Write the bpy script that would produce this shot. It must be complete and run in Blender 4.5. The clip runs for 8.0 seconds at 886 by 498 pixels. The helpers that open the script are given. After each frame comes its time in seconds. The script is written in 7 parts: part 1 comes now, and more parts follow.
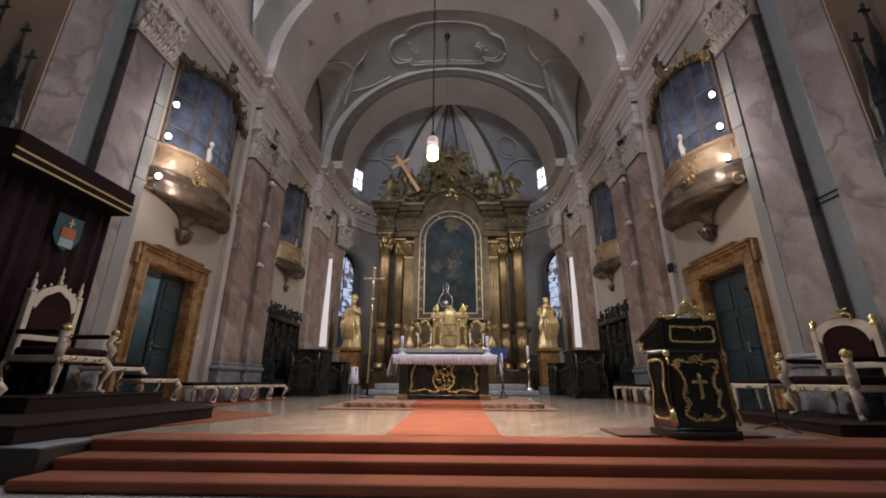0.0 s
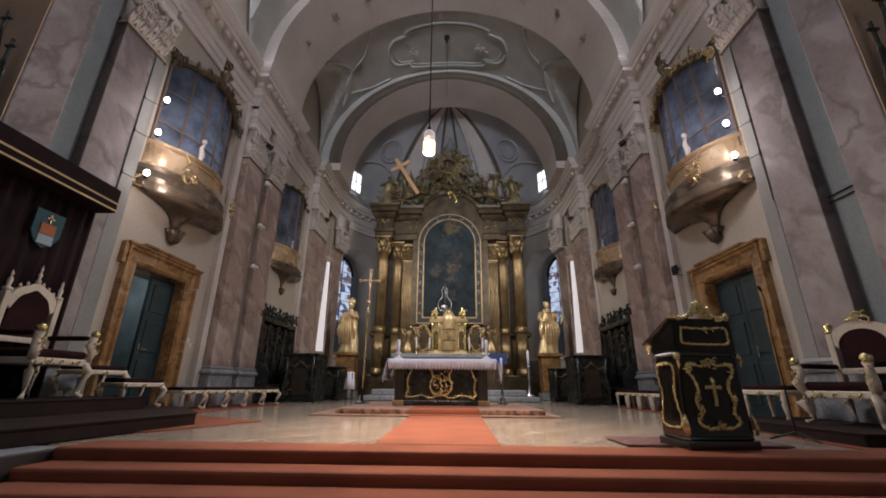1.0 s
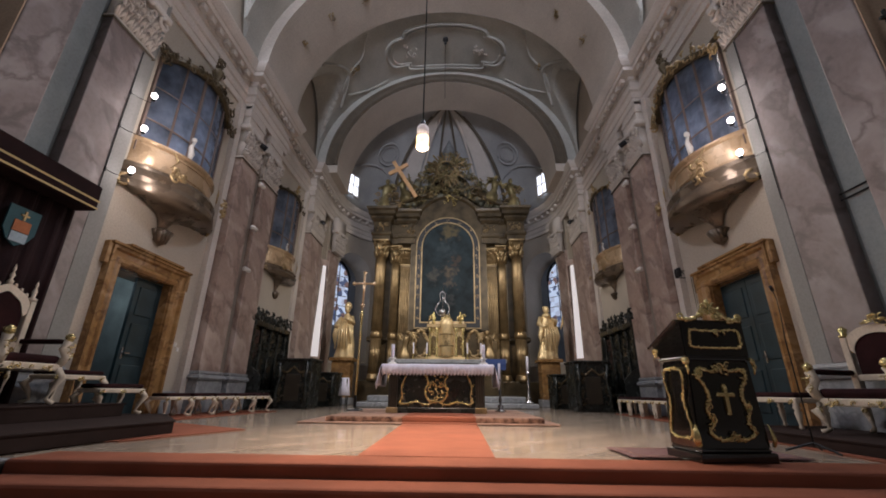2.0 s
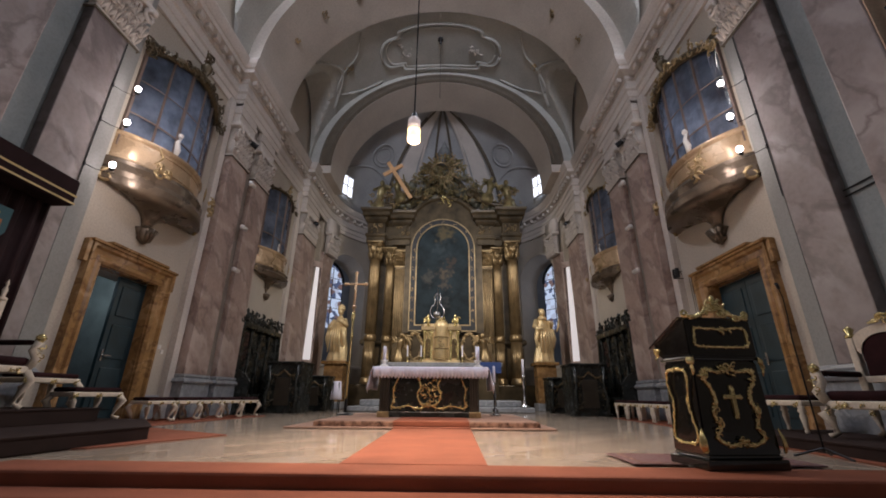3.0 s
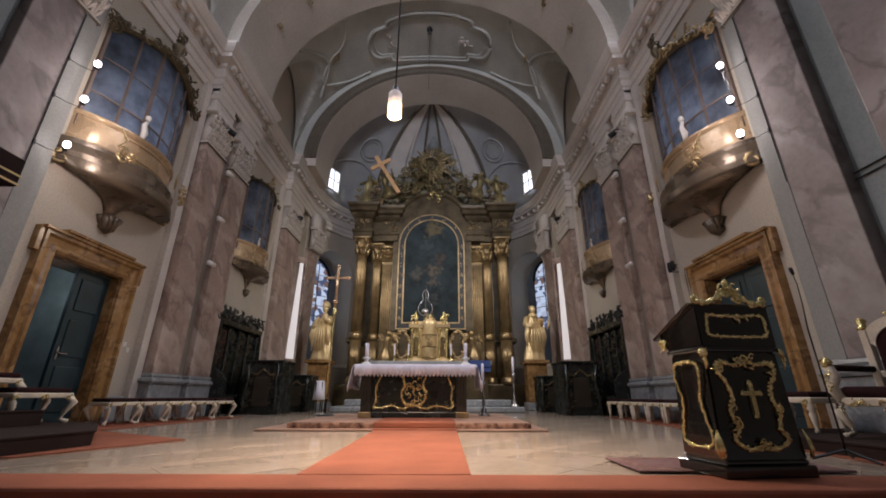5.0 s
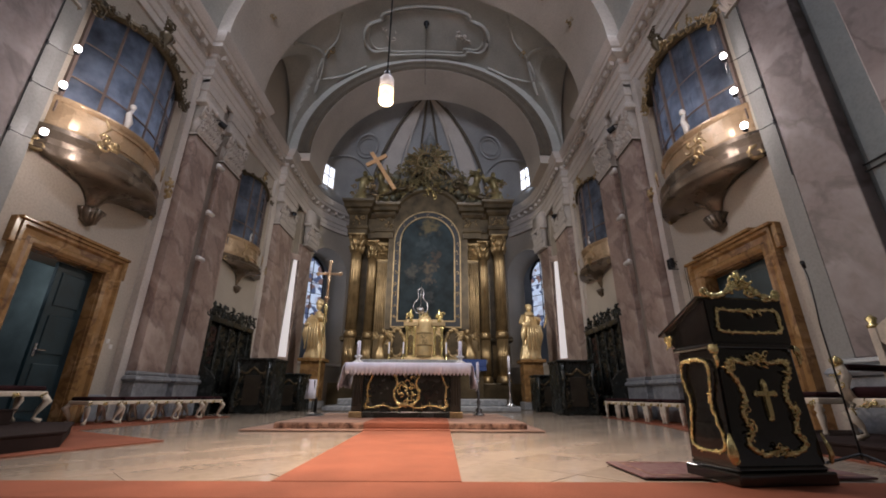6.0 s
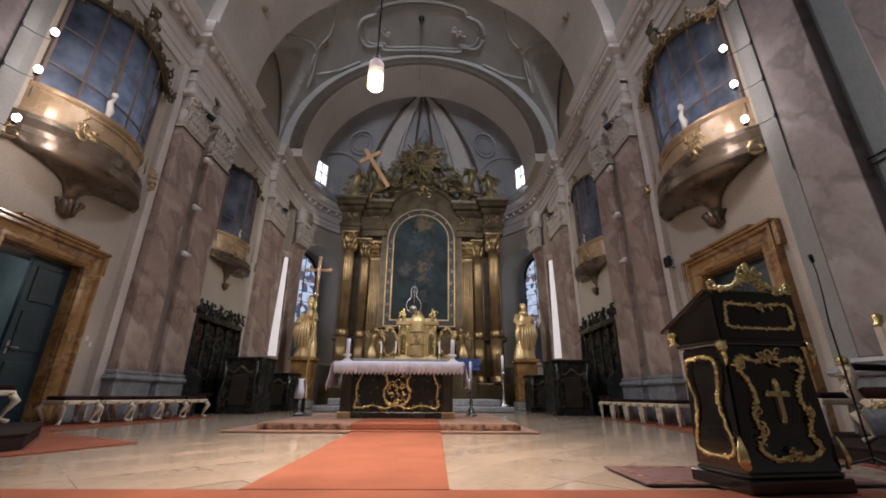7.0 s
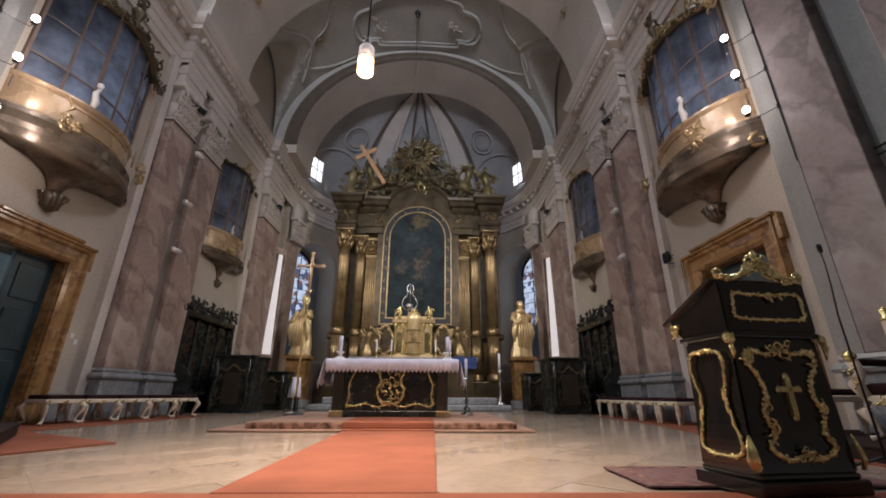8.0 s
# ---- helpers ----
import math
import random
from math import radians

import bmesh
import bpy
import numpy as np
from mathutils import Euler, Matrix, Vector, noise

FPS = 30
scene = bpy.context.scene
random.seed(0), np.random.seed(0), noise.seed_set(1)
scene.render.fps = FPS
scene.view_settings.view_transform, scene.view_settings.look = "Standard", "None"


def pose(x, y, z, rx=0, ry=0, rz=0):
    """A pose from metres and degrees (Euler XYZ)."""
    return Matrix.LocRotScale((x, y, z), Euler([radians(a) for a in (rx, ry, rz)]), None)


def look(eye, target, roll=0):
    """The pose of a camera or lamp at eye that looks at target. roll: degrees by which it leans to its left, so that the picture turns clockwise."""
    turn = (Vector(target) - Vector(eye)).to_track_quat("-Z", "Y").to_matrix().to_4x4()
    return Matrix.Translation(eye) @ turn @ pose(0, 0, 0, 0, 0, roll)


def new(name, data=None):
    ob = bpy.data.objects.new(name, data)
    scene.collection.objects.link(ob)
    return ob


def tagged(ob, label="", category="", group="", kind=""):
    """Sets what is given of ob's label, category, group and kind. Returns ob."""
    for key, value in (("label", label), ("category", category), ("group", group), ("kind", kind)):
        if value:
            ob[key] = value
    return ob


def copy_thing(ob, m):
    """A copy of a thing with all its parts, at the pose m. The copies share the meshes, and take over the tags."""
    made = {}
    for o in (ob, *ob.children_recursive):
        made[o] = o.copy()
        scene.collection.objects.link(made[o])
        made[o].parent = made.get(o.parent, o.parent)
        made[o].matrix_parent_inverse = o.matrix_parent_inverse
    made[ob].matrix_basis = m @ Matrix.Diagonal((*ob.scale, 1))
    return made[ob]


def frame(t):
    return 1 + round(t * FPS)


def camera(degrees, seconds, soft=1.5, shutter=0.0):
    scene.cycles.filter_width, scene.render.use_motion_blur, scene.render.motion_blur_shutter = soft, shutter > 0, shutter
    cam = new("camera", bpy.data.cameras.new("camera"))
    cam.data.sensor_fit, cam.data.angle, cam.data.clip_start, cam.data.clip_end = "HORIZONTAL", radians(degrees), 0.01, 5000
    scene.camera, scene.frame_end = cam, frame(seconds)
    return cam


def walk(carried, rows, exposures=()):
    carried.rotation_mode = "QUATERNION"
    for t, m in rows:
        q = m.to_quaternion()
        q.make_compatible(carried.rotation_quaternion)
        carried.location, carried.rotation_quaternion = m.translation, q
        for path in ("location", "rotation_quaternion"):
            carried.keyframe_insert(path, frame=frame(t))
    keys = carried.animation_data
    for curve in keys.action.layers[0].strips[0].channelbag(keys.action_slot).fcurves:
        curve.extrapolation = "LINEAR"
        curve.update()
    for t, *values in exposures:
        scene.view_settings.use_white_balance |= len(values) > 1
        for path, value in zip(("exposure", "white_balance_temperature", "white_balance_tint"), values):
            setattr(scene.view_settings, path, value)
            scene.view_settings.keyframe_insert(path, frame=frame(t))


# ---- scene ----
cam = camera(95.8, 8.0, 1.8)
PATH = [
    (0, (0.3, 0.177, 0.498), (0.237, 2.077, 1.118), 0.3),
    (0.5, (0.319, 0.309, 0.491), (0.256, 2.206, 1.123), 0.4),
    (1, (0.342, 0.438, 0.484), (0.278, 2.329, 1.13), 0.5),
    (1.5, (0.386, 0.583, 0.491), (0.319, 2.47, 1.151), 0.6),
    (3, (0.461, 0.928, 0.477), (0.417, 2.805, 1.167), 0.5),
    (3.5, (0.495, 1.055, 0.478), (0.463, 2.931, 1.17), 0.4),
    (4, (0.497, 1.144, 0.47), (0.482, 3.02, 1.162), 0.3),
    (4.5, (0.514, 1.259, 0.468), (0.51, 3.136, 1.159), 0.2),
    (6, (0.582, 1.6, 0.473), (0.6, 3.479, 1.158), 0.3),
    (6.5, (0.596, 1.708, 0.478), (0.628, 3.587, 1.162), 0.4),
    (7, (0.623, 1.808, 0.472), (0.667, 3.686, 1.157), 0.4),
    (7.5, (0.646, 1.896, 0.465), (0.7, 3.774, 1.15), 0.4),
    (8, (0.679, 1.976, 0.458), (0.734, 3.855, 1.139), 0.3),
]
walk(cam, [(t, look(eye, target, roll)) for t, eye, target, roll in PATH], [(0.0, 0.44, 6010, 11), (4.0, 0.42, 6010, 11), (8.0, 0.45, 6010, 11)])

# ---- light ----
world = bpy.data.worlds.new("sky")
scene.world = world
world.use_nodes = True
wn = world.node_tree.nodes
sky = wn.new("ShaderNodeTexSky")
sky.sky_type, sky.sun_disc, sky.sun_elevation, sky.sun_rotation = "NISHITA", False, radians(35), radians(150)
wn["Background"].inputs["Strength"].default_value = 0.08
world.node_tree.links.new(sky.outputs[0], wn["Background"].inputs["Color"])


def area(name, eye, target, w, h, watts, colour, spread=180):
    la = bpy.data.lights.new(name, "AREA")
    la.shape, la.size, la.size_y, la.energy, la.color = "RECTANGLE", w, h, watts, colour
    la.spread = radians(spread)
    ob = new(name, la)
    ob.matrix_world = look(eye, target)
    return ob


def bulb(name, eye, watts, colour, radius=0.05):
    la = bpy.data.lights.new(name, "POINT")
    la.energy, la.color, la.shadow_soft_size = watts, colour, radius
    ob = new(name, la)
    ob.location = eye
    return ob


def spot(name, eye, target, watts, colour, angle, blend=0.6, radius=0.1):
    la = bpy.data.lights.new(name, "SPOT")
    la.energy, la.color, la.spot_size, la.spot_blend, la.shadow_soft_size = watts, colour, radians(angle), blend, radius
    ob = new(name, la)
    ob.matrix_world = look(eye, target)
    return ob


# added daylight-coloured fill lamps, sources unseen: nave sides, front lunettes, rear of nave
DAY = (0.92, 0.90, 0.97)
for sx in (-1, 1):
    for wy in (-2.5, -7.0):
        area("nave_fill_light", (sx * 8.3, wy, 7.0), (0, wy + 5, 5.0), 2.2, 4.5, 14, DAY)
    area("lunette_fill_light", (sx * 5.15, 6.7, 11.4), (-sx * 1.5, 8.6, 0.0), 2.6, 2.2, 165, DAY, 115)
area("vault_fill_light", (0, -11.7, 10.0), (0, 12, 13.5), 5.0, 4.0, 175, DAY, 46)
# lamp in the room behind the open west door
bulb("side_room_lamp", (-7.3, 8.9, 2.6), 15, (0.85, 1.0, 0.92), 0.12)

# daylight in the sacristy behind the open west door
bulb("sacristy_light", (-7.3, 7.2, 2.6), 14, (0.82, 0.95, 1.0), 0.3)

# ---- materials ----
def mat(name, base, rough=0.6, metal=0.0, vary=0.15, scale=3.0, fine=40.0, bump=0.1, dirt=None, coat=0.0, spec=0.5):
    m = bpy.data.materials.new(name)
    m.use_nodes = True
    nt = m.node_tree
    n, l = nt.nodes, nt.links
    b = n["Principled BSDF"]
    b.inputs["Metallic"].default_value = metal
    b.inputs["Coat Weight"].default_value = coat
    b.inputs["Specular IOR Level"].default_value = spec
    tc = n.new("ShaderNodeTexCoord")
    big, small = n.new("ShaderNodeTexNoise"), n.new("ShaderNodeTexNoise")
    big.inputs["Scale"].default_value, big.inputs["Detail"].default_value = scale, 6
    small.inputs["Scale"].default_value, small.inputs["Detail"].default_value = fine, 4
    for t in (big, small):
        l.new(tc.outputs["Object"], t.inputs["Vector"])
    ramp = n.new("ShaderNodeValToRGB")
    e = ramp.color_ramp.elements
    lo = dirt or tuple(c * (1 - vary) for c in base)
    hi = tuple(min(1, c * (1 + vary)) for c in base)
    e[0].position, e[0].color = 0.32, (*lo, 1)
    e[1].position, e[1].color = 0.68, (*hi, 1)
    l.new(big.outputs["Fac"], ramp.inputs["Fac"])
    mix = n.new("ShaderNodeMix")
    mix.data_type, mix.blend_type = "RGBA", "MULTIPLY"
    mix.inputs["Factor"].default_value = 0.5
    r2 = n.new("ShaderNodeValToRGB")
    r2.color_ramp.elements[0].position, r2.color_ramp.elements[0].color = 0.3, (0.7, 0.7, 0.7, 1)
    r2.color_ramp.elements[1].position = 0.6
    l.new(small.outputs["Fac"], r2.inputs["Fac"])
    l.new(ramp.outputs["Color"], mix.inputs["A"])
    l.new(r2.outputs["Color"], mix.inputs["B"])
    l.new(mix.outputs["Result"], b.inputs["Base Color"])
    rr = n.new("ShaderNodeMapRange")
    rr.inputs["To Min"].default_value, rr.inputs["To Max"].default_value = max(0.02, rough - 0.12), min(1, rough + 0.12)
    l.new(big.outputs["Fac"], rr.inputs["Value"])
    l.new(rr.outputs["Result"], b.inputs["Roughness"])
    if bump:
        bp = n.new("ShaderNodeBump")
        bp.inputs["Strength"].default_value, bp.inputs["Distance"].default_value = bump, 0.01
        l.new(small.outputs["Fac"], bp.inputs["Height"])
        l.new(bp.outputs["Normal"], b.inputs["Normal"])
    return m


def marble(name, base, vein, light, rough=0.3, scale=1.2, sharp=0.06, amount=0.8, pieces=False, streak=False):
    m = mat(name, base, rough, vary=0.12, scale=scale * 0.8, fine=14, bump=0.02)
    nt = m.node_tree
    n, l = nt.nodes, nt.links
    b = n["Principled BSDF"]
    src = b.inputs["Base Color"].links[0].from_socket
    tc = n.new("ShaderNodeTexCoord")
    warp = n.new("ShaderNodeTexNoise")
    warp.inputs["Scale"].default_value, warp.inputs["Detail"].default_value = scale, 5
    where = tc.outputs["Object"]
    if pieces:
        info, mul, va = n.new("ShaderNodeObjectInfo"), n.new("ShaderNodeMath"), n.new("ShaderNodeVectorMath")
        mul.operation, va.operation = "MULTIPLY", "ADD"
        mul.inputs[1].default_value = 71.0
        l.new(info.outputs["Random"], mul.inputs[0])
        l.new(where, va.inputs[0])
        l.new(mul.outputs[0], va.inputs[1])
        where = va.outputs[0]
    if streak:
        turn, pull = n.new("ShaderNodeMapping"), n.new("ShaderNodeMapping")
        turn.inputs["Rotation"].default_value = (radians(38), radians(34), 0)
        pull.inputs["Scale"].default_value = (1.25, 1.25, 0.38)
        l.new(where, turn.inputs["Vector"])
        l.new(turn.outputs[0], pull.inputs["Vector"])
        where = pull.outputs[0]
    l.new(where, warp.inputs["Vector"])
    add = n.new("ShaderNodeMix")
    add.data_type, add.blend_type = "RGBA", "LINEAR_LIGHT"
    add.inputs["Factor"].default_value = 0.7
    l.new(where, add.inputs["A"])
    l.new(warp.outputs["Color"], add.inputs["B"])
    vn = n.new("ShaderNodeTexNoise")
    vn.inputs["Scale"].default_value, vn.inputs["Detail"].default_value = scale * 0.9, 7
    l.new(add.outputs["Result"], vn.inputs["Vector"])
    ab = n.new("ShaderNodeMath")
    ab.operation = "SUBTRACT"
    ab.inputs[1].default_value = 0.5
    l.new(vn.outputs["Fac"], ab.inputs[0])
    ab2 = n.new("ShaderNodeMath")
    ab2.operation = "ABSOLUTE"
    l.new(ab.outputs[0], ab2.inputs[0])
    rp = n.new("ShaderNodeValToRGB")
    rp.color_ramp.elements[0].position, rp.color_ramp.elements[0].color = 0.0, (amount, amount, amount, 1)
    rp.color_ramp.elements[1].position, rp.color_ramp.elements[1].color = sharp, (0, 0, 0, 1)
    l.new(ab2.outputs[0], rp.inputs["Fac"])
    pn = n.new("ShaderNodeTexNoise")
    pn.inputs["Scale"].default_value, pn.inputs["Detail"].default_value = scale * 1.7, 3
    l.new(add.outputs["Result"], pn.inputs["Vector"])
    pr = n.new("ShaderNodeValToRGB")
    pr.color_ramp.elements[0].position, pr.color_ramp.elements[0].color = 0.48, (0, 0, 0, 1)
    pr.color_ramp.elements[1].position, pr.color_ramp.elements[1].color = 0.66, (0.75, 0.75, 0.75, 1)
    l.new(pn.outputs["Fac"], pr.inputs["Fac"])
    m1, m2 = n.new("ShaderNodeMix"), n.new("ShaderNodeMix")
    for q, c in ((m1, light), (m2, vein)):
        q.data_type = "RGBA"
        q.inputs["B"].default_value = (*c, 1)
    l.new(src, m1.inputs["A"])
    l.new(pr.outputs["Color"], m1.inputs["Factor"])
    l.new(m1.outputs["Result"], m2.inputs["A"])
    l.new(rp.outputs["Color"], m2.inputs["Factor"])
    l.new(m2.outputs["Result"], b.inputs["Base Color"])
    return m


def glow(name, colour, strength):
    m = bpy.data.materials.new(name)
    m.use_nodes = True
    b = m.node_tree.nodes["Principled BSDF"]
    b.inputs["Base Color"].default_value = (0.8, 0.8, 0.8, 1)
    b.inputs["Emission Color"].default_value = (*colour, 1)
    b.inputs["Emission Strength"].default_value = strength
    return m


BANDSTONE = mat("grey_brown_band", (0.23, 0.195, 0.165), 0.5, vary=0.18, scale=1.5, fine=25, bump=0.1)
# beige plaster, warmed and brightened in colour for the nave light on it
NAVEWALL = mat("warm_lit_nave_plaster", (0.58, 0.42, 0.30), 0.8, vary=0.14, scale=0.9, fine=30, bump=0.15)
WALLGREY = mat("grey_wall_paint", (0.26, 0.262, 0.25), 0.7, vary=0.1, scale=1.0, fine=30, bump=0.1)
PLASTER = mat("wall_plaster", (0.46, 0.41, 0.34), 0.8, vary=0.1, scale=0.8, fine=30, bump=0.15)
STUCCO = mat("white_stucco", (0.58, 0.53, 0.48), 0.75, vary=0.1, scale=1.2, fine=25, bump=0.15)
# dome plaster coloured darker and bluer than the vault for its weaker light
DOMESHADE = mat("shaded_dome_plaster", (0.37, 0.375, 0.375), 0.85, vary=0.16, scale=0.6, fine=20, bump=0.15)
VAULT = mat("vault_plaster", (0.44, 0.44, 0.405), 0.85, vary=0.18, scale=0.6, fine=20, bump=0.15)
# brown stucco tone, darkened to carry shade on cove and capital necks
DARKSTUCCO = mat("brown_stucco_with_shade", (0.115, 0.095, 0.07), 0.8)
VAULTBAND = mat("vault_band_plaster", (0.56, 0.51, 0.45), 0.85, vary=0.09, scale=0.7, fine=20, bump=0.15)
GREY = mat("grey_blue_paint", (0.21, 0.24, 0.25), 0.65, vary=0.12, scale=1.5, fine=30, bump=0.1)
DARKGREY = mat("dark_grey_paint", (0.085, 0.098, 0.10), 0.6, vary=0.15, scale=1.5, fine=30, bump=0.1)
DARKSTONE = mat("dark_brown_stone", (0.045, 0.038, 0.033), 0.6, vary=0.25, scale=2.0, fine=30, bump=0.1)
PINK = marble("pink_marble", (0.37, 0.275, 0.23), (0.19, 0.13, 0.115), (0.56, 0.47, 0.42), 0.42, 1.0, 0.045, 0.75, streak=True)
LILAC = marble("grey_lilac_marble", (0.25, 0.212, 0.205), (0.135, 0.108, 0.104), (0.37, 0.335, 0.33), 0.5, 0.9, 0.04, 0.75, streak=True)
GREYMARBLE = marble("grey_marble", (0.27, 0.285, 0.305), (0.16, 0.17, 0.185), (0.37, 0.38, 0.395), 0.4, 2.0)
OCHRE = marble("ochre_marble", (0.30, 0.17, 0.065), (0.12, 0.06, 0.025), (0.46, 0.29, 0.14), 0.13, 1.6, 0.05, 0.7)
FLOOR = marble("cream_floor_marble", (0.385, 0.315, 0.245), (0.31, 0.245, 0.185), (0.44, 0.365, 0.285), 0.14, 0.8, 0.025, 0.16, True)
NAVEFLOOR = marble("nave_floor_stone", (0.52, 0.50, 0.47), (0.3, 0.28, 0.26), (0.6, 0.58, 0.55), 0.35, 1.0)
CARPET = mat("red_carpet", (0.27, 0.098, 0.058), 0.95, vary=0.14, scale=2.0, fine=160, bump=0.6, spec=0.1)
DARKCARPET = mat("dark_brown_carpet", (0.036, 0.024, 0.021), 0.95, vary=0.2, scale=2.5, fine=160, bump=0.6, spec=0.1)
GOLD = mat("bright_gilding", (0.78, 0.65, 0.30), 0.24, 0.8, 0.2, 6, 60, 0.25)
GREENGOLD = mat("green_gold_carving", (0.30, 0.25, 0.12), 0.36, 0.5, 0.4, 3, 30, 0.3)
COLUMNGOLD = mat("brown_gilt_column", (0.31, 0.225, 0.115), 0.34, 0.7, 0.3, 3, 30, 0.25)
OLDGOLD = mat("aged_gilding", (0.40, 0.30, 0.16), 0.42, 0.85, 0.35, 3, 30, 0.3)
BRONZE = mat("bronze_gilt_wood", (0.17, 0.122, 0.06), 0.36, 0.5, 0.35, 2.5, 25, 0.3)
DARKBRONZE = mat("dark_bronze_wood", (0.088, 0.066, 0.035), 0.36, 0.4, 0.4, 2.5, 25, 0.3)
BLACKWOOD = mat("black_lacquered_wood", (0.0105, 0.0095, 0.008), 0.15, 0.0, 0.3, 3, 30, 0.05, coat=0.4)
DARKWOOD = mat("dark_carved_oak", (0.018, 0.021, 0.019), 0.26, 0.0, 0.4, 4, 40, 0.3)
BROWNWOOD = mat("brown_oak", (0.032, 0.024, 0.015), 0.45, 0.0, 0.35, 4, 40, 0.2)
BALCONY = mat("ochre_gilt_balcony", (0.45, 0.32, 0.19), 0.27, 0.2, 0.18, 2.5, 30, 0.15)
CORBEL = mat("brown_gilt_corbel", (0.15, 0.115, 0.082), 0.28, 0.45, 0.3, 2.5, 30, 0.2)
CREAM = mat("ivory_paint", (0.66, 0.58, 0.47), 0.4, vary=0.1, scale=6, fine=50, bump=0.1)
VELVET = mat("burgundy_velvet", (0.028, 0.010, 0.011), 0.95, vary=0.3, scale=5, fine=120, bump=0.4, spec=0.15)
CURTAIN = mat("dark_plum_drape", (0.020, 0.010, 0.011), 0.9, vary=0.3, scale=3, fine=90, bump=0.3, spec=0.15)
LINEN = mat("white_linen", (0.85, 0.84, 0.96), 0.85, vary=0.04, scale=5, fine=200, bump=0.25)
WHITE = mat("white_enamel", (0.75, 0.73, 0.70), 0.4, vary=0.05, bump=0.05)
IRON = mat("black_iron", (0.02, 0.02, 0.022), 0.45, 0.6, 0.2, bump=0.1)
CHROME = mat("steel", (0.5, 0.5, 0.52), 0.25, 1.0, 0.05, bump=0.0)
DOORPAINT = mat("dark_blue_green_door", (0.014, 0.034, 0.044), 0.35, vary=0.3, scale=3, fine=50, bump=0.2)
WINDOWFRAME = mat("dark_brown_mullion", (0.19, 0.145, 0.125), 0.5, vary=0.15, bump=0.1)
SHADOWROOM = mat("room_shade", (0.10, 0.11, 0.12), 0.8, vary=0.2, bump=0.0)
RUG = mat("patterned_rug", (0.085, 0.04, 0.045), 0.95, vary=0.6, scale=22, fine=120, bump=0.4, dirt=(0.17, 0.12, 0.11), spec=0.1)
STEPRUG = mat("patterned_step_carpet", (0.20, 0.12, 0.085), 0.95, vary=0.75, scale=13, fine=60, bump=0.4, dirt=(0.05, 0.025, 0.018), spec=0.1)
STEPTOP = mat("pale_step_carpet", (0.30, 0.19, 0.14), 0.9, vary=0.2, scale=3, fine=90, bump=0.3, spec=0.15)
NICHEGREY = mat("niche_grey_paint", (0.30, 0.31, 0.33), 0.7, vary=0.15, scale=1.5, fine=30, bump=0.1)
WARMGLOW = glow("lit_lamp_glass", (1.0, 0.58, 0.20), 2.6)
COOLGLOW = glow("lit_sconce_bulb", (1.0, 0.86, 0.82), 14.0)
CORD = mat("black_cord", (0.008, 0.008, 0.008), 0.8, spec=0.1)
STATUEGOLD = mat("pale_matt_gilding", (0.88, 0.69, 0.38), 0.34, 0.4, 0.15, 5, 40, 0.2)
# opaque mottled blue stands in for daylight mirrored in the oratory panes
GLASS = mat("oratory_glass", (0.28, 0.33, 0.43), 0.08, vary=0.6, scale=1.6, fine=8, bump=0.03, spec=0.9)

# ---- mesh helpers ----
def B():
    return bmesh.new()


def link(name, bm, material, parent=None, label="", smooth=False):
    bmesh.ops.recalc_face_normals(bm, faces=bm.faces)
    me = bpy.data.meshes.new(name)
    bm.to_mesh(me)
    bm.free()
    me.materials.append(material)
    if smooth:
        me.polygons.foreach_set("use_smooth", [True] * len(me.polygons))
        me.update()
    ob = new(name, me)
    if parent is not None:
        ob.parent = parent
    if label:
        tagged(ob, label)
    return ob


def part(name, bm, material, parent, label="", smooth=False):
    return link(name, bm, material, parent, label, smooth)


def thing(name, label, category, group="", at=None, kind=""):
    ob = new(name)
    ob.empty_display_size = 0.1
    if at is not None:
        ob.matrix_world = at
    return tagged(ob, label, category, group, kind)


def struct(name, bm, material, label, category, smooth=False):
    return tagged(link(name, bm, material, None, "", smooth), label, category, "", "structure")


def box(bm, x0, x1, y0, y1, z0, z1, bevel=0.0, m=None):
    r = bmesh.ops.create_cube(bm, size=1)
    vs = r["verts"]
    for v in vs:
        v.co = Vector(((x0 + x1) / 2 + v.co.x * abs(x1 - x0), (y0 + y1) / 2 + v.co.y * abs(y1 - y0), (z0 + z1) / 2 + v.co.z * abs(z1 - z0)))
    if m is not None:
        for v in vs:
            v.co = m @ v.co
    if bevel:
        es = list({e for v in vs for e in v.link_edges})
        bmesh.ops.bevel(bm, geom=es, offset=bevel, segments=2, affect="EDGES", profile=0.5)


def loft(bm, rings, closed=True, caps=True):
    """Rings of equally many points, joined one to the next."""
    vr = [[bm.verts.new(p) for p in r] for r in rings]
    k = len(vr[0])
    for a, b in zip(vr, vr[1:]):
        for i in range(k if closed else k - 1):
            j = (i + 1) % k
            try:
                bm.faces.new((a[i], a[j], b[j], b[i]))
            except ValueError:
                pass
    if caps and closed and k > 2:
        for r in (vr[0], vr[-1]):
            try:
                bm.faces.new(r)
            except ValueError:
                pass
    return vr


def lathe(bm, prof, n=16, m=Matrix(), flute=0.0, flutes=0):
    rings = []
    for r, z in prof:
        ring = []
        for i in range(n):
            a = 2 * math.pi * i / n
            rr = r
            if flutes:
                rr = r * (1 - flute * (0.5 + 0.5 * math.cos(a * flutes)))
            ring.append(m @ Vector((rr * math.cos(a), rr * math.sin(a), z)))
        rings.append(ring)
    loft(bm, rings)


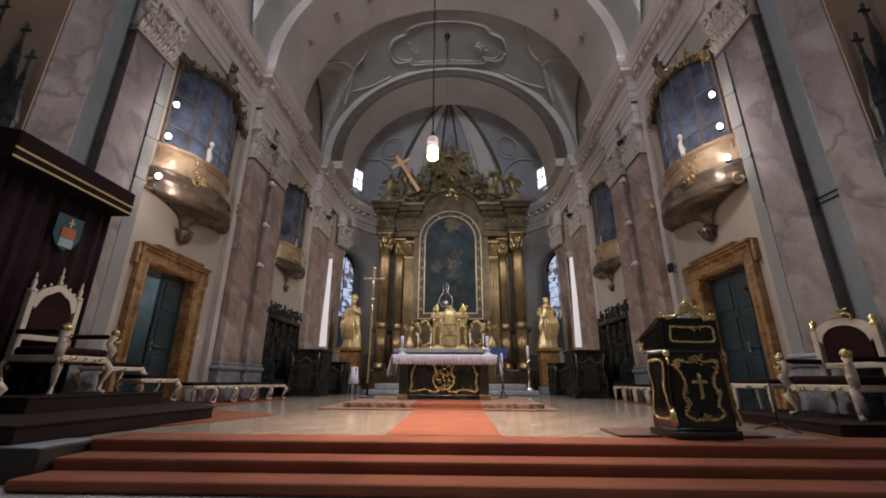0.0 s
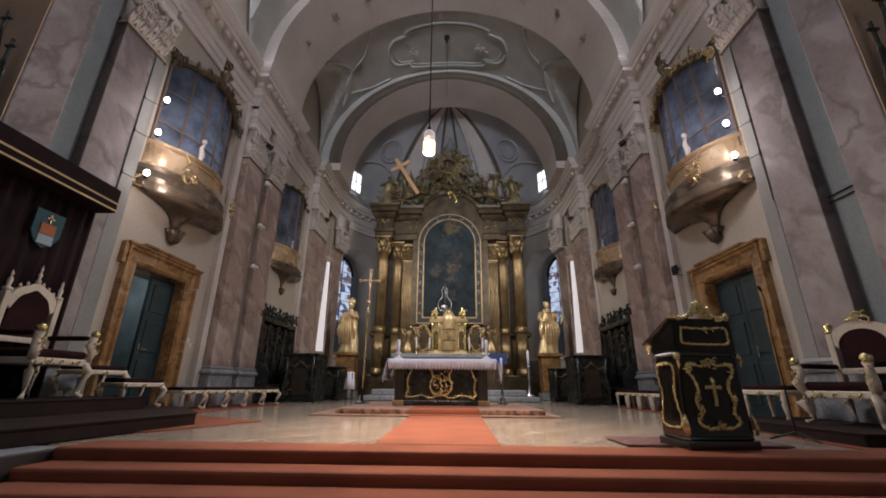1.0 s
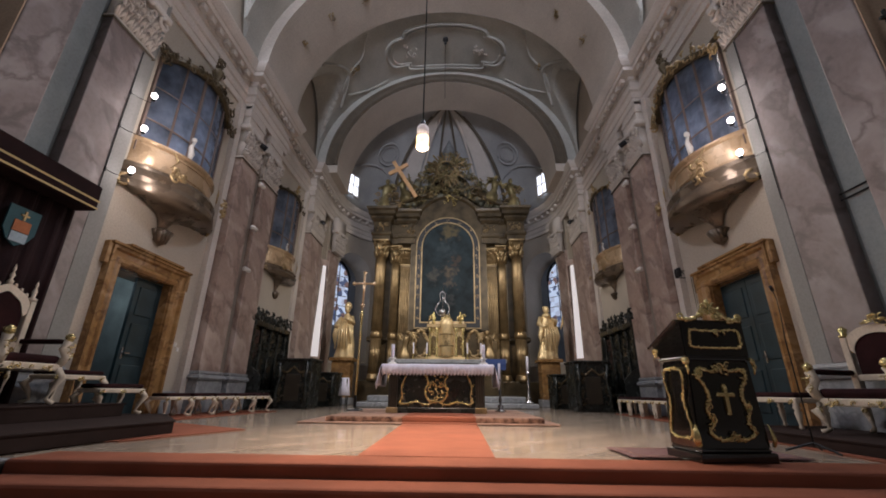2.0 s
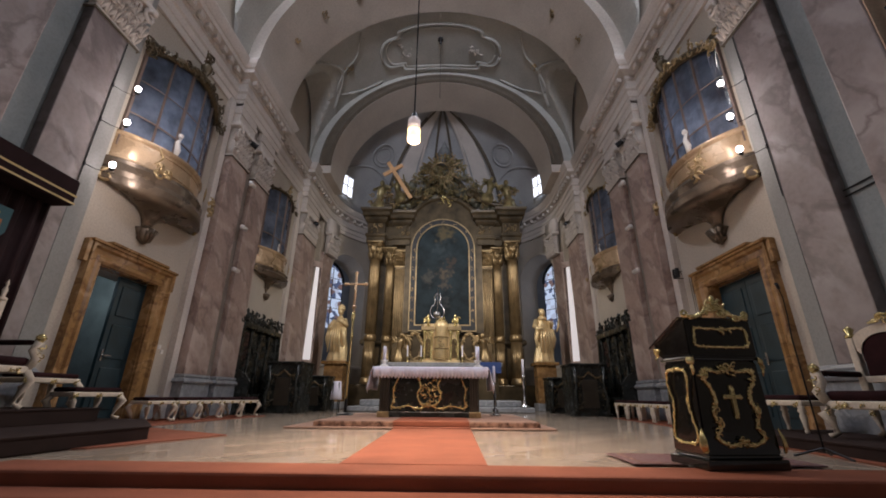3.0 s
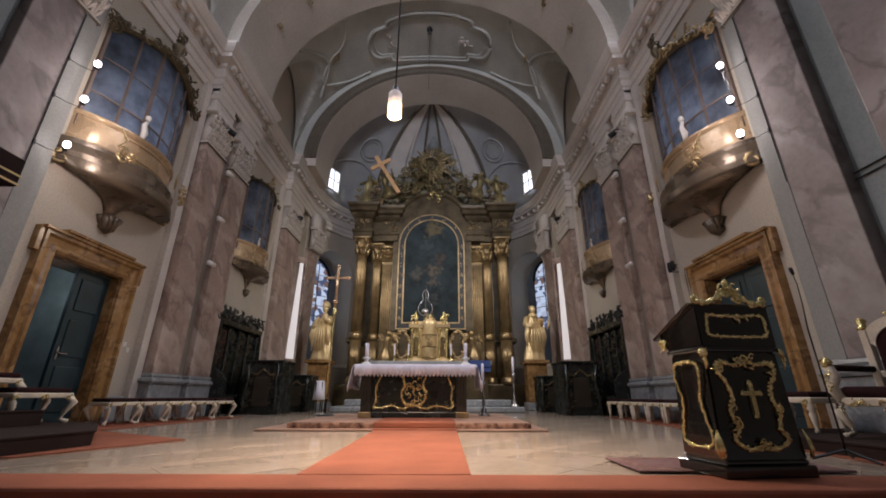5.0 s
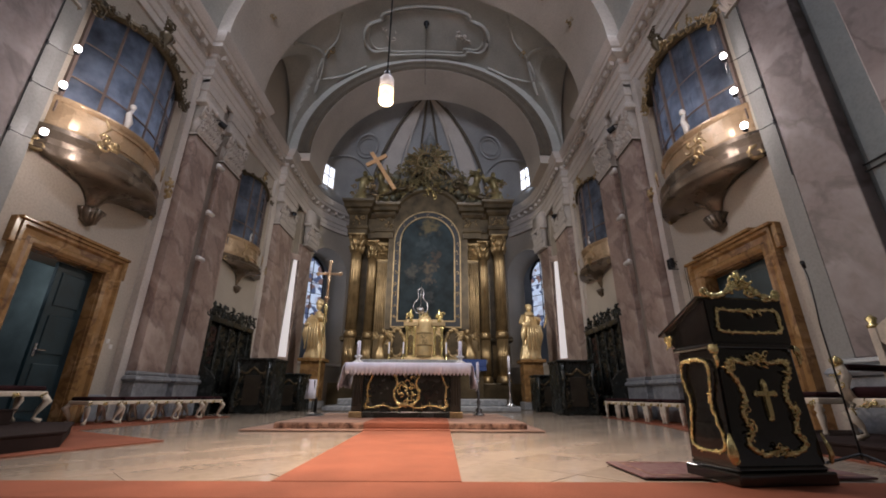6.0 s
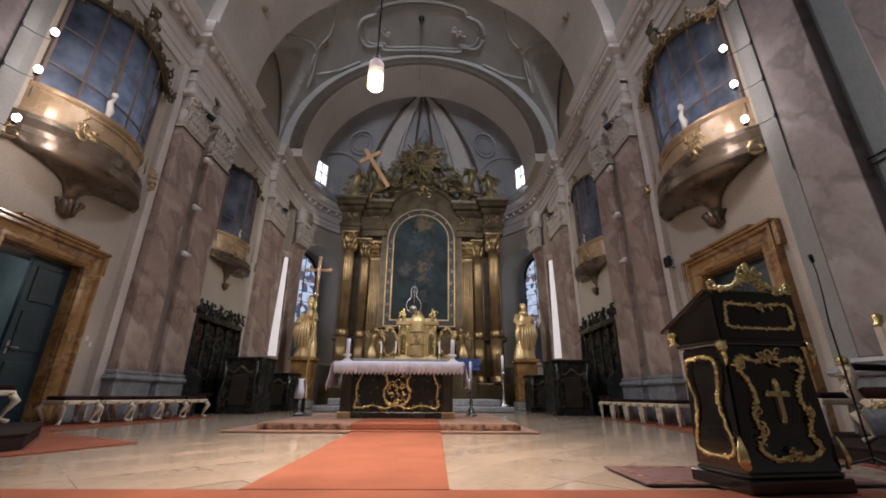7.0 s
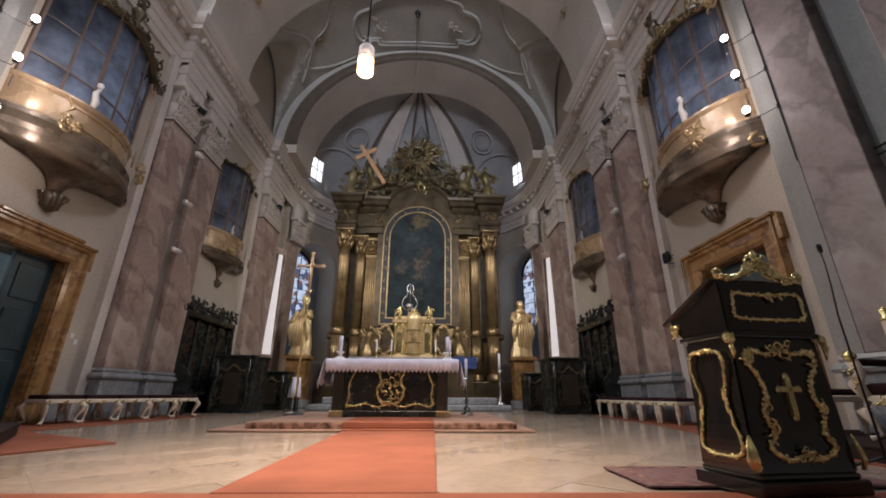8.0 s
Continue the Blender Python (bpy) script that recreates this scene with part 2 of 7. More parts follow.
def tube(bm, pts, radii, n=6, m=Matrix()):
    pts = [Vector(p) for p in pts]
    if not hasattr(radii, "__len__"):
        radii = [radii] * len(pts)
    rings = []
    ref = Vector((0.31, 0.17, 0.93))
    for i, p in enumerate(pts):
        d = (pts[min(i + 1, len(pts) - 1)] - pts[max(i - 1, 0)]).normalized()
        u = d.cross(ref)
        if u.length < 1e-3:
            u = d.cross(Vector((1, 0, 0)))
        u.normalize()
        w = d.cross(u)
        rings.append([m @ (p + radii[i] * (math.cos(2 * math.pi * k / n) * u + math.sin(2 * math.pi * k / n) * w)) for k in range(n)])
    loft(bm, rings)


def sweep(bm, path, prof, side=1.0, caps=True):
    """A moulding: profile of (out, z) swept along a level path; out is to the left of the way times side."""
    path = [Vector((p[0], p[1], 0)) for p in path]
    rings = []
    for i, p in enumerate(path):
        ds = []
        if i > 0:
            ds.append((path[i] - path[i - 1]).normalized())
        if i < len(path) - 1:
            ds.append((path[i + 1] - path[i]).normalized())
        ns = [Vector((-d.y, d.x, 0)) * side for d in ds]
        n = sum(ns, Vector()).normalized()
        k = 1 / max(0.3, n.dot(ns[0]))
        rings.append([p + n * (o * k) + Vector((0, 0, z)) for o, z in prof])
    loft(bm, rings, closed=True, caps=caps)


def prism(bm, pts, m, depth):
    """A flat outline (x, z) with thickness along y, placed by m."""
    a = [m @ Vector((x, -depth / 2, z)) for x, z in pts]
    b = [m @ Vector((x, depth / 2, z)) for x, z in pts]
    loft(bm, [a, b])


def blob(bm, c, r, m=Matrix(), rough=0.0, freq=4.0, sub=2):
    res = bmesh.ops.create_icosphere(bm, subdivisions=sub, radius=1)
    for v in res["verts"]:
        k = 1 + rough * noise.noise(v.co * freq + Vector(c) * 3.1)
        v.co = m @ Vector((c[0] + v.co.x * r[0] * k, c[1] + v.co.y * r[1] * k, c[2] + v.co.z * r[2] * k))


def curl(bm, x, z, size, turn, m, r=None, depth=0.0, hand=1, loops=1.1):
    """A rococo scroll in the plane of m (x, z)."""
    r = r or size * 0.14
    pts, rad = [], []
    k = 12
    for i in range(k):
        f = i / (k - 1)
        a = turn + hand * f * loops * 2 * math.pi
        s = size * (1 - 0.82 * f)
        pts.append((x + s * math.cos(a), -depth - r * 0.3, z + s * math.sin(a)))
        rad.append(r * (1.15 - 0.6 * f) * (0.5 if i == 0 else 1))
    tube(bm, pts, rad, 6, m)


def foliage(bm, m, w, h, seed, n=10, d=0.05, size=0.08):
    """Carved leaves and scrolls filling a field of w by h about the origin of m."""
    rnd = random.Random(seed)
    for i in range(n):
        x, z = rnd.uniform(-w / 2, w / 2), rnd.uniform(-h / 2, h / 2)
        s = size * rnd.uniform(0.6, 1.3)
        if rnd.random() < 0.5:
            curl(bm, x, z, s, rnd.uniform(0, 6.28), m, s * 0.22, rnd.uniform(0, d), rnd.choice((-1, 1)), rnd.uniform(0.6, 1.1))
        else:
            a = rnd.uniform(0, 6.28)
            ca, sa = math.cos(a), math.sin(a)
            k = [(0, 0.03), (0.35, 0.3), (0.7, 0.26), (1.0, 0.04)]
            pts = [(x + s * 1.6 * f * ca, -d * (0.3 + f * (1 - f) * 3), z + s * 1.6 * f * sa) for f, _ in k]
            tube(bm, pts, [s * q for _, q in k], 5, m)


def garland(bm, pts, m, r, seed, leaf=1.0):
    """A carved gilt band along a line in the plane of m, with leaves and curls beside it."""
    rnd = random.Random(seed)
    fine = []
    for (x0, z0), (x1, z1) in zip(pts, pts[1:]):
        k = max(2, int(math.hypot(x1 - x0, z1 - z0) / (r * 2.2)))
        for i in range(k):
            f = i / k
            fine.append((x0 + (x1 - x0) * f, z0 + (z1 - z0) * f))
    fine.append(pts[-1])
    tube(bm, [(x, -r * (0.6 + 0.4 * math.sin(i * 1.3)), z) for i, (x, z) in enumerate(fine)],
         [r * (0.75 + 0.4 * abs(math.sin(i * 0.9))) for i in range(len(fine))], 6, m)
    for i, (x, z) in enumerate(fine):
        if rnd.random() < 0.75 * leaf:
            a = rnd.uniform(0, 6.28)
            q = r * rnd.uniform(0.5, 1.3)
            blob(bm, (x + q * math.cos(a), -r * 0.6, z + q * math.sin(a)), (r * rnd.uniform(0.7, 1.3), r * 0.8, r * rnd.uniform(0.7, 1.3)), m, 0.5, 3.0, 1)
        if rnd.random() < 0.22 * leaf:
            a = rnd.uniform(0, 6.28)
            s = r * rnd.uniform(1.4, 2.2)
            tube(bm, [(x, -r * 0.5, z), (x + s * 0.6 * math.cos(a), -r * 1.3, z + s * 0.6 * math.sin(a)), (x + s * math.cos(a), -r * 0.6, z + s * math.sin(a))],
                 [r * 0.45, r * 0.7, r * 0.25], 5, m)


def smooth_line(ctrl, k=6, closed=False):
    """Points of a smooth line through the control points (two coordinates)."""
    out = []
    n = len(ctrl)
    for i in range(n if closed else n - 1):
        p = [Vector(ctrl[(i + j) % n] if closed else ctrl[min(max(i + j, 0), n - 1)]) for j in (-1, 0, 1, 2)]
        for s in range(k):
            t = s / k
            out.append(tuple(0.5 * (2 * p[1] + (p[2] - p[0]) * t + (2 * p[0] - 5 * p[1] + 4 * p[2] - p[3]) * t * t + (3 * p[1] - p[0] - 3 * p[2] + p[3]) * t ** 3)))
    out.append(tuple(ctrl[0] if closed else ctrl[-1]))
    return out


# ---- large structure ----
WALL = 5.5                      # inner face of the side walls
SPRING = 9.35
NAVE_Z = -0.25

# chancel floor bed and nave floor
bm = B()
box(bm, -5.6, 5.6, 3.84, 22.5, -0.6, -0.009)
floor = struct("floor", bm, FLOOR, "polished cream marble floor of the chancel", "floor")
bm = B()
box(bm, -8.6, 8.6, -12, 3.1, -0.8, NAVE_Z)
for sx in (-1, 1):
    box(bm, sx * 5.6, sx * 8.6, 3.1, 4.6, -0.8, NAVE_Z)
struct("nave_floor", bm, NAVEFLOOR, "pale stone floor of the nave", "floor")
bm = B()
box(bm, -5.6, 5.6, 3.1, 3.84, -0.8, NAVE_Z - 0.004)
struct("step_base", bm, NAVEFLOOR, "stone bed under the chancel steps", "floor")

# carpeted steps
def carpet_step(y0, y1, z0, z1):
    bm = B()
    box(bm, -2.8, 5.5, y0, y1, z0, z1, 0.025)
    return struct("chancel_step", bm, CARPET, "broad chancel step covered in red carpet", "step")


carpet_step(3.50, 3.84, NAVE_Z, -0.085)
carpet_step(3.18, 3.54, NAVE_Z, -0.17)
bm = B()
box(bm, -2.8, 5.5, 3.80, 4.22, -0.20, 0.008, 0.02)
struct("edge_carpet", bm, CARPET, "red carpet along the edge of the chancel", "carpet")
bm = B()
loft(bm, [[Vector((-0.36, 4.19, z)), Vector((0.72, 4.19, z)), Vector((0.75, 7.62, z)), Vector((-0.42, 7.62, z))] for z in (-0.002, 0.011)])
struct("aisle_carpet", bm, CARPET, "red carpet runner leading to the altar", "carpet")
bm = B()
loft(bm, [[Vector((-5.5, 4.2, z)), Vector((-2.86, 4.9, z)), Vector((-2.32, 6.32, z)), Vector((-4.3, 7.5, z)), Vector((-4.0, 11.2, z)), Vector((-5.5, 11.4, z))] for z in (-0.004, 0.007)])
struct("side_carpet", bm, CARPET, "red carpet before the side door", "carpet")
bm = B()
loft(bm, [[Vector((5.5, 4.2, z)), Vector((3.75, 4.2, z)), Vector((4.1, 7.4, z)), Vector((4.4, 9.0, z)), Vector((4.5, 11.9, z)), Vector((5.5, 11.9, z))] for z in (-0.004, 0.007)])
struct("side_carpet", bm, CARPET, "red carpet before the side door", "carpet")


# side walls with a door opening, a large oratory window and a small one
def side_wall(s):
    x0, x1 = s * WALL, s * (WALL + 0.6)
    bm = B()
    dy0, dy1, dz = 7.23, 8.63, 2.52
    wy0, wy1, wz0, wz1 = 6.83, 9.08, 4.1, 7.15
    ny0, ny1, nz0, nz1 = 12.4, 14.2, 4.6, 6.95
    ys = [4.8, wy0, dy0, dy1, wy1, ny0, ny1, 17.4]
    for y0, y1 in zip(ys, ys[1:]):
        holes = []
        if dy0 <= y0 and y1 <= dy1:
            holes.append((-0.02, dz))
        if wy0 <= y0 and y1 <= wy1:
            holes.append((wz0, wz1))
        if ny0 <= y0 and y1 <= ny1:
            holes.append((nz0, nz1))
        z = -0.6
        for h0, h1 in holes + [(16.5, 16.5)]:
            if h0 > z:
                box(bm, x0, x1, y0, y1, z, h0)
            z = h1
    bmesh.ops.remove_doubles(bm, verts=bm.verts, dist=0.0005)
    return struct("wall_west" if s < 0 else "wall_east", bm, PLASTER, "beige plastered side wall of the chancel", "wall")


for s in (-1, 1):
    side_wall(s)

# rooms behind the openings, closing the place; dark walls stand for their shade
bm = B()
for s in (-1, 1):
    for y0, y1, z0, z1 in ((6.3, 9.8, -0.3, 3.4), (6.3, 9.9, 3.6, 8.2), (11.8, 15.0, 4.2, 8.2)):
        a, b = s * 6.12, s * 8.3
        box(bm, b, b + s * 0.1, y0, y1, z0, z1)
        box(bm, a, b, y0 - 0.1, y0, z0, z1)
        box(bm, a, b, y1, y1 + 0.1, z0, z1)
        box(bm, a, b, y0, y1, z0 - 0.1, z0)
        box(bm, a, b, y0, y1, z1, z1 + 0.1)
struct("side_rooms", bm, SHADOWROOM, "rooms behind the side doors and oratories, dimness put into their colour", "wall")

# apse wall: half an oval with two arched window niches
def apse_pt(a, out=0.0):
    """a: degrees from the east end of the apse (0) round to the west (180)."""
    return Vector(((5.3 + out) * math.cos(radians(a)), 17.3 + (4.3 + out) * math.sin(radians(a)), 0))


NICHE = ((16, 43), (137, 164))
bm = B()
half = [0, 8] + [16 + 13.5 * (1 - math.cos(math.pi * i / 24)) for i in range(25)] + [50, 58, 66, 78]
angs = half + [90] + [180 - a for a in half[::-1]]
for a0, a1 in zip(angs, angs[1:]):
    zs = [(-0.6, 12.0)]
    for n0, n1 in NICHE:
        if n0 <= a0 and a1 <= n1:
            tops = [5.8 + 1.15 * math.sqrt(max(0, 1 - ((a - n0) / (n1 - n0) * 2 - 1) ** 2)) for a in (a0, a1)]
            zs = [(-0.6, 1.7), (tops, 12.0)]
    for z0, z1 in zs:
        th = 1.5 if 8 <= a0 and a1 <= 58 or 122 <= a0 and a1 <= 172 else 0.7
        c = [apse_pt(a0), apse_pt(a1), apse_pt(a1, th), apse_pt(a0, th)]
        low = [z0[0], z0[1], z0[1], z0[0]] if isinstance(z0, list) else [z0] * 4
        loft(bm, [[p + Vector((0, 0, z)) for p, z in zip(c, low)], [p + Vector((0, 0, z1)) for p in c]])
bmesh.ops.remove_doubles(bm, verts=bm.verts, dist=0.0005)
struct("wall_apse", bm, PLASTER, "curved plastered wall of the apse", "wall")

# cornice with breaks forward over the pilasters, running round the apse
def cornice_path(s):
    return [(s * 5.5, 5.3), (s * 5.5, 9.72), (s * 5.25, 9.72), (s * 5.25, 11.95), (s * 5.5, 11.95), (s * 5.5, 14.9), (s * 5.25, 14.9), (s * 5.25, 17.3)]


CORNICE = [(0, 7.82), (0.06, 7.82), (0.06, 8.00), (0.09, 8.02), (0.09, 8.20), (0.14, 8.24), (0.14, 8.30), (0.05, 8.32), (0.05, 8.56), (0.10, 8.60), (0.10, 8.70),
           (0.30, 8.74), (0.30, 8.86), (0.34, 8.88), (0.40, 8.98), (0.44, 9.08), (0.44, 9.12), (0, 9.16)]
left = cornice_path(-1)
apse = [tuple(apse_pt(a, -0.05)[:2]) for a in range(172, 7, -6)]
full = left + apse + cornice_path(1)[::-1]
bm = B()
sweep(bm, full, CORNICE, side=-1.0)
cornice = struct("cornice", bm, STUCCO, "heavy stucco cornice round the chancel and apse", "cornice")

# vaults
def vault(name, y0, y1, a, b, lun=None, ny=24, nx=56, material=VAULT):
    """lun: mid y, half width, rise and reach of side lunettes."""
    bm = B()
    rows = []
    for j in range(ny + 1):
        y = y0 + (y1 - y0) * j / ny
        row = []
        for i in range(nx + 1):
            t = math.pi * i / nx
            x = -a * math.cos(t)
            z = SPRING + b * math.sin(t)
            if lun:
                yc, w, h, = lun
                q = 1 - ((y - yc) / w) ** 2
                if q > 0:
                    z = max(z, SPRING + h * math.sqrt(q))
            row.append(bm.verts.new((x, y, z)))
        rows.append(row)
    for r0, r1 in zip(rows, rows[1:]):
        for i in range(nx):
            bm.faces.new((r0[i], r0[i + 1], r1[i + 1], r1[i]))
    top = bmesh.ops.extrude_face_region(bm, geom=bm.faces[:])
    for v in top["geom"]:
        if isinstance(v, bmesh.types.BMVert):
            v.co.z += 0.3
    return struct(name, bm, material, "plastered barrel vault with side lunettes", "ceiling", smooth=False)


vault("ceiling_chancel", 11.8, 15.3, 5.4, 4.88, (13.5, 1.45, 3.0), 30)
vault("ceiling_front", 3.0, 9.9, 5.4, 4.95, (6.8, 2.0, 3.5), 30)


def arch_band(name, y0, y1, a, b, thick, label, material=VAULTBAND):
    bm = B()
    rings = []
    for i in range(49):
        t = math.pi * i / 48
        c, sn = -math.cos(t), math.sin(t)
        rings.append([Vector((c * a, y0, SPRING + sn * b)), Vector((c * a, y1, SPRING + sn * b)), Vector((c * (a + thick), y1, SPRING + sn * (b + thick))), Vector((c * (a + thick), y0, SPRING + sn * (b + thick)))])
    rings.insert(0, [Vector((p.x, p.y, 9.0)) for p in rings[0]])
    rings.append([Vector((p.x, p.y, 9.0)) for p in rings[-1]])
    loft(bm, rings)
    return struct(name, bm, material, label, "arch")


arch_band("transverse_arch", 9.72, 12.0, 5.06, 4.72, 0.36, "broad plastered transverse arch of the vault")
arch_band("apse_arch", 15.1, 17.0, 4.5, 4.24, 0.5, "broad plastered arch before the apse")
arch_band("apse_arch_backing", 15.13, 17.0, 4.98, 4.60, 0.9, "plastered wall over the apse arch", VAULT)
arch_band("chancel_arch", 4.4, 5.0, 4.9, 4.8, 1.0, "plastered arch between nave and chancel")

# half dome over the apse
bm = B()
rings = []
for j in range(17):
    e = math.pi / 2 * j / 16
    rings.append([Vector((4.95 * math.cos(e) * math.cos(math.pi * i / 40), 16.95 + 4.5 * math.cos(e) * math.sin(math.pi * i / 40), 9.25 + 4.75 * math.sin(e))) for i in range(41)])
loft(bm, rings, closed=False)
bmesh.ops.remove_doubles(bm, verts=bm.verts, dist=0.001)
bmesh.ops.solidify(bm, geom=bm.faces[:], thickness=-0.25)
struct("ceiling_apse", bm, DOMESHADE, "plastered half dome of the apse", "ceiling", smooth=True)

# nave behind the camera, closing the place
bm = B()
for s in (-1, 1):
    for y0, y1, z0, z1 in ((-12, -8.2, -0.8, 12), (-8.2, -5.8, -0.8, 4.6), (-8.2, -5.8, 9.3, 12), (-5.8, -3.7, -0.8, 12), (-3.7, -1.3, -0.8, 4.6), (-3.7, -1.3, 9.3, 12), (-1.3, 2.6, -0.8, 12)):
        box(bm, s * 8.4, s * 8.8, y0, y1, z0, z1)
    box(bm, s * 8.4, s * 8.8, 2.6, 4.9, -0.8, 12)
box(bm, -8.8, 8.8, -12.4, -12, -0.8, 15)
struct("wall_nave", bm, PLASTER, "plain plastered nave walls", "wall")
bm = B()
box(bm, -9, 9, -12.4, 3.0, 15.3, 15.6)
for s in (-1, 1):
    box(bm, s * 5.0, s * 9, -12.4, 3.0, 11.9, 12.1)
    box(bm, s * 5.0, s * 5.2, -12.4, 3.0, 11.9, 15.4)
box(bm, -6.2, 6.2, 2.0, 22, 16.4, 16.6)
struct("ceiling_nave", bm, VAULT, "plain nave ceiling", "ceiling")

# ---- wall dressing ----
def capital(bm, w, d, h, m):
    """A Corinthian capital for a pilaster w wide, d deep, h high; base at the origin of m, front to -y."""
    box(bm, -w / 2 * 0.96, w / 2 * 0.96, -d * 0.9, d * 0.3, 0, h * 0.86, 0, m)
    box(bm, -w / 2 - 0.03, w / 2 + 0.03, -d - 0.03, d * 0.3, -0.05, 0.0, 0.01, m)
    box(bm, -w / 2 - 0.10, w / 2 + 0.10, -d - 0.10, d * 0.3, h * 0.87, h, 0.02, m)
    k = max(4, int(w / 0.14))
    for row in range(3):
        for i in range(k):
            x = (i + 0.5 * (row % 2) + 0.25) / k * w - w / 2
            z0 = h * (0.0 + 0.23 * row)
            for q, e in ((-0.4, 0.75), (0.0, 1.0), (0.4, 0.75)):
                dx = q * w / k
                tube(bm, [(x + dx * 0.3, -d * 0.92, z0), (x + dx, -d - 0.03, z0 + h * 0.16 * e), (x + dx * 1.2, -d - 0.07, z0 + h * 0.27 * e), (x + dx * 1.3, -d - 0.10, z0 + h * 0.22 * e)],
                     [w / k * 0.20, w / k * 0.24, w / k * 0.16, 0.006], 5, m)
    foliage(bm, m @ pose(0, -d - 0.03, h * 0.5), w * 0.9, h * 0.7, int(w * 100), 24, 0.05, 0.07)
    for sx in (-1, 1):
        curl(bm, sx * (w / 2 - 0.02), h * 0.74, h * 0.16, math.pi / 2, m, h * 0.045, d + 0.06, sx)
        curl(bm, sx * w * 0.14, h * 0.72, h * 0.10, math.pi / 2, m, h * 0.03, d + 0.05, -sx)
    blob(bm, (0, -d - 0.08, h * 0.9), (0.09, 0.05, 0.08), m, 0.3)


def pilaster(s, y0, y1, front, z_cap=6.3, cap=True, material=PINK, base=True):
    """A flat pilaster on a side wall; front is its distance from the axis."""
    t = thing("pilaster", "flat pink marble pilaster with white stucco capital on grey plinth", "pilaster", "wall pilasters", pose(s * WALL, (y0 + y1) / 2, 0, 0, 0, 90 * -s))
    t["kind"] = "structure"
    d, w = WALL - front, y1 - y0
    bm = B()
    box(bm, -w / 2, w / 2, -d, 0.02, 0.88 if base else 0, z_cap, 0.012)
    part("shaft", bm, material, t)
    if base:
        bm = B()
        box(bm, -w / 2 - 0.06, w / 2 + 0.06, -d - 0.06, 0.02, 0, 0.69, 0.01)
        part("plinth", bm, GREYMARBLE, t, "grey marble plinth")
        bm = B()
        pr = [(0, 0.69), (0.10, 0.69), (0.12, 0.73), (0.09, 0.78), (0.04, 0.80), (0.06, 0.83), (0.05, 0.87), (0.0, 0.88)]
        sweep(bm, [(-w / 2, 0.02), (-w / 2, -d), (w / 2, -d), (w / 2, 0.02)], pr, -1.0)
        part("base_moulding", bm, GREYMARBLE, t)
    if cap:
        bm = B()
        capital(bm, w, d, 0.95, pose(0, 0, z_cap))
        part("capital", bm, STUCCO, t, "white stucco leaf capital", True)
        # dark ring draws the shadow gap under the capital
        bm = B()
        sweep(bm, [(-w / 2 - 0.02, 0.02), (-w / 2 - 0.02, -d - 0.02), (w / 2 + 0.02, -d - 0.02), (w / 2 + 0.02, 0.02)], [(0, z_cap - 0.085), (0.022, z_cap - 0.08), (0.022, z_cap - 0.055), (0, z_cap - 0.05)], -1.0)
        part("neck_shadow", bm, DARKSTUCCO, t, "shadow line under the capital, built as a dark ring")
        bm = B()
        box(bm, -w / 2, w / 2, -d, 0.02, z_cap + 0.95, 7.9)
        box(bm, -w / 2 - 0.03, w / 2 + 0.03, -d - 0.03, 0.02, z_cap + 1.25, z_cap + 1.36, 0.01)
        part("entablature_block", bm, STUCCO, t)
    return t


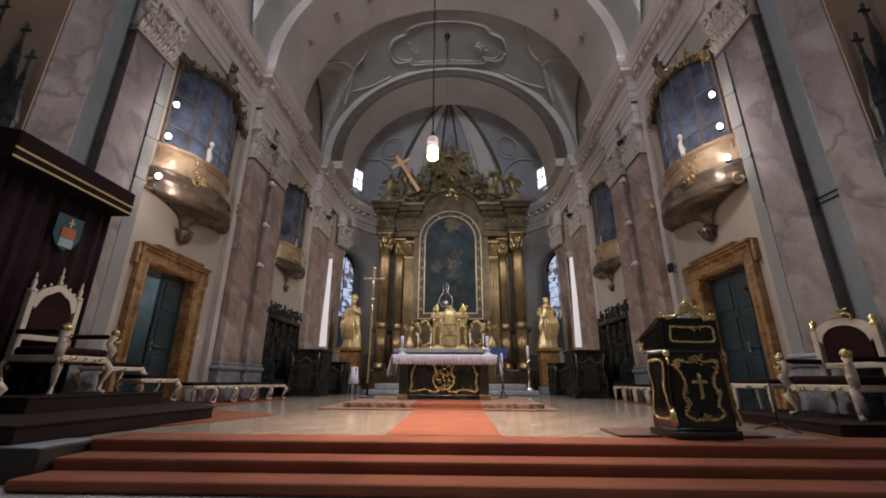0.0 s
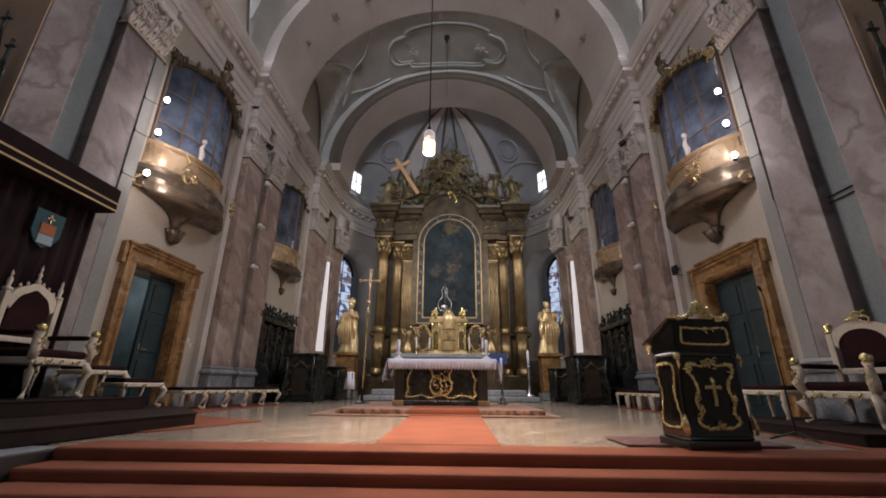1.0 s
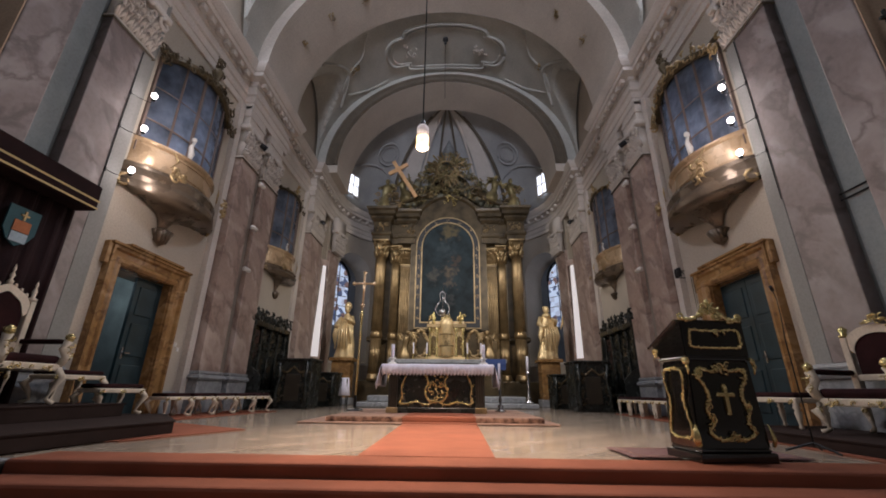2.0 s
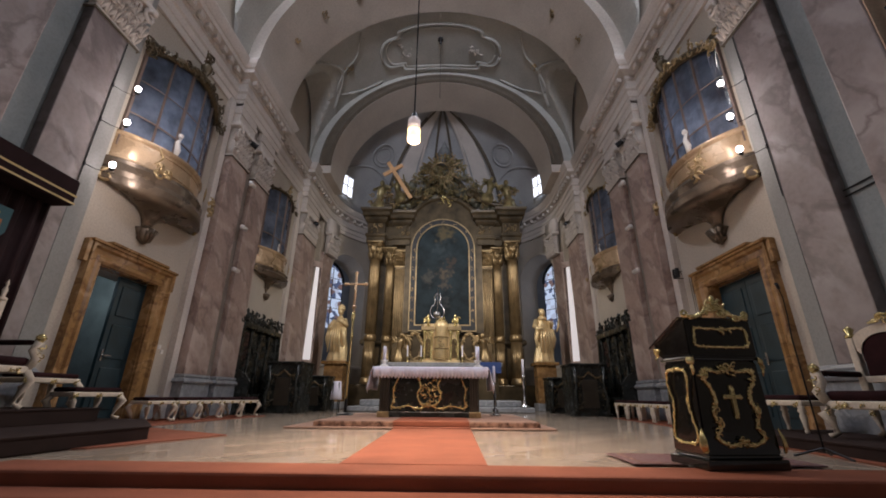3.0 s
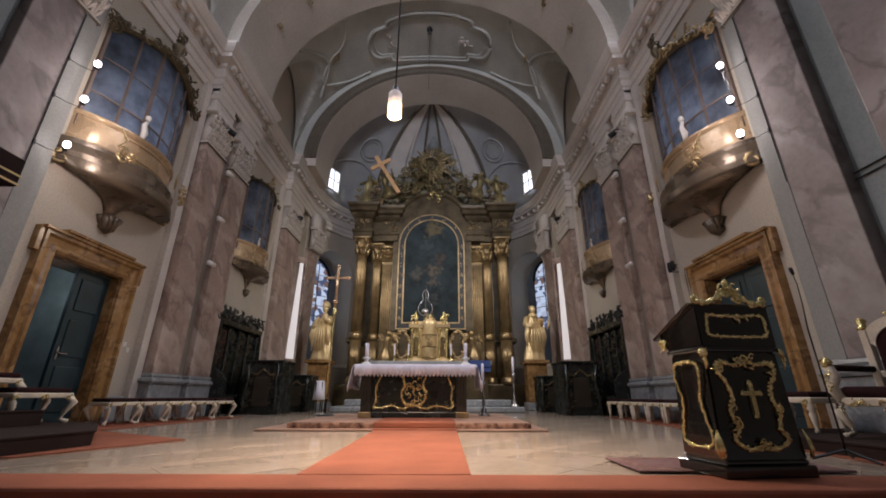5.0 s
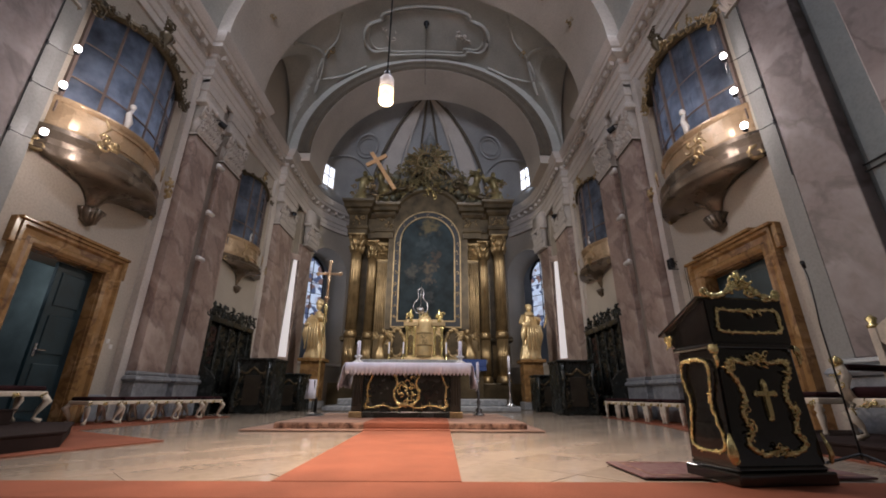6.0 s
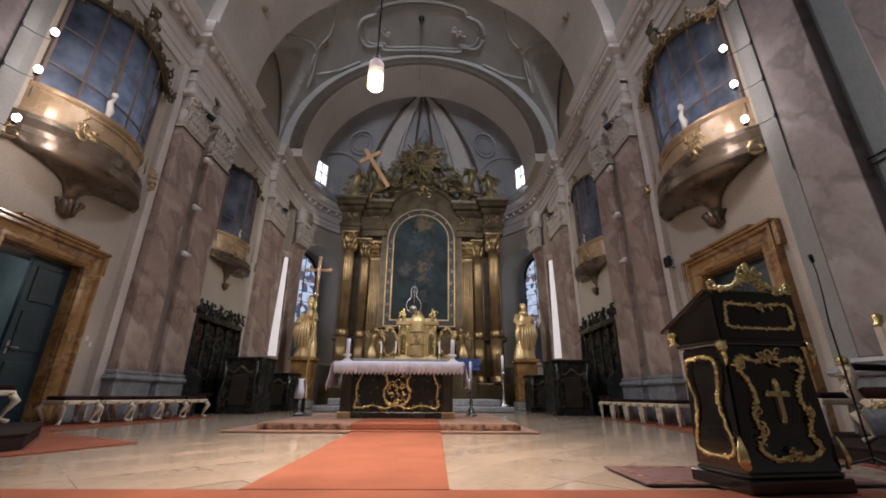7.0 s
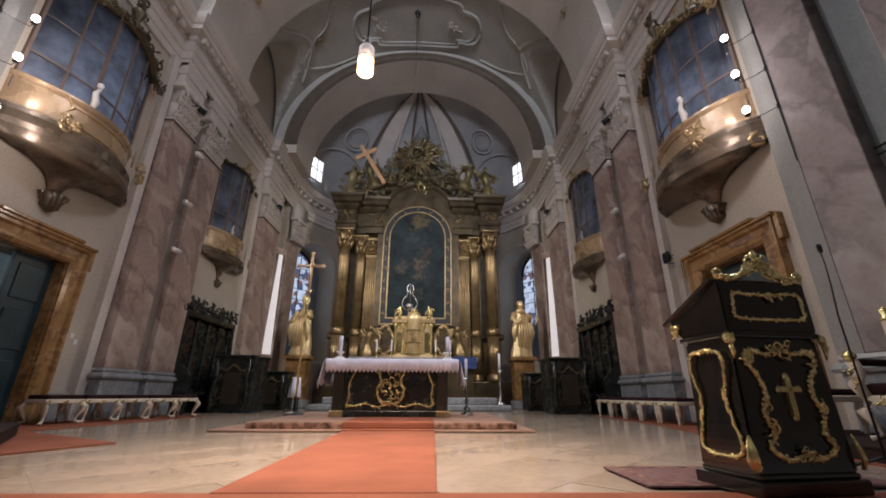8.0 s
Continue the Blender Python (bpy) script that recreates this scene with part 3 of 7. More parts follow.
for s in (-1, 1):
    pilaster(s, 5.45, 6.32, 5.2, material=LILAC)
    pilaster(s, 9.66, 10.50, 5.2)
    pilaster(s, 10.88, 11.78, 5.2)
    bm = B()
    box(bm, s * 5.33, s * 5.6, 10.48, 10.90, 0.0, 7.9)
    struct("wall_strip", bm, BANDSTONE, "dull grey-brown recessed strip between two marble pilasters", "trim")
    bm = B()
    box(bm, s * 5.26, s * 5.6, 10.57, 10.81, 0.0, 0.82, 0.01)
    struct("baseboard", bm, GREYMARBLE, "grey marble plinth of the recessed strip", "baseboard")
    bm = B()
    box(bm, s * 5.192, s * 5.6, 6.12, 6.326, 0.0, 6.24, 0.004)
    struct("wall_strip", bm, WALLGREY, "smooth grey painted strip beside the near pilaster", "trim")
    pilaster(s, 14.95, 16.4, 5.22)
    # grey painted strips beside the near pilaster and the pier of the chancel arch
    bm = B()
    box(bm, s * 5.42, s * 5.6, 6.32, 6.64, 0, 7.9)
    struct("wall_strip", bm, WALLGREY, "grey painted wall strip between pilaster and oratory", "trim")
    bm = B()
    box(bm, s * 5.32, s * 5.6, 4.97, 5.37, -0.3, 9.2)
    struct("wall_strip", bm, GREY, "blue-grey painted strip beside the pilasters", "trim")
    bm = B()
    box(bm, s * 5.36, s * 5.6, 5.37, 5.46, -0.3, 9.2)
    struct("wall_strip", bm, DARKGREY, "dark grey painted recess beside the pilaster", "trim")
    bm = B()
    box(bm, s * 5.18, s * 5.6, 4.38, 4.97, -0.6, 9.4, 0.02)
    struct("arch_pier", bm, LILAC, "grey-lilac marble pier of the chancel arch", "pier")
    bm = B()
    box(bm, s * 5.20, s * 8.8, 4.365, 4.8, -0.6, 15.6)
    struct("wall_transept", bm, NAVEWALL, "beige wall beside the chancel arch", "wall")
    bm = B()
    box(bm, s * 5.36, s * 5.6, 9.42, 9.62, 0, 7.9, 0.01)
    box(bm, s * 5.40, s * 5.6, 14.62, 14.90, 0, 7.9, 0.01)
    struct("wall_strip", bm, STUCCO, "pale stucco strip beside the marble pilaster", "trim")
    # skirting along the side wall
    bm = B()
    for y0, y1 in ((9.0, 9.42), (11.85, 14.6)):
        box(bm, s * 5.44, s * 5.52, y0, y1, 0, 0.45, 0.01)
    struct("baseboard", bm, GREYMARBLE, "grey marble skirting of the side wall", "baseboard")
    # marble strip at the start of the apse
    bm = B()
    rings = []
    for a in (1.5, 4, 7, 10, 13):
        p, q = apse_pt(a, -0.12), apse_pt(a, 0.05)
        rings.append([Vector((s * v.x, v.y, z)) for v, z in ((p, 0.0), (p, 6.4), (q, 6.4), (q, 0.0))])
    loft(bm, rings)
    struct("apse_pilaster", bm, PINK, "pink marble strip of the apse", "pilaster")
    bm = B()
    m = pose(s * 5.05, 17.85, 6.4, 0, 0, -s * 80)
    capital(bm, 0.85, 0.16, 0.95, m)
    box(bm, -0.44, 0.44, -0.16, 0.1, 0.95, 1.6, 0.0, m)
    struct("apse_capital", bm, STUCCO, "white stucco leaf capital in the apse", "capital", True)
    # cable clips round the grey strip
    bm = B()
    for z in (2.82, 2.90):
        tube(bm, [(s * 5.30, 4.94, z), (s * 5.30, 5.42, z)], 0.012, 6)
    tagged(link("cable", bm, IRON), "thin black cable across the grey wall strip", "cable")

# dentils under the cornice
bm = B()
box(bm, -0.055, 0.055, -0.075, 0.075, -0.075, 0.075)
dent = part("dentil", bm, STUCCO, cornice)
dent.location = (-5.27, 5.6, 8.665)
DENT = dent.data


def dentil(x, y, rz):
    ob = new("dentil", DENT)
    ob.parent = cornice
    ob.matrix_local = pose(x, y, 8.665, 0, 0, rz)


for s in (-1, 1):
    for i in range(1, 12):
        dentil(s * 5.30, 5.6 + i * 0.33, 0)
    for i in range(8):
        dentil(s * 5.05, 9.8 + i * 0.29, 0)
    for i in range(9):
        dentil(s * 5.30, 12.2 + i * 0.32, 0)
    for i in range(8):
        dentil(s * 5.05, 15.0 + i * 0.30, 0)
    for i in range(12):
        a = 5 + i * 6
        p = apse_pt(a, -0.25)
        dentil(s * p.x, p.y, 0)

# slits between pilasters; a tapered glowing pane stands in for the sunlit reveal
for s in (-1, 1):
    t = thing("window_slit", "tall narrow slit between marble pilasters, glowing for its sunlit reveal", "window", "slit windows", pose(s * 5.2, 16.78, -0.25, 0, 0, -48 * s), "structure")
    bm = B()
    loft(bm, [[Vector((-0.13, q, 2.0)), Vector((0.20, q, 2.0)), Vector((0.13, q, 5.75)), Vector((-0.02, q, 5.75))] for q in (-0.02, 0.0)])
    part("pane", bm, glow("sunlit_reveal_glow", (1.0, 0.88, 0.84), 0.30), t)
    bm = B()
    box(bm, -0.22, -0.13, -0.05, 0.1, 1.9, 6.0, 0.01)
    box(bm, 0.20, 0.27, -0.05, 0.1, 1.9, 6.0, 0.01)
    box(bm, -0.13, 0.20, -0.05, 0.1, 5.75, 6.0, 0.01)
    box(bm, -0.13, 0.20, -0.08, 0.1, 1.9, 2.0, 0.01)
    part("window_frame", bm, PINK, t)

# arched apse windows with leaded glass
def leaded_glass():
    m = bpy.data.materials.new("stained_glass")
    m.use_nodes = True
    n, l = m.node_tree.nodes, m.node_tree.links
    b = n["Principled BSDF"]
    tc, vo = n.new("ShaderNodeTexCoord"), n.new("ShaderNodeTexVoronoi")
    vo.inputs["Scale"].default_value = 4.5
    l.new(tc.outputs["Object"], vo.inputs["Vector"])
    rp = n.new("ShaderNodeValToRGB")
    cr = rp.color_ramp
    cr.interpolation = "CONSTANT"
    cr.elements[0].color = (0.55, 0.60, 0.70, 1)
    cr.elements[1].position, cr.elements[1].color = 0.45, (0.20, 0.13, 0.12, 1)
    for p, c in ((0.6, (0.45, 0.47, 0.55, 1)), (0.8, (0.10, 0.12, 0.2, 1))):
        cr.elements.new(p).color = c
    sp = n.new("ShaderNodeSeparateColor")
    l.new(vo.outputs["Color"], sp.inputs[0])
    l.new(sp.outputs[0], rp.inputs["Fac"])
    l.new(rp.outputs["Color"], b.inputs["Emission Color"])
    l.new(rp.outputs["Color"], b.inputs["Base Color"])
    b.inputs["Emission Strength"].default_value = 0.5
    b.inputs["Roughness"].default_value = 0.2
    return m


STAINED = leaded_glass()
for s in (-1, 1):
    t = thing("window_apse", "arched leaded glass window in a deep apse niche", "window", "apse windows", None, "structure")
    a0, a1 = 14, 45
    bm = B()
    rings = []
    for i in range(9):
        a = a0 + (a1 - a0) * i / 8
        rings.append([Vector((s * apse_pt(a, 1.36).x, apse_pt(a, 1.36).y, z)) for z in (1.6, 7.4)])
    loft(bm, rings, closed=False)
    bmesh.ops.solidify(bm, geom=bm.faces[:], thickness=0.1)
    part("niche_back", bm, NICHEGREY, t, "blue-grey painted niche wall")
    w0, w1 = 20, 38
    bm = B()
    rings = []
    for i in range(9):
        a = w0 + (w1 - w0) * i / 8
        p = apse_pt(a, 1.22)
        f = i / 4 - 1
        rings.append([Vector((s * p.x, p.y, 3.5)), Vector((s * p.x, p.y, 5.85 + 0.95 * math.sqrt(max(0, 1 - f * f))))])
    loft(bm, rings, closed=False)
    bmesh.ops.solidify(bm, geom=bm.faces[:], thickness=0.02)
    part("pane", bm, STAINED, t, "coloured leaded glass")
    bm = B()
    for a in (20, 26, 32, 38):
        p = apse_pt(a, 1.19)
        tube(bm, [(s * p.x, p.y, 3.5), (s * p.x, p.y, 5.85 if a in (20, 38) else 6.7)], 0.022, 5)
    for z in (3.5, 4.0, 4.5, 5.0, 5.5, 6.0):
        tube(bm, [(s * apse_pt(a, 1.19).x, apse_pt(a, 1.19).y, z) for a in (20, 26, 32, 38)], 0.014, 5)
    tube(bm, [(s * apse_pt(29 - 9 * math.cos(math.pi * i / 12), 1.19).x, apse_pt(29 - 9 * math.cos(math.pi * i / 12), 1.19).y, 5.85 + 0.95 * math.sin(math.pi * i / 12)) for i in range(13)], 0.07, 6)
    part("glazing_bar", bm, IRON, t)
    bm = B()
    rings = []
    for i in range(9):
        a = a0 + (a1 - a0) * i / 8
        rings.append([Vector((s * apse_pt(a, o).x, apse_pt(a, o).y, z)) for o, z in ((-0.06, 1.62), (1.31, 1.62), (1.31, 1.74), (-0.06, 1.74))])
    loft(bm, rings)
    part("sill", bm, STUCCO, t)
    # small daylit windows over the cornice
    t = thing("window_clerestory", "small daylit window at the foot of the half dome", "window", "clerestory windows", pose(s * 4.60, 17.95, 9.98, 0, 0, -s * 62), "structure")
    bm = B()
    box(bm, -0.34, 0.34, -0.02, 0.02, -0.5, 0.5)
    part("pane", bm, glow("clerestory_daylight", (0.88, 0.9, 1.0), 1.6), t)
    bm = B()
    for x in (-0.36, 0, 0.36):
        box(bm, x - 0.03, x + 0.03, -0.05, 0.03, -0.55, 0.55)
    for z in (-0.53, 0.0, 0.53):
        box(bm, -0.39, 0.39, -0.045, 0.025, z - 0.03, z + 0.03)
    part("window_frame", bm, WHITE, t)

# ---- vault stucco ----
def on_vault(x, y, a=5.4, b=4.88, off=0.02):
    q = max(0.0, 1 - (x / a) ** 2)
    z = SPRING + b * math.sqrt(q)
    w = 1 - ((y - 13.5) / 1.45) ** 2
    if w > 0:
        z = max(z, SPRING + 3.0 * math.sqrt(w))
    return Vector((x * (1 - off / a), y, z - off))


def stucco_line(pts, r=0.06, material=VAULT, name="stucco_moulding"):
    bm = B()
    tube(bm, [on_vault(x, y) for x, y in pts], r, 6)
    return struct(name, bm, material, "raised stucco moulding on the vault", "moulding", True)


oval = []
for i in range(64):
    t = 2 * math.pi * i / 64
    c, sn = math.cos(t), math.sin(t)
    notch = 1 - 0.14 * math.exp(-((abs(c) - 0.72) / 0.09) ** 2)
    oval.append((2.45 * math.copysign(abs(c) ** 0.7, c) * notch, 13.75 + 1.12 * math.copysign(abs(sn) ** 0.8, sn) * notch))
oval.append(oval[0])
stucco_line(oval, 0.07)
stucco_line([(x * 0.92, 13.75 + (y - 13.75) * 0.88) for x, y in oval], 0.035)
for s in (-1, 1):
    tri = smooth_line([(s * 3.0, 12.3), (s * 3.35, 13.2), (s * 3.9, 13.55), (s * 4.3, 14.3), (s * 3.5, 14.95), (s * 2.6, 15.0)], 5)
    stucco_line(tri, 0.045)
    stucco_line(smooth_line([(s * 4.55, 12.3), (s * 4.1, 13.0), (s * 3.95, 13.5), (s * 4.1, 14.0), (s * 4.55, 14.8)], 5), 0.07)
    bm = B()
    p = on_vault(s * 3.7, 13.5, off=0.03)
    m = Matrix.Translation(p) @ pose(0, 0, 0, 0, s * 36, 0) @ pose(0, 0, 0, 90, 0, 0)
    foliage(bm, m, 0.35, 0.35, 5 + s, 9, 0.05, 0.09)
    struct("vault_rosette", bm, OLDGOLD, "gilt foliage rosette on the vault", "ornament", True)
    bm = B()
    m = Matrix.Translation(on_vault(s * 1.5, 13.7, off=0.03)) @ pose(0, 0, 0, 90, 0, 0)
    foliage(bm, m, 0.7, 0.6, 9 + s, 12, 0.05, 0.1)
    struct("vault_foliage", bm, STUCCO, "stucco foliage inside the vault frame", "ornament", True)
# moulding along the apse arch and gilt rosettes on the broad arch
# cove broadened and dark-coloured to include the shade along the arch face
COVE = [(4.505, 4.245, 15.095), (4.57, 4.30, 14.99), (4.64, 4.35, 14.99), (4.70, 4.40, 15.04), (4.86, 4.50, 15.06), (4.92, 4.54, 15.00), (5.00, 4.61, 15.00), (5.02, 4.63, 15.12)]
bm = B()
rings = []
for i in range(65):
    t = math.pi * i / 64
    rings.append([Vector((-math.cos(t) * a, y, SPRING + math.sin(t) * b)) for a, b, y in COVE])
loft(bm, rings)
struct("arch_moulding", bm, DARKSTUCCO, "coved moulding of the apse arch, its shade put into the dark colour", "moulding")
for i in range(9):
    t = math.pi * (0.14 + 0.72 * i / 8)
    bm = B()
    m = Matrix.Translation((-5.04 * math.cos(t), 10.75, SPRING + 4.70 * math.sin(t))) @ pose(0, 0, 0, 0, math.degrees(t) - 90, 0) @ pose(0, 0, 0, 90, 0, 0)
    foliage(bm, m, 0.22, 0.22, 40 + i, 8, 0.03, 0.07)
    struct("arch_rosette", bm, OLDGOLD, "small faded gilt rosette on the arch", "ornament", True)
# ribs, panels and medallions of the half dome
def dome(az, el, off=0.0):
    k = 1 - off / 4.5
    return Vector((4.95 * k * math.cos(el) * math.cos(az), 16.95 + 4.5 * k * math.cos(el) * math.sin(az), 9.25 + 4.75 * k * math.sin(el)))


def rib(az, w0, w1, off, material, name, el1=1.52):
    bm = B()
    rings = []
    for j in range(25):
        e = 0.02 + el1 * j / 24
        w = (w0 + (w1 - w0) * j / 24) / max(0.2, math.cos(e))
        rings.append([dome(az - w, e, 0.0), dome(az - w, e, off), dome(az + w, e, off), dome(az + w, e, 0.0)])
    loft(bm, rings)
    return struct(name, bm, material, "rising rib of the half dome", "rib")


for az in (60, 120):
    rib(radians(az), 0.12, 0.045, 0.10, STUCCO, "dome_rib", 1.45)
for az in (50, 69, 82, 98, 111, 130):
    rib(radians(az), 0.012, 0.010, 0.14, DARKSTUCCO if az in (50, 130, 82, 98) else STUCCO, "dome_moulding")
for s in (-1, 1):
    az = radians(90 - s * 56)
    bm = B()
    c = dome(az, 0.70, 0.05)
    tube(bm, [dome(az + 0.13 * math.cos(q) / math.cos(0.7), 0.70 + 0.13 * math.sin(q), 0.05) for q in [2 * math.pi * i / 24 for i in range(25)]], 0.04, 6)
    tube(bm, [dome(az + 0.09 * math.cos(q) / math.cos(0.7), 0.70 + 0.09 * math.sin(q), 0.05) for q in [2 * math.pi * i / 24 for i in range(25)]], 0.022, 6)
    struct("dome_medallion", bm, DOMESHADE, "round stucco medallion on the half dome", "ornament", True)
    bm = B()
    tube(bm, [dome(az - 0.4 + 0.85 * f, 0.32 + 0.20 * math.sin(math.pi * f), 0.04) for f in [i / 16 for i in range(17)]], 0.05, 6)
    struct("dome_lunette_moulding", bm, DOMESHADE, "curved stucco moulding over the apse window", "moulding", True)

# ---- doors ----
def side_door(s):
    t = thing("door_1" if s < 0 else "door_2", "tall dark blue-green door, ajar, in an ochre marble surround" if s < 0 else "tall dark blue-green closed door in an ochre marble surround", "door", "side doors", pose(s * WALL, 7.93, 0, 0, 0, -90 * s), "structure")
    hw, h = 0.70, 2.52
    bm = B()
    out, inn = hw + 0.30, hw
    prof = [(0.0, 0.02), (0.0, -0.05), (0.05, -0.09), (0.10, -0.09), (0.13, -0.06), (0.22, -0.07), (0.25, -0.12), (0.30, -0.12), (0.31, 0.02)]
    rings = []
    for x, z, dx, dz in ((-hw, 0, -1, 0), (-hw, h, -1, 1), (hw, h, 1, 1), (hw, 0, 1, 0)):
        rings.append([Vector((x + dx * o, q, z + dz * o)) for o, q in prof])
    loft(bm, rings)
    part("door_surround", bm, OCHRE, t, "ochre marble surround")
    bm = B()
    for sx in (-1, 1):
        box(bm, sx * (out + 0.01), sx * (out + 0.09), -0.10, 0.0, h - 0.05, h + 0.33, 0.01)
    loft(bm, [[Vector((-0.42, q, h + 0.31)), Vector((0.42, q, h + 0.31)), Vector((0.36, q, h + 0.40)), Vector((-0.36, q, h + 0.40))] for q in (-0.13, 0.0)])
    part("door_ear", bm, OCHRE, t)
    bm = B()
    box(bm, -hw - 0.36, hw + 0.36, -0.16, 0.0, h + 0.30, h + 0.35, 0.012)
    box(bm, -0.72, 0.72, -0.19, 0.0, h + 0.35, h + 0.40, 0.012)
    part("door_cornice", bm, OCHRE, t)

    bm = B()
    for sx in (-1, 1):
        box(bm, sx * (hw - 0.012), sx * (hw + 0.02), 0.0, 0.165, 0, h)
    box(bm, -hw + 0.013, hw - 0.013, 0.0, 0.165, h - 0.012, h + 0.02)
    part("door_lining", bm, OCHRE, t)

    def leaf(x0, x1, parent, m):
        bm = B()
        box(bm, x0, x1, -0.03, 0.03, 0.02, h - 0.02, 0.004, m)
        for z0, z1 in ((0.2, 0.9), (1.05, 1.65), (1.8, 2.35)):
            box(bm, x0 + 0.1, x1 - 0.1, -0.05, -0.02, z0, z1, 0.015, m)
        return part("door_leaf", bm, DOORPAINT, parent)

    if s < 0:
        # one leaf stands open into the room
        lf = leaf(0.02, hw, t, pose(0, 0.20, 0))
        leaf(-hw, -0.02, t, Matrix.Translation((-hw, 0.22, 0)) @ pose(0, 0, 0, 0, 0, 80) @ Matrix.Translation((hw, 0, 0)))
    else:
        lf = leaf(0.005, hw, t, pose(0, 0.20, 0))
        leaf(-hw, -0.005, t, pose(0, 0.20, 0))
    bm = B()
    tube(bm, [(0.08, 0.17, 1.1), (0.08, 0.11, 1.1), (0.20, 0.10, 1.1)], 0.012, 6)
    box(bm, 0.06, 0.10, 0.155, 0.17, 1.0, 1.2)
    part("door_handle", bm, CHROME, lf)


for s in (-1, 1):
    side_door(s)

# ---- oratories: bowed glazed bays with gilt balconies ----
def bow(y0, y1, depth, power=0.75, n=24):
    return [(y0 + (y1 - y0) * i / n, depth * math.sin(math.pi * i / n) ** power) for i in range(n + 1)]


def oratory(s, yc, w, z_rail, z_par, z_lip, z_tip, z_top, bulge, cols, rows, big):
    lab = "large bowed oratory window with gilt balcony, corbel and carved cresting" if big else "small bowed oratory window with gilt balcony and pendant corbel"
    t = thing("oratory_window", lab, "oratory", "oratories", pose(s * WALL, yc, 0, 0, 0, -90 * s))
    hw = w / 2
    line = [(x, -d) for x, d in bow(-hw, hw, bulge)]          # plan of the parapet
    gl = [(x * 0.90, -d * 0.55) for x, d in bow(-hw, hw, bulge)]

    def band(prof, pts, name, material, label="", smooth=False, scale=1.0):
        bm = B()
        rings = []
        for x, y in pts:
            k = max(-0.02, -y) / max(1e-6, bulge)
            rings.append([Vector((x * (1 + o * 0.35 / hw), y - o * (0.35 + 0.65 * min(1, k * 1.2)), z)) for o, z in prof])
        loft(bm, rings)
        return part(name, bm, material, t, label, smooth)

    hp = z_rail - z_par
    top_line = [(x * 0.93, y * 0.84) for x, y in line]
    band([(-0.05, z_par), (0.0, z_par), (0.02, z_par + hp * 0.1), (0.0, z_par + hp * 0.16), (0.0, z_par + hp * 0.82), (0.02, z_par + hp * 0.86), (-0.05, z_par + hp * 0.9)], top_line, "parapet", BALCONY, "ochre gilt parapet")
    band([(-0.08, z_rail - hp * 0.14), (0.03, z_rail - hp * 0.14), (0.06, z_rail - hp * 0.07), (0.06, z_rail - 0.01), (0.02, z_rail), (-0.08, z_rail)], top_line, "rail", BALCONY)
    # raised panel in the middle of the parapet
    mid = [p for p in top_line if abs(p[0]) < hw * 0.52]
    for z0, z1 in ((z_par + hp * 0.22, z_par + hp * 0.27), (z_par + hp * 0.72, z_par + hp * 0.77)):
        band([(-0.01, z0), (0.025, z0), (0.025, z1), (-0.01, z1)], mid, "panel_moulding", BALCONY)
    # lower swelling corbel
    hl = z_par - z_lip
    band([(-0.12, z_par), (0.05, z_par), (0.10, z_par - hl * 0.2), (0.08, z_par - hl * 0.5), (0.13, z_par - hl * 0.75), (0.11, z_lip), (-0.12, z_lip)], line, "lip", CORBEL, "dark gilt lip")
    bm = B()
    rings = []
    K = 9
    for j in range(K):
        f = j / (K - 1)
        sc = 0.80 * (1 - f) ** 6.5 + 0.20 * (1 - f) ** 0.9 + 0.03
        z = z_lip + (z_tip + 0.22 - z_lip) * f ** 1.1
        rings.append([Vector((x * 1.03 * sc, min(0.02, y * (sc * 0.9 + 0.18 * (1 - f)) - 0.06 * (1 - f)), z)) for x, y in line])
    loft(bm, rings, closed=True, caps=True)
    part("corbel", bm, CORBEL, t, "swelling brown gilt corbel", True)
    bm = B()
    sz = 0.17 if big else 0.11
    for i in range(7):
        a = math.pi * i / 6
        tube(bm, [(0.02 * math.cos(a), -0.03, z_tip + sz * 2.1), (sz * math.cos(a), -0.03 - sz * math.sin(a), z_tip + sz * 1.5), (sz * 0.6 * math.cos(a), -0.03 - sz * 0.6 * math.sin(a), z_tip + sz * 0.6), (0, -0.05, z_tip)],
             [sz * 0.25, sz * 0.42, sz * 0.3, 0.01], 6)
    part("pendant", bm, CORBEL, t, "carved leaf pendant", True)
    # gilt ornaments on the lip and parapet
    bm = B()
    for sx in (-1, 1):
        m = pose(sx * hw * 0.55, -bulge * 0.93 - 0.08, z_par - 0.02, 0, 0, sx * 18)
        foliage(bm, m, 0.28 if big else 0.16, 0.26 if big else 0.14, 17 + sx, 12, 0.10, 0.085 if big else 0.05)
        m = pose(sx * hw * 0.96, -0.12, z_lip + 0.05, 0, 0, sx * 50)
        curl(bm, 0, 0, 0.13 if big else 0.07, 1.5, m, 0.04 if big else 0.02)
        m = pose(sx * hw * 0.56, -bulge * 0.80 - 0.01, (z_par + z_rail) / 2, 0, 0, sx * 25)
        tube(bm, [(0.05 * sx, -0.02, -hp * 0.3), (-0.06 * sx, -0.04, 0), (0.05 * sx, -0.02, hp * 0.3)], [0.012, 0.022, 0.012], 6, m)
    part("gilt_ornament", bm, OLDGOLD, t, "gilt leaf ornament", True)
    # glazing
    bm = B()
    bot = z_rail - hp * 0.5
    crest = lambda x: z_top - (0.34 if big else 0.18) * (x / hw) ** 2
    rings = [[Vector((x, y, bot)), Vector((x, y, crest(x)))] for x, y in gl]
    loft(bm, rings, closed=False)
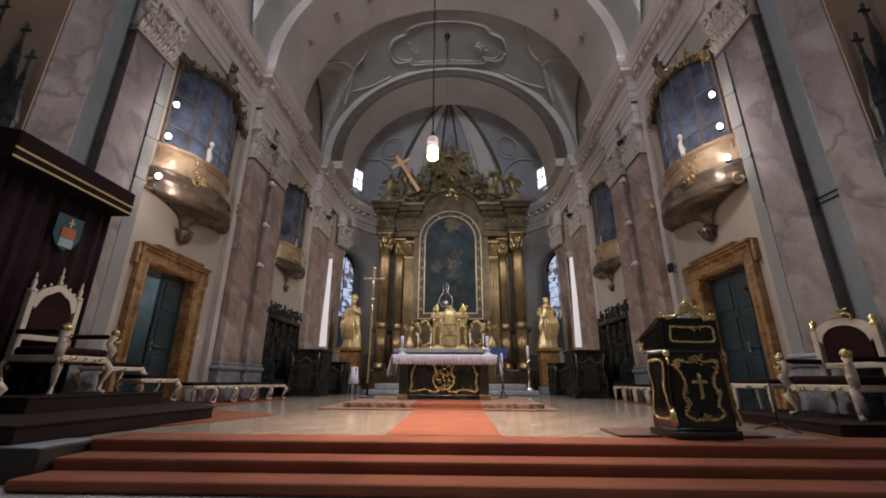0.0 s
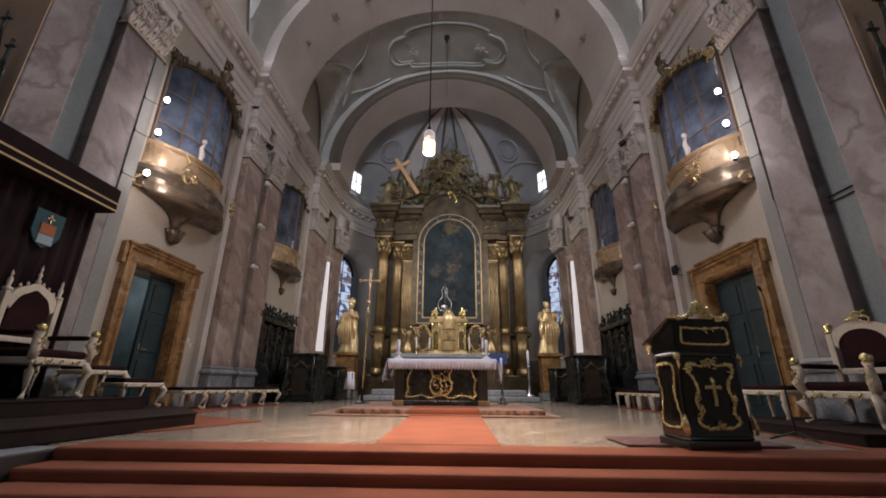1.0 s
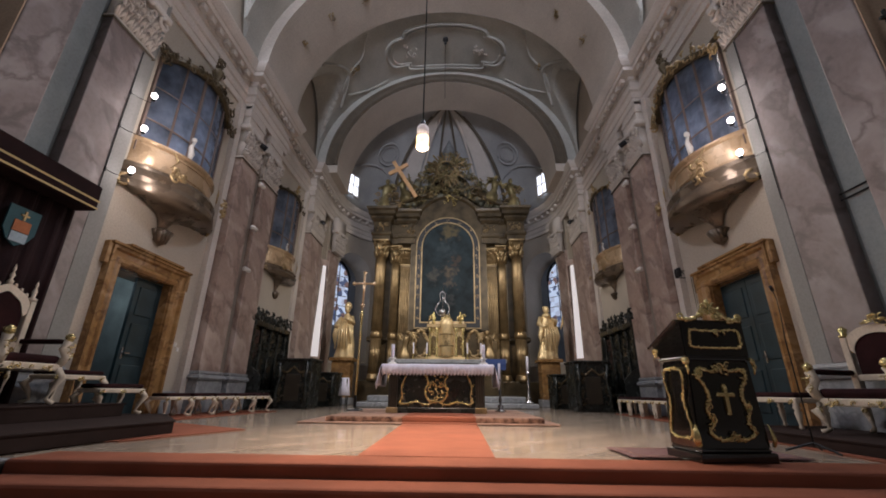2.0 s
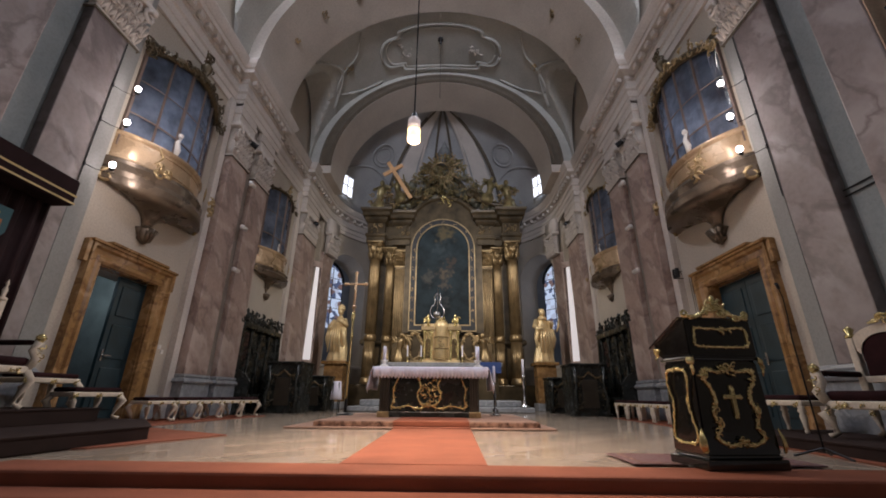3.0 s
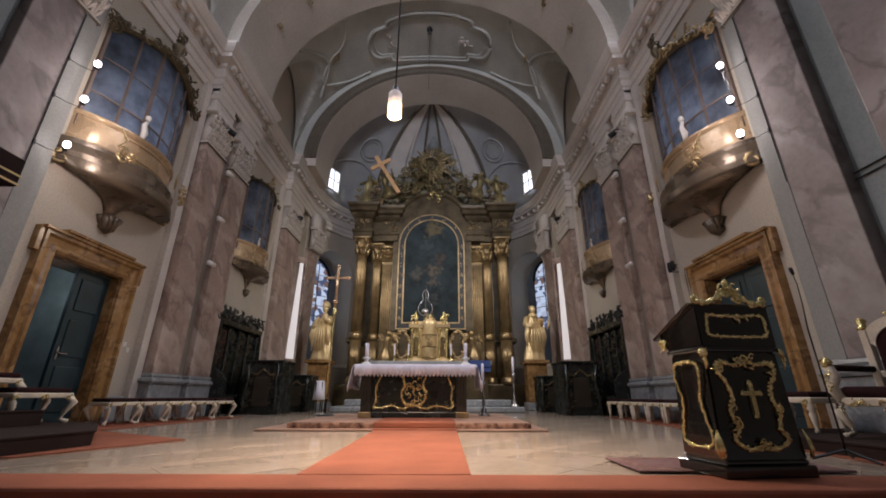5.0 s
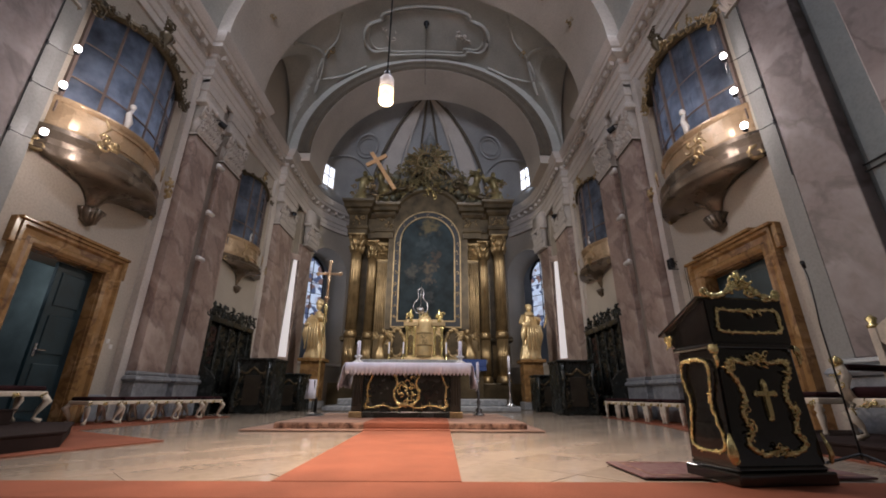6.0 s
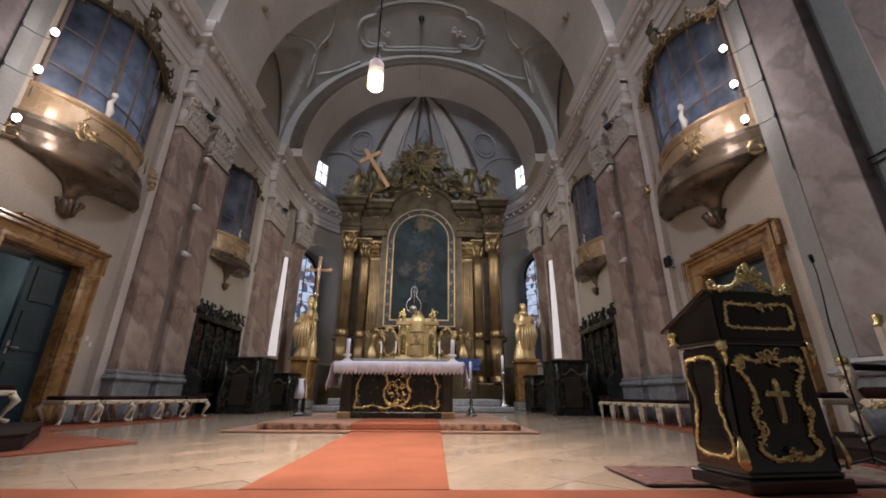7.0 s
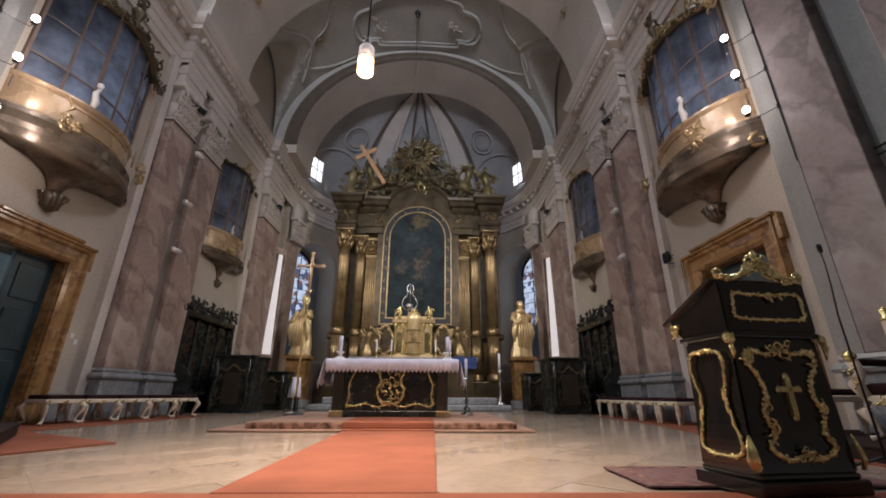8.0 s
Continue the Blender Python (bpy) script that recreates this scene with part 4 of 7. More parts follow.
    bmesh.ops.solidify(bm, geom=bm.faces[:], thickness=0.015)
    part("glass", bm, GLASS, t, "opaque glass pane with blue daylight reflections in its colour", True)
    def at(x):
        for (xa, ya), (xb, yb) in zip(gl, gl[1:]):
            if xa <= x <= xb:
                f = (x - xa) / (xb - xa)
                return ya + (yb - ya) * f
        return gl[-1][1]
    for i in range(cols + 1):
        x = -hw * 0.89 + hw * 1.78 * i / cols
        thick = 0.026 if i in (0, cols, cols // 2) else 0.009
        bm = B()
        box(bm, x - thick, x + thick, at(x) - 0.04, at(x) + 0.02, bot, crest(x))
        part("mullion", bm, WINDOWFRAME, t)
    for j in range(1, rows):
        z = bot + (z_top - (0.25 if big else 0.1) - bot) * j / rows
        bm = B()
        tube(bm, [(x, y - 0.015, z) for x, y in gl], 0.010 if j != rows // 2 else 0.018, 5)
        part("transom", bm, WINDOWFRAME, t)
    # crest moulding with carved leaves and a vase
    bm = B()
    tube(bm, [(x, y - 0.05, crest(x) + 0.02) for x, y in gl], 0.085 if big else 0.05, 8)
    part("cresting", bm, DARKBRONZE, t)
    bm = B()
    k = 12 if big else 7
    for i in range(k):
        x = -hw * 0.95 + 1.9 * hw * i / (k - 1)
        m = pose(x, at(max(-hw * 0.89, min(hw * 0.89, x))) - 0.10, crest(x) + 0.02)
        foliage(bm, m, 0.22 if big else 0.14, 0.16 if big else 0.1, 60 + i, 5, 0.06, 0.085 if big else 0.05)
    for sx in (-1, 1):
        m = pose(sx * hw * 0.95, -0.12, crest(hw))
        foliage(bm, m, 0.2, 0.45 if big else 0.25, 90 + sx, 10, 0.08, 0.10 if big else 0.05)
    # west leaves take dark bronze for the dimmer light on that side
    part("crest_leaves", bm, DARKBRONZE if s < 0 else OLDGOLD, t, "aged gilt carved leaves, coloured darker on the dimmer west side", True)
    bm = B()
    k = 1.0 if big else 0.55
    z0 = crest(0) + 0.05
    lathe(bm, [(0.02, z0), (0.10 * k, z0 + 0.02), (0.04 * k, z0 + 0.1 * k), (0.11 * k, z0 + 0.25 * k), (0.13 * k, z0 + 0.34 * k), (0.05 * k, z0 + 0.44 * k), (0.09 * k, z0 + 0.5 * k), (0.01, z0 + 0.52 * k)], 12, pose(0, at(0) - 0.05, 0))
    foliage(bm, pose(0, at(0) - 0.05, z0 + 0.55 * k), 0.3 * k, 0.3 * k, 33, 9, 0.06, 0.1 * k)
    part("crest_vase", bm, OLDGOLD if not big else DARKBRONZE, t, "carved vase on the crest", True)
    # white rail figure ornament beside the rail
    bm = B()
    xx, yy = -s * hw * -0.25, -bulge * 0.76
    tube(bm, [(xx, yy, z_rail), (xx + 0.03, yy, z_rail + 0.16 * k), (xx - 0.02, yy, z_rail + 0.3 * k), (xx + 0.03, yy, z_rail + 0.42 * k)], [0.035 * k, 0.06 * k, 0.045 * k, 0.03 * k], 7)
    blob(bm, (xx + 0.02, yy, z_rail + 0.48 * k), (0.05 * k, 0.05 * k, 0.06 * k), rough=0.2)
    part("rail_finial", bm, WHITE, t, "small white carved finial", True)
    return t


for s in (-1, 1):
    oratory(s, 7.95, 2.55, 4.9, 4.32, 3.88, 3.15, 7.05, 0.62, 5, 3, True)
    oratory(s, 13.3, 2.15, 4.80, 4.20, 3.98, 3.28, 6.95, 0.42, 4, 3, False)

# ---- sconces beside the large oratories ----
def sconce(s, y, z):
    t = thing("wall_sconce", "lit electric wall sconce on a black iron arm", "wall lamp", "wall sconces", pose(s * 5.2, y, z, 0, 0, -90 * s))
    bm = B()
    tube(bm, [(0.22 * s, 0.0, -0.06), (0.12 * s, -0.10, -0.10), (0, -0.2, -0.10), (0, -0.24, -0.05)], 0.005, 6)
    box(bm, 0.22 * s - 0.02, 0.22 * s + 0.02, -0.012, 0.0, -0.10, -0.02, 0.004)
    part("arm", bm, IRON, t)
    bm = B()
    lathe(bm, [(0.012, -0.06), (0.035, -0.05), (0.038, -0.03), (0.02, -0.02)], 12, pose(0, -0.24, 0))
    part("cup", bm, IRON, t)
    bm = B()
    blob(bm, (0, -0.24, 0.045), (0.047, 0.047, 0.055), sub=2)
    part("bulb", bm, COOLGLOW, t, "glowing bulb", True)
    bulb("sconce_light", (s * 4.74, y + 0.42, z + 0.06), 8.5 if s < 0 else 7.5, (1.0, 0.82, 0.72), 0.06)


for s in (-1, 1):
    for z in (5.37, 4.68, 3.86) if s < 0 else (5.39, 4.72, 4.10):
        sconce(s, 6.36, z)
    bm = B()
    tube(bm, [(s * 5.186, 6.13, 3.2), (s * 5.186, 6.13, 6.2)], 0.006, 6)
    tagged(link("conduit", bm, IRON), "thin black conduit on the marble pilaster", "cable")

# white loudspeakers on the pilasters
def speaker(s, y, z, front):
    t = thing("loudspeaker", "small white tube loudspeaker on the marble pilaster", "loudspeaker", "loudspeakers", pose(s * front, y, z, 0, 0, -90 * s))
    bm = B()
    lathe(bm, [(0.02, -0.13), (0.055, -0.12), (0.055, 0.12), (0.02, 0.13)], 14, pose(0, -0.10, 0, 0, 90, 0))
    part("body", bm, WHITE, t, smooth=True)
    bm = B()
    box(bm, -0.03, 0.03, -0.06, 0.0, -0.03, 0.03, 0.006)
    part("bracket", bm, WHITE, t)


for s in (-1, 1):
    for z in (5.97, 4.66, 3.48):
        speaker(s, 10.68, z, 5.2)


# spotlights standing on the capitals, turned to the altar and the retable
def spotlight(x, y, z, target, watts, angle):
    t = thing("spotlight", "small black spotlight on the stucco capital, rear pair added", "spotlight", "spotlights", look((x, y, z), target))
    bm = B()
    lathe(bm, [(0.03, 0.16), (0.07, 0.14), (0.075, 0.0), (0.085, -0.03), (0.07, -0.03), (0.06, 0.0)], 14)
    part("housing", bm, IRON, t, "", True)
    bm = B()
    lathe(bm, [(0.055, 0.0), (0.055, 0.006)], 14)
    part("lens", bm, GLASS, t, "glass lens")
    bm = B()
    tube(bm, [(-0.085, 0, 0.05), (-0.10, 0.0, 0.16), (0, 0.0, 0.24), (0.10, 0.0, 0.16), (0.085, 0, 0.05)], 0.012, 6)
    part("yoke", bm, IRON, t)
    d = (Vector(target) - Vector((x, y, z))).normalized()
    spot("spotlight_beam", Vector((x, y, z)) + d * 0.06, target, watts, (1.0, 0.86, 0.70), angle, 0.8, 0.05)


for s in (-1, 1):
    spotlight(s * 4.98, 10.3, 6.95, (-s * 1.8, 17.2, 3.2), 950, 84)
    # rear pair is added to brighten the altar; no fixtures known there
    spotlight(s * 4.98, 15.6, 6.95, (-s * 0.4, 8.6, 0.6), 950, 56)

# ---- high altar retable ----
rnd0 = random.Random(8)
RX = 0.08                                  # axis of the retable
retable = thing("high_altar_retable", "towering bronze-gilt baroque retable with fluted columns and carved crown", "altarpiece", "", pose(RX, 1.05, 0))


def rpart(name, bm, material, label="", smooth=False, parent=None):
    return part(name, bm, material, parent or retable, label, smooth)


bm = B()
box(bm, -3.75, 3.75, 16.75, 18.2, 0, 0.9, 0.03)
rpart("base", bm, DARKBRONZE, "dark base of the retable")
bm = B()
box(bm, -3.45, 3.45, 17.55, 18.1, 0.9, 8.5, 0.02)
rpart("back_panel", bm, DARKBRONZE)
prof = [(0, 2.52), (0.06, 2.54), (0.10, 2.60), (0.10, 2.70), (0.05, 2.76), (0.0, 2.78)]
bm = B()
sweep(bm, [(-3.5, 18.0), (-3.5, 17.5), (-1.5, 17.5), (-1.5, 17.3), (1.5, 17.3), (1.5, 17.5), (3.5, 17.5), (3.5, 18.0)], prof, -1.0)
rpart("dado_moulding", bm, DARKBRONZE)
for s in (-1, 1):
    for i in range(5):
        x = s * (1.62 + i * 0.42)
        bm = B()
        box(bm, x - 0.15, x + 0.15, 17.44, 17.56, 1.1, 2.4, 0.02)
        rpart("dado_panel", bm, BRONZE)


def shaft(bm, x, y, r, z0, z1, n=16):
    N = 96
    prof = [(r * 1.35, z0), (r * 1.35, z0 + 0.12), (r * 1.2, z0 + 0.16), (r * 1.25, z0 + 0.22), (r, z0 + 0.27)]
    lathe(bm, prof, 24, pose(x, y, 0))
    lathe(bm, [(r, z0 + 0.26), (r, z0 + 1.7)], N, pose(x, y, 0), 0.12, n)
    lathe(bm, [(r * 1.05, z0 + 1.72), (r * 1.15, z0 + 1.80), (r * 1.15, z0 + 1.92), (r * 1.0, z0 + 2.0)], 24, pose(x, y, 0))
    lathe(bm, [(r * 0.98, z0 + 1.99), (r * 0.97, z1 - 0.4), (r * 0.9, z1)], N, pose(x, y, 0), 0.12, n)


def round_capital(bm, x, y, r, z0, h):
    lathe(bm, [(r * 0.95, z0), (r * 1.02, z0 + h * 0.5), (r * 1.35, z0 + h * 0.85)], 16, pose(x, y, 0))
    for row in range(2):
        for i in range(8):
            a = 2 * math.pi * (i + 0.5 * row) / 8
            m = pose(x, y, z0 + row * h * 0.32, 0, 0, math.degrees(a))
            tube(bm, [(0, -r * 0.9, 0), (0, -r * 1.1, h * 0.22), (0, -r * 1.4, h * 0.38), (0, -r * 1.6, h * 0.32)], [r * 0.34, r * 0.36, r * 0.24, 0.01], 6, m)
    for i in range(4):
        m = pose(x, y, z0, 0, 0, 45 + 90 * i)
        curl(bm, 0.0, h * 0.78, h * 0.14, 1.57, m, h * 0.05, r * 1.5, 1)
    box(bm, x - r * 1.5, x + r * 1.5, y - r * 1.5, y + r * 1.5, z0 + h * 0.9, z0 + h, 0.02)


for s in (-1, 1):
    for x, y, r, zc in ((3.08, 16.95, 0.23, 6.25), (2.45, 17.40, 0.20, 6.12)):
        bm = B()
        shaft(bm, s * x, y, r, 0.9, zc)
        col = rpart("column", bm, COLUMNGOLD, "fluted bronze-gilt column", True)
        bm = B()
        round_capital(bm, s * x, y, r, zc, 0.8)
        rpart("capital", bm, OLDGOLD, "gilt leaf capital", True, col)
    # inner fluted pilaster
    bm = B()
    box(bm, s * 1.47, s * 2.22, 17.28, 17.6, 0.9, 6.05, 0.02)
    pil = rpart("pilaster", bm, BRONZE)
    for i in range(9):
        bm = B()
        x = s * (1.53 + i * 0.08)
        tube(bm, [(x, 17.28, 2.85), (x, 17.265, 2.9), (x, 17.265, 5.85), (x, 17.28, 5.9)], 0.032, 8)
        rpart("reed", bm, COLUMNGOLD, "gilt reed", True, pil)
    bm = B()
    capital(bm, 0.75, 0.25, 0.78, pose(s * 1.845, 17.55, 6.05))
    rpart("capital", bm, OLDGOLD, "gilt leaf capital", True, pil)
    # entablature blocks, breaking forward
    ent = [(0, 7.0), (0.05, 7.0), (0.05, 7.25), (0.10, 7.30), (0.10, 7.42), (0.02, 7.46), (0.02, 7.95), (0.08, 8.0), (0.14, 8.1), (0.14, 8.2), (0.26, 8.26), (0.26, 8.42), (0.34, 8.52), (0.36, 8.62), (0, 8.66)]
    bm = B()
    sweep(bm, [(s * 3.45, 18.0), (s * 3.45, 16.75), (s * 2.72, 16.75), (s * 2.72, 17.2), (s * 2.3, 17.2), (s * 2.3, 17.1), (s * 1.62, 17.1), (s * 1.62, 17.5)], ent, s * 1.0)
    rpart("entablature", bm, DARKBRONZE, "dark moulded entablature")
    bm = B()
    box(bm, s * 1.62, s * 3.45, 17.2, 18.0, 7.0, 8.6)
    box(bm, s * 2.73, s * 3.44, 16.78, 17.4, 7.0, 8.6)
    rpart("entablature_core", bm, BRONZE)
    bm = B()
    foliage(bm, pose(s * 3.08, 16.70, 7.7), 0.5, 0.35, 3 + s, 10, 0.05, 0.09)
    foliage(bm, pose(s * 1.86, 17.05, 7.7), 0.6, 0.35, 6 + s, 10, 0.05, 0.09)
    rpart("frieze_ornament", bm, OLDGOLD, "gilt frieze leaves", True)
    # scrolled half pediments
    bm = B()
    tube(bm, [(s * 3.5, 17.0, 8.7), (s * 3.0, 17.0, 8.95), (s * 2.4, 17.0, 9.0), (s * 1.8, 17.0, 9.25), (s * 1.4, 17.0, 9.6)], [0.12, 0.16, 0.15, 0.16, 0.2], 8)
    curl(bm, s * 1.3, 9.55, 0.28, 0, pose(0, 16.95, 0), 0.09, 0.05, s)
    rpart("scroll_pediment", bm, DARKBRONZE, "", True)
    bm = B()
    for i in range(16):
        m = pose(s * rnd0.uniform(2.3, 3.5), 16.95 + rnd0.uniform(-0.2, 0.2), 8.8 + rnd0.uniform(0, 0.9), rnd0.uniform(-30, 30), rnd0.uniform(0, 360), 0)
        foliage(bm, m, 0.3, 0.3, 600 + i, 3, 0.12, rnd0.uniform(0.08, 0.15))
    rpart("pediment_leaves", bm, OLDGOLD, "gilt leaves round the side figures", True)

# arched field over the painting
bm = B()
out = []
for i in range(25):
    t = math.pi * i / 24
    out.append((-1.75 * math.cos(t), 7.2 + 2.15 * math.sin(t)))
pts = [(-1.75, 3.0)] + out + [(1.75, 3.0)]
prism(bm, pts, pose(0, 17.36, 0), 0.4)
rpart("arched_field", bm, DARKBRONZE, "arched bronze-gilt field")
bm = B()
rings = []
for i in range(33):
    t = math.pi * (0.08 + 0.84 * i / 32)
    c, sn = -math.cos(t), math.sin(t)
    rings.append([Vector((c * r, y, 7.2 + sn * (r + 0.4))) for r, y in ((1.72, 17.45), (1.72, 17.12), (1.80, 17.04), (1.92, 17.04), (1.98, 17.45))])
loft(bm, rings)
rpart("arch_cornice", bm, DARKBRONZE)
bm = B()
foliage(bm, pose(0, 17.05, 9.25), 0.6, 0.5, 12, 16, 0.12, 0.12)
rpart("cartouche", bm, GOLD, "bright gilt cartouche over the arch", True)

# crown of clouds, leaves and figures round a sunburst
rnd = random.Random(3)
bm = B()
crown = [(-2.6, 8.7), (-2.45, 9.6), (-2.0, 10.5), (-1.55, 11.3), (-1.0, 12.0), (-0.4, 12.35), (0.4, 12.35), (1.0, 12.0), (1.6, 11.3), (2.1, 10.5), (2.5, 9.6), (2.6, 8.7)]
prism(bm, [(x * 0.62, 8.6 + (z - 8.7) * 0.66) for x, z in smooth_line(crown, 3)], pose(0, 17.55, 0), 0.3)
rpart("crown_backing", bm, DARKBRONZE, "dark carved backing of the crown")


def in_crown():
    while True:
        x, z = rnd.uniform(-2.5, 2.5), rnd.uniform(8.8, 11.8)
        if z > 9.55 - 0.3 * abs(x) and abs(x) < 2.6 * max(0.0, 1 - (z - 8.7) / 3.3) ** 0.72:
            return x, z


bm = B()
for i in range(210):
    x, z = in_crown()
    m = pose(x, 17.2 + rnd.uniform(-0.25, 0.2), z, rnd.uniform(-30, 30), rnd.uniform(0, 360), rnd.uniform(-40, 40))
    foliage(bm, m, 0.35, 0.35, 200 + i, 3, 0.15, rnd.uniform(0.09, 0.17))
tagged(rpart("crown_foliage", bm, GREENGOLD, "", True), "dark gilt leaves of the crown", kind="stuff")
bm = B()
for i in range(60):
    x, z = in_crown()
    blob(bm, (x, 17.3 + rnd.uniform(-0.15, 0.15), z), (rnd.uniform(0.12, 0.26), 0.2, rnd.uniform(0.10, 0.22)), rough=0.45, freq=3.0)
CLOUD = mat("grey_green_cloud_paint", (0.19, 0.19, 0.14), 0.55, 0.2, 0.3, 4, 30, 0.2)
tagged(rpart("crown_clouds", bm, CLOUD, "", True), "dark grey-green carved clouds", kind="stuff")
bm = B()
for i in range(110):
    x, z = in_crown()
    m = pose(x, 16.93 + rnd.uniform(-0.1, 0.1), z, rnd.uniform(-30, 30), rnd.uniform(0, 360), 0)
    foliage(bm, m, 0.2, 0.2, 400 + i, 2, 0.08, rnd.uniform(0.05, 0.11))
tagged(rpart("crown_gilding", bm, OLDGOLD, "", True), "bright gilt leaves of the crown", kind="stuff")
sun = pose(-0.15, 16.85, 10.8)
bm = B()
tube(bm, [(0.42 * math.cos(2 * math.pi * i / 24), -0.02, 0.42 * math.sin(2 * math.pi * i / 24)) for i in range(25)], 0.04, 6, sun)
burst = rpart("sunburst", bm, OLDGOLD, "gilt sunburst of rays", True)
for i in range(28):
    a = 2 * math.pi * i / 28
    l = 1.0 if i % 2 == 0 else 0.75
    bm = B()
    tube(bm, [(0.40 * math.cos(a), 0, 0.40 * math.sin(a)), (l * math.cos(a), 0.04, l * math.sin(a))], [0.022, 0.055], 5, sun)
    rpart("ray", bm, OLDGOLD, "", False, burst)
bm = B()
lathe(bm, [(0.02, -0.02), (0.10, 0.0), (0.09, 0.05), (0.0, 0.06)], 12, pose(-0.15, 16.84, 10.8, 90))
for i in range(10):
    q = 2 * math.pi * i / 10
    foliage(bm, pose(-0.15 + 0.62 * math.cos(q), 16.82, 10.8 + 0.62 * math.sin(q)), 0.2, 0.2, 700 + i, 3, 0.05, 0.08)
rpart("sunburst_core", bm, GREENGOLD, "", True)
# tall bluish finial at the top
bm = B()
lathe(bm, [(0.45, 11.3), (0.42, 11.75), (0.30, 12.2), (0.12, 12.55), (0.02, 12.8)], 12, pose(0, 17.35, 0), 0.25, 5)
rpart("top_finial", bm, mat("blue_grey_finial_paint", (0.19, 0.20, 0.20), 0.6, 0.1, 0.3), "dark blue-grey pointed finial", True)
# flanking carved figures on the entablature
def small_figure(bm, m, k, lean=0.0, seed=1, wings=False):
    rnd = random.Random(seed)
    rings = []
    for j in range(12):
        f = j / 11
        r = (0.26 - 0.14 * f + 0.05 * math.sin(f * 9)) * k
        rings.append([m @ Vector((lean * f * f * k + r * (1 + 0.18 * math.cos(5 * a + f * 6)) * math.cos(a), r * 0.8 * (1 + 0.18 * math.sin(4 * a + f * 4)) * math.sin(a), f * 1.15 * k)) for a in [2 * math.pi * i / 14 for i in range(14)]])
    loft(bm, rings)
    blob(bm, (lean * k, -0.03 * k, 1.30 * k), (0.10 * k, 0.11 * k, 0.14 * k), m)
    for sx in (-1, 1):
        tube(bm, [(lean * k * 0.8 + sx * 0.12 * k, 0, 1.1 * k), (sx * 0.33 * k + lean * k, -0.12 * k, 0.95 * k), (sx * rnd.uniform(0.2, 0.5) * k + lean * k, -0.25 * k, rnd.uniform(0.85, 1.3) * k)], [0.07 * k, 0.06 * k, 0.035 * k], 6, m)
        if wings:
            for q in range(5):
                tube(bm, [(sx * 0.1 * k, 0.1 * k, 1.05 * k), (sx * (0.35 + 0.05 * q) * k, 0.18 * k, (1.3 - 0.08 * q) * k), (sx * (0.75 - 0.06 * q) * k, 0.2 * k, (1.25 - 0.2 * q) * k)], [0.03 * k, 0.07 * k, 0.015 * k], 5, m)


def figure(name, label, m, k, material, lean=0.0, seed=1, wings=False, parent=None):
    bm = B()
    small_figure(bm, m, k, lean, seed, wings)
    ob = link(name, bm, material, parent, "", True)
    return ob if parent else tagged(ob, label, "statue")


for s in (-1, 1):
    ob = figure("carved_figure", "", pose(s * 3.1, 17.0, 8.66), 1.15, GREENGOLD, -s * 0.1, 5 + s, False, retable)
    ob = figure("carved_angel", "", pose(s * 2.0, 16.9, 9.1, 0, s * 25, 0), 0.95, GREENGOLD, -s * 0.25, 15 + s, True, retable)
# leaning gilt cross
bm = B()
m = pose(-2.44, 16.6, 10.66, 0, -31, 0)
box(bm, -0.09, 0.09, -0.05, 0.05, -1.75, 0.5, 0.01, m)
box(bm, -0.52, 0.52, -0.056, 0.044, -0.09, 0.09, 0.01, m)
rpart("leaning_cross", bm, mat("bright_cross_gilding", (0.85, 0.52, 0.26), 0.45, 0.4, 0.1, 5, 40, 0.1), "bright gilt leaning cross")

# altar painting: a plain dim composition under an arched frame
def arch_outline(hw, z0, zs, rise, n=20):
    return [(-hw, z0)] + [(-hw * math.cos(math.pi * i / n), zs + rise * math.sin(math.pi * i / n)) for i in range(n + 1)] + [(hw, z0)]


painting = thing("altar_painting", "dark oil painting with an arched top in a gilt studded frame", "painting", "", pose(RX - 0.03, 18.18, -0.15))
bm = B()
prism(bm, arch_outline(1.2, 3.48, 6.95, 1.22), Matrix(), 0.04)


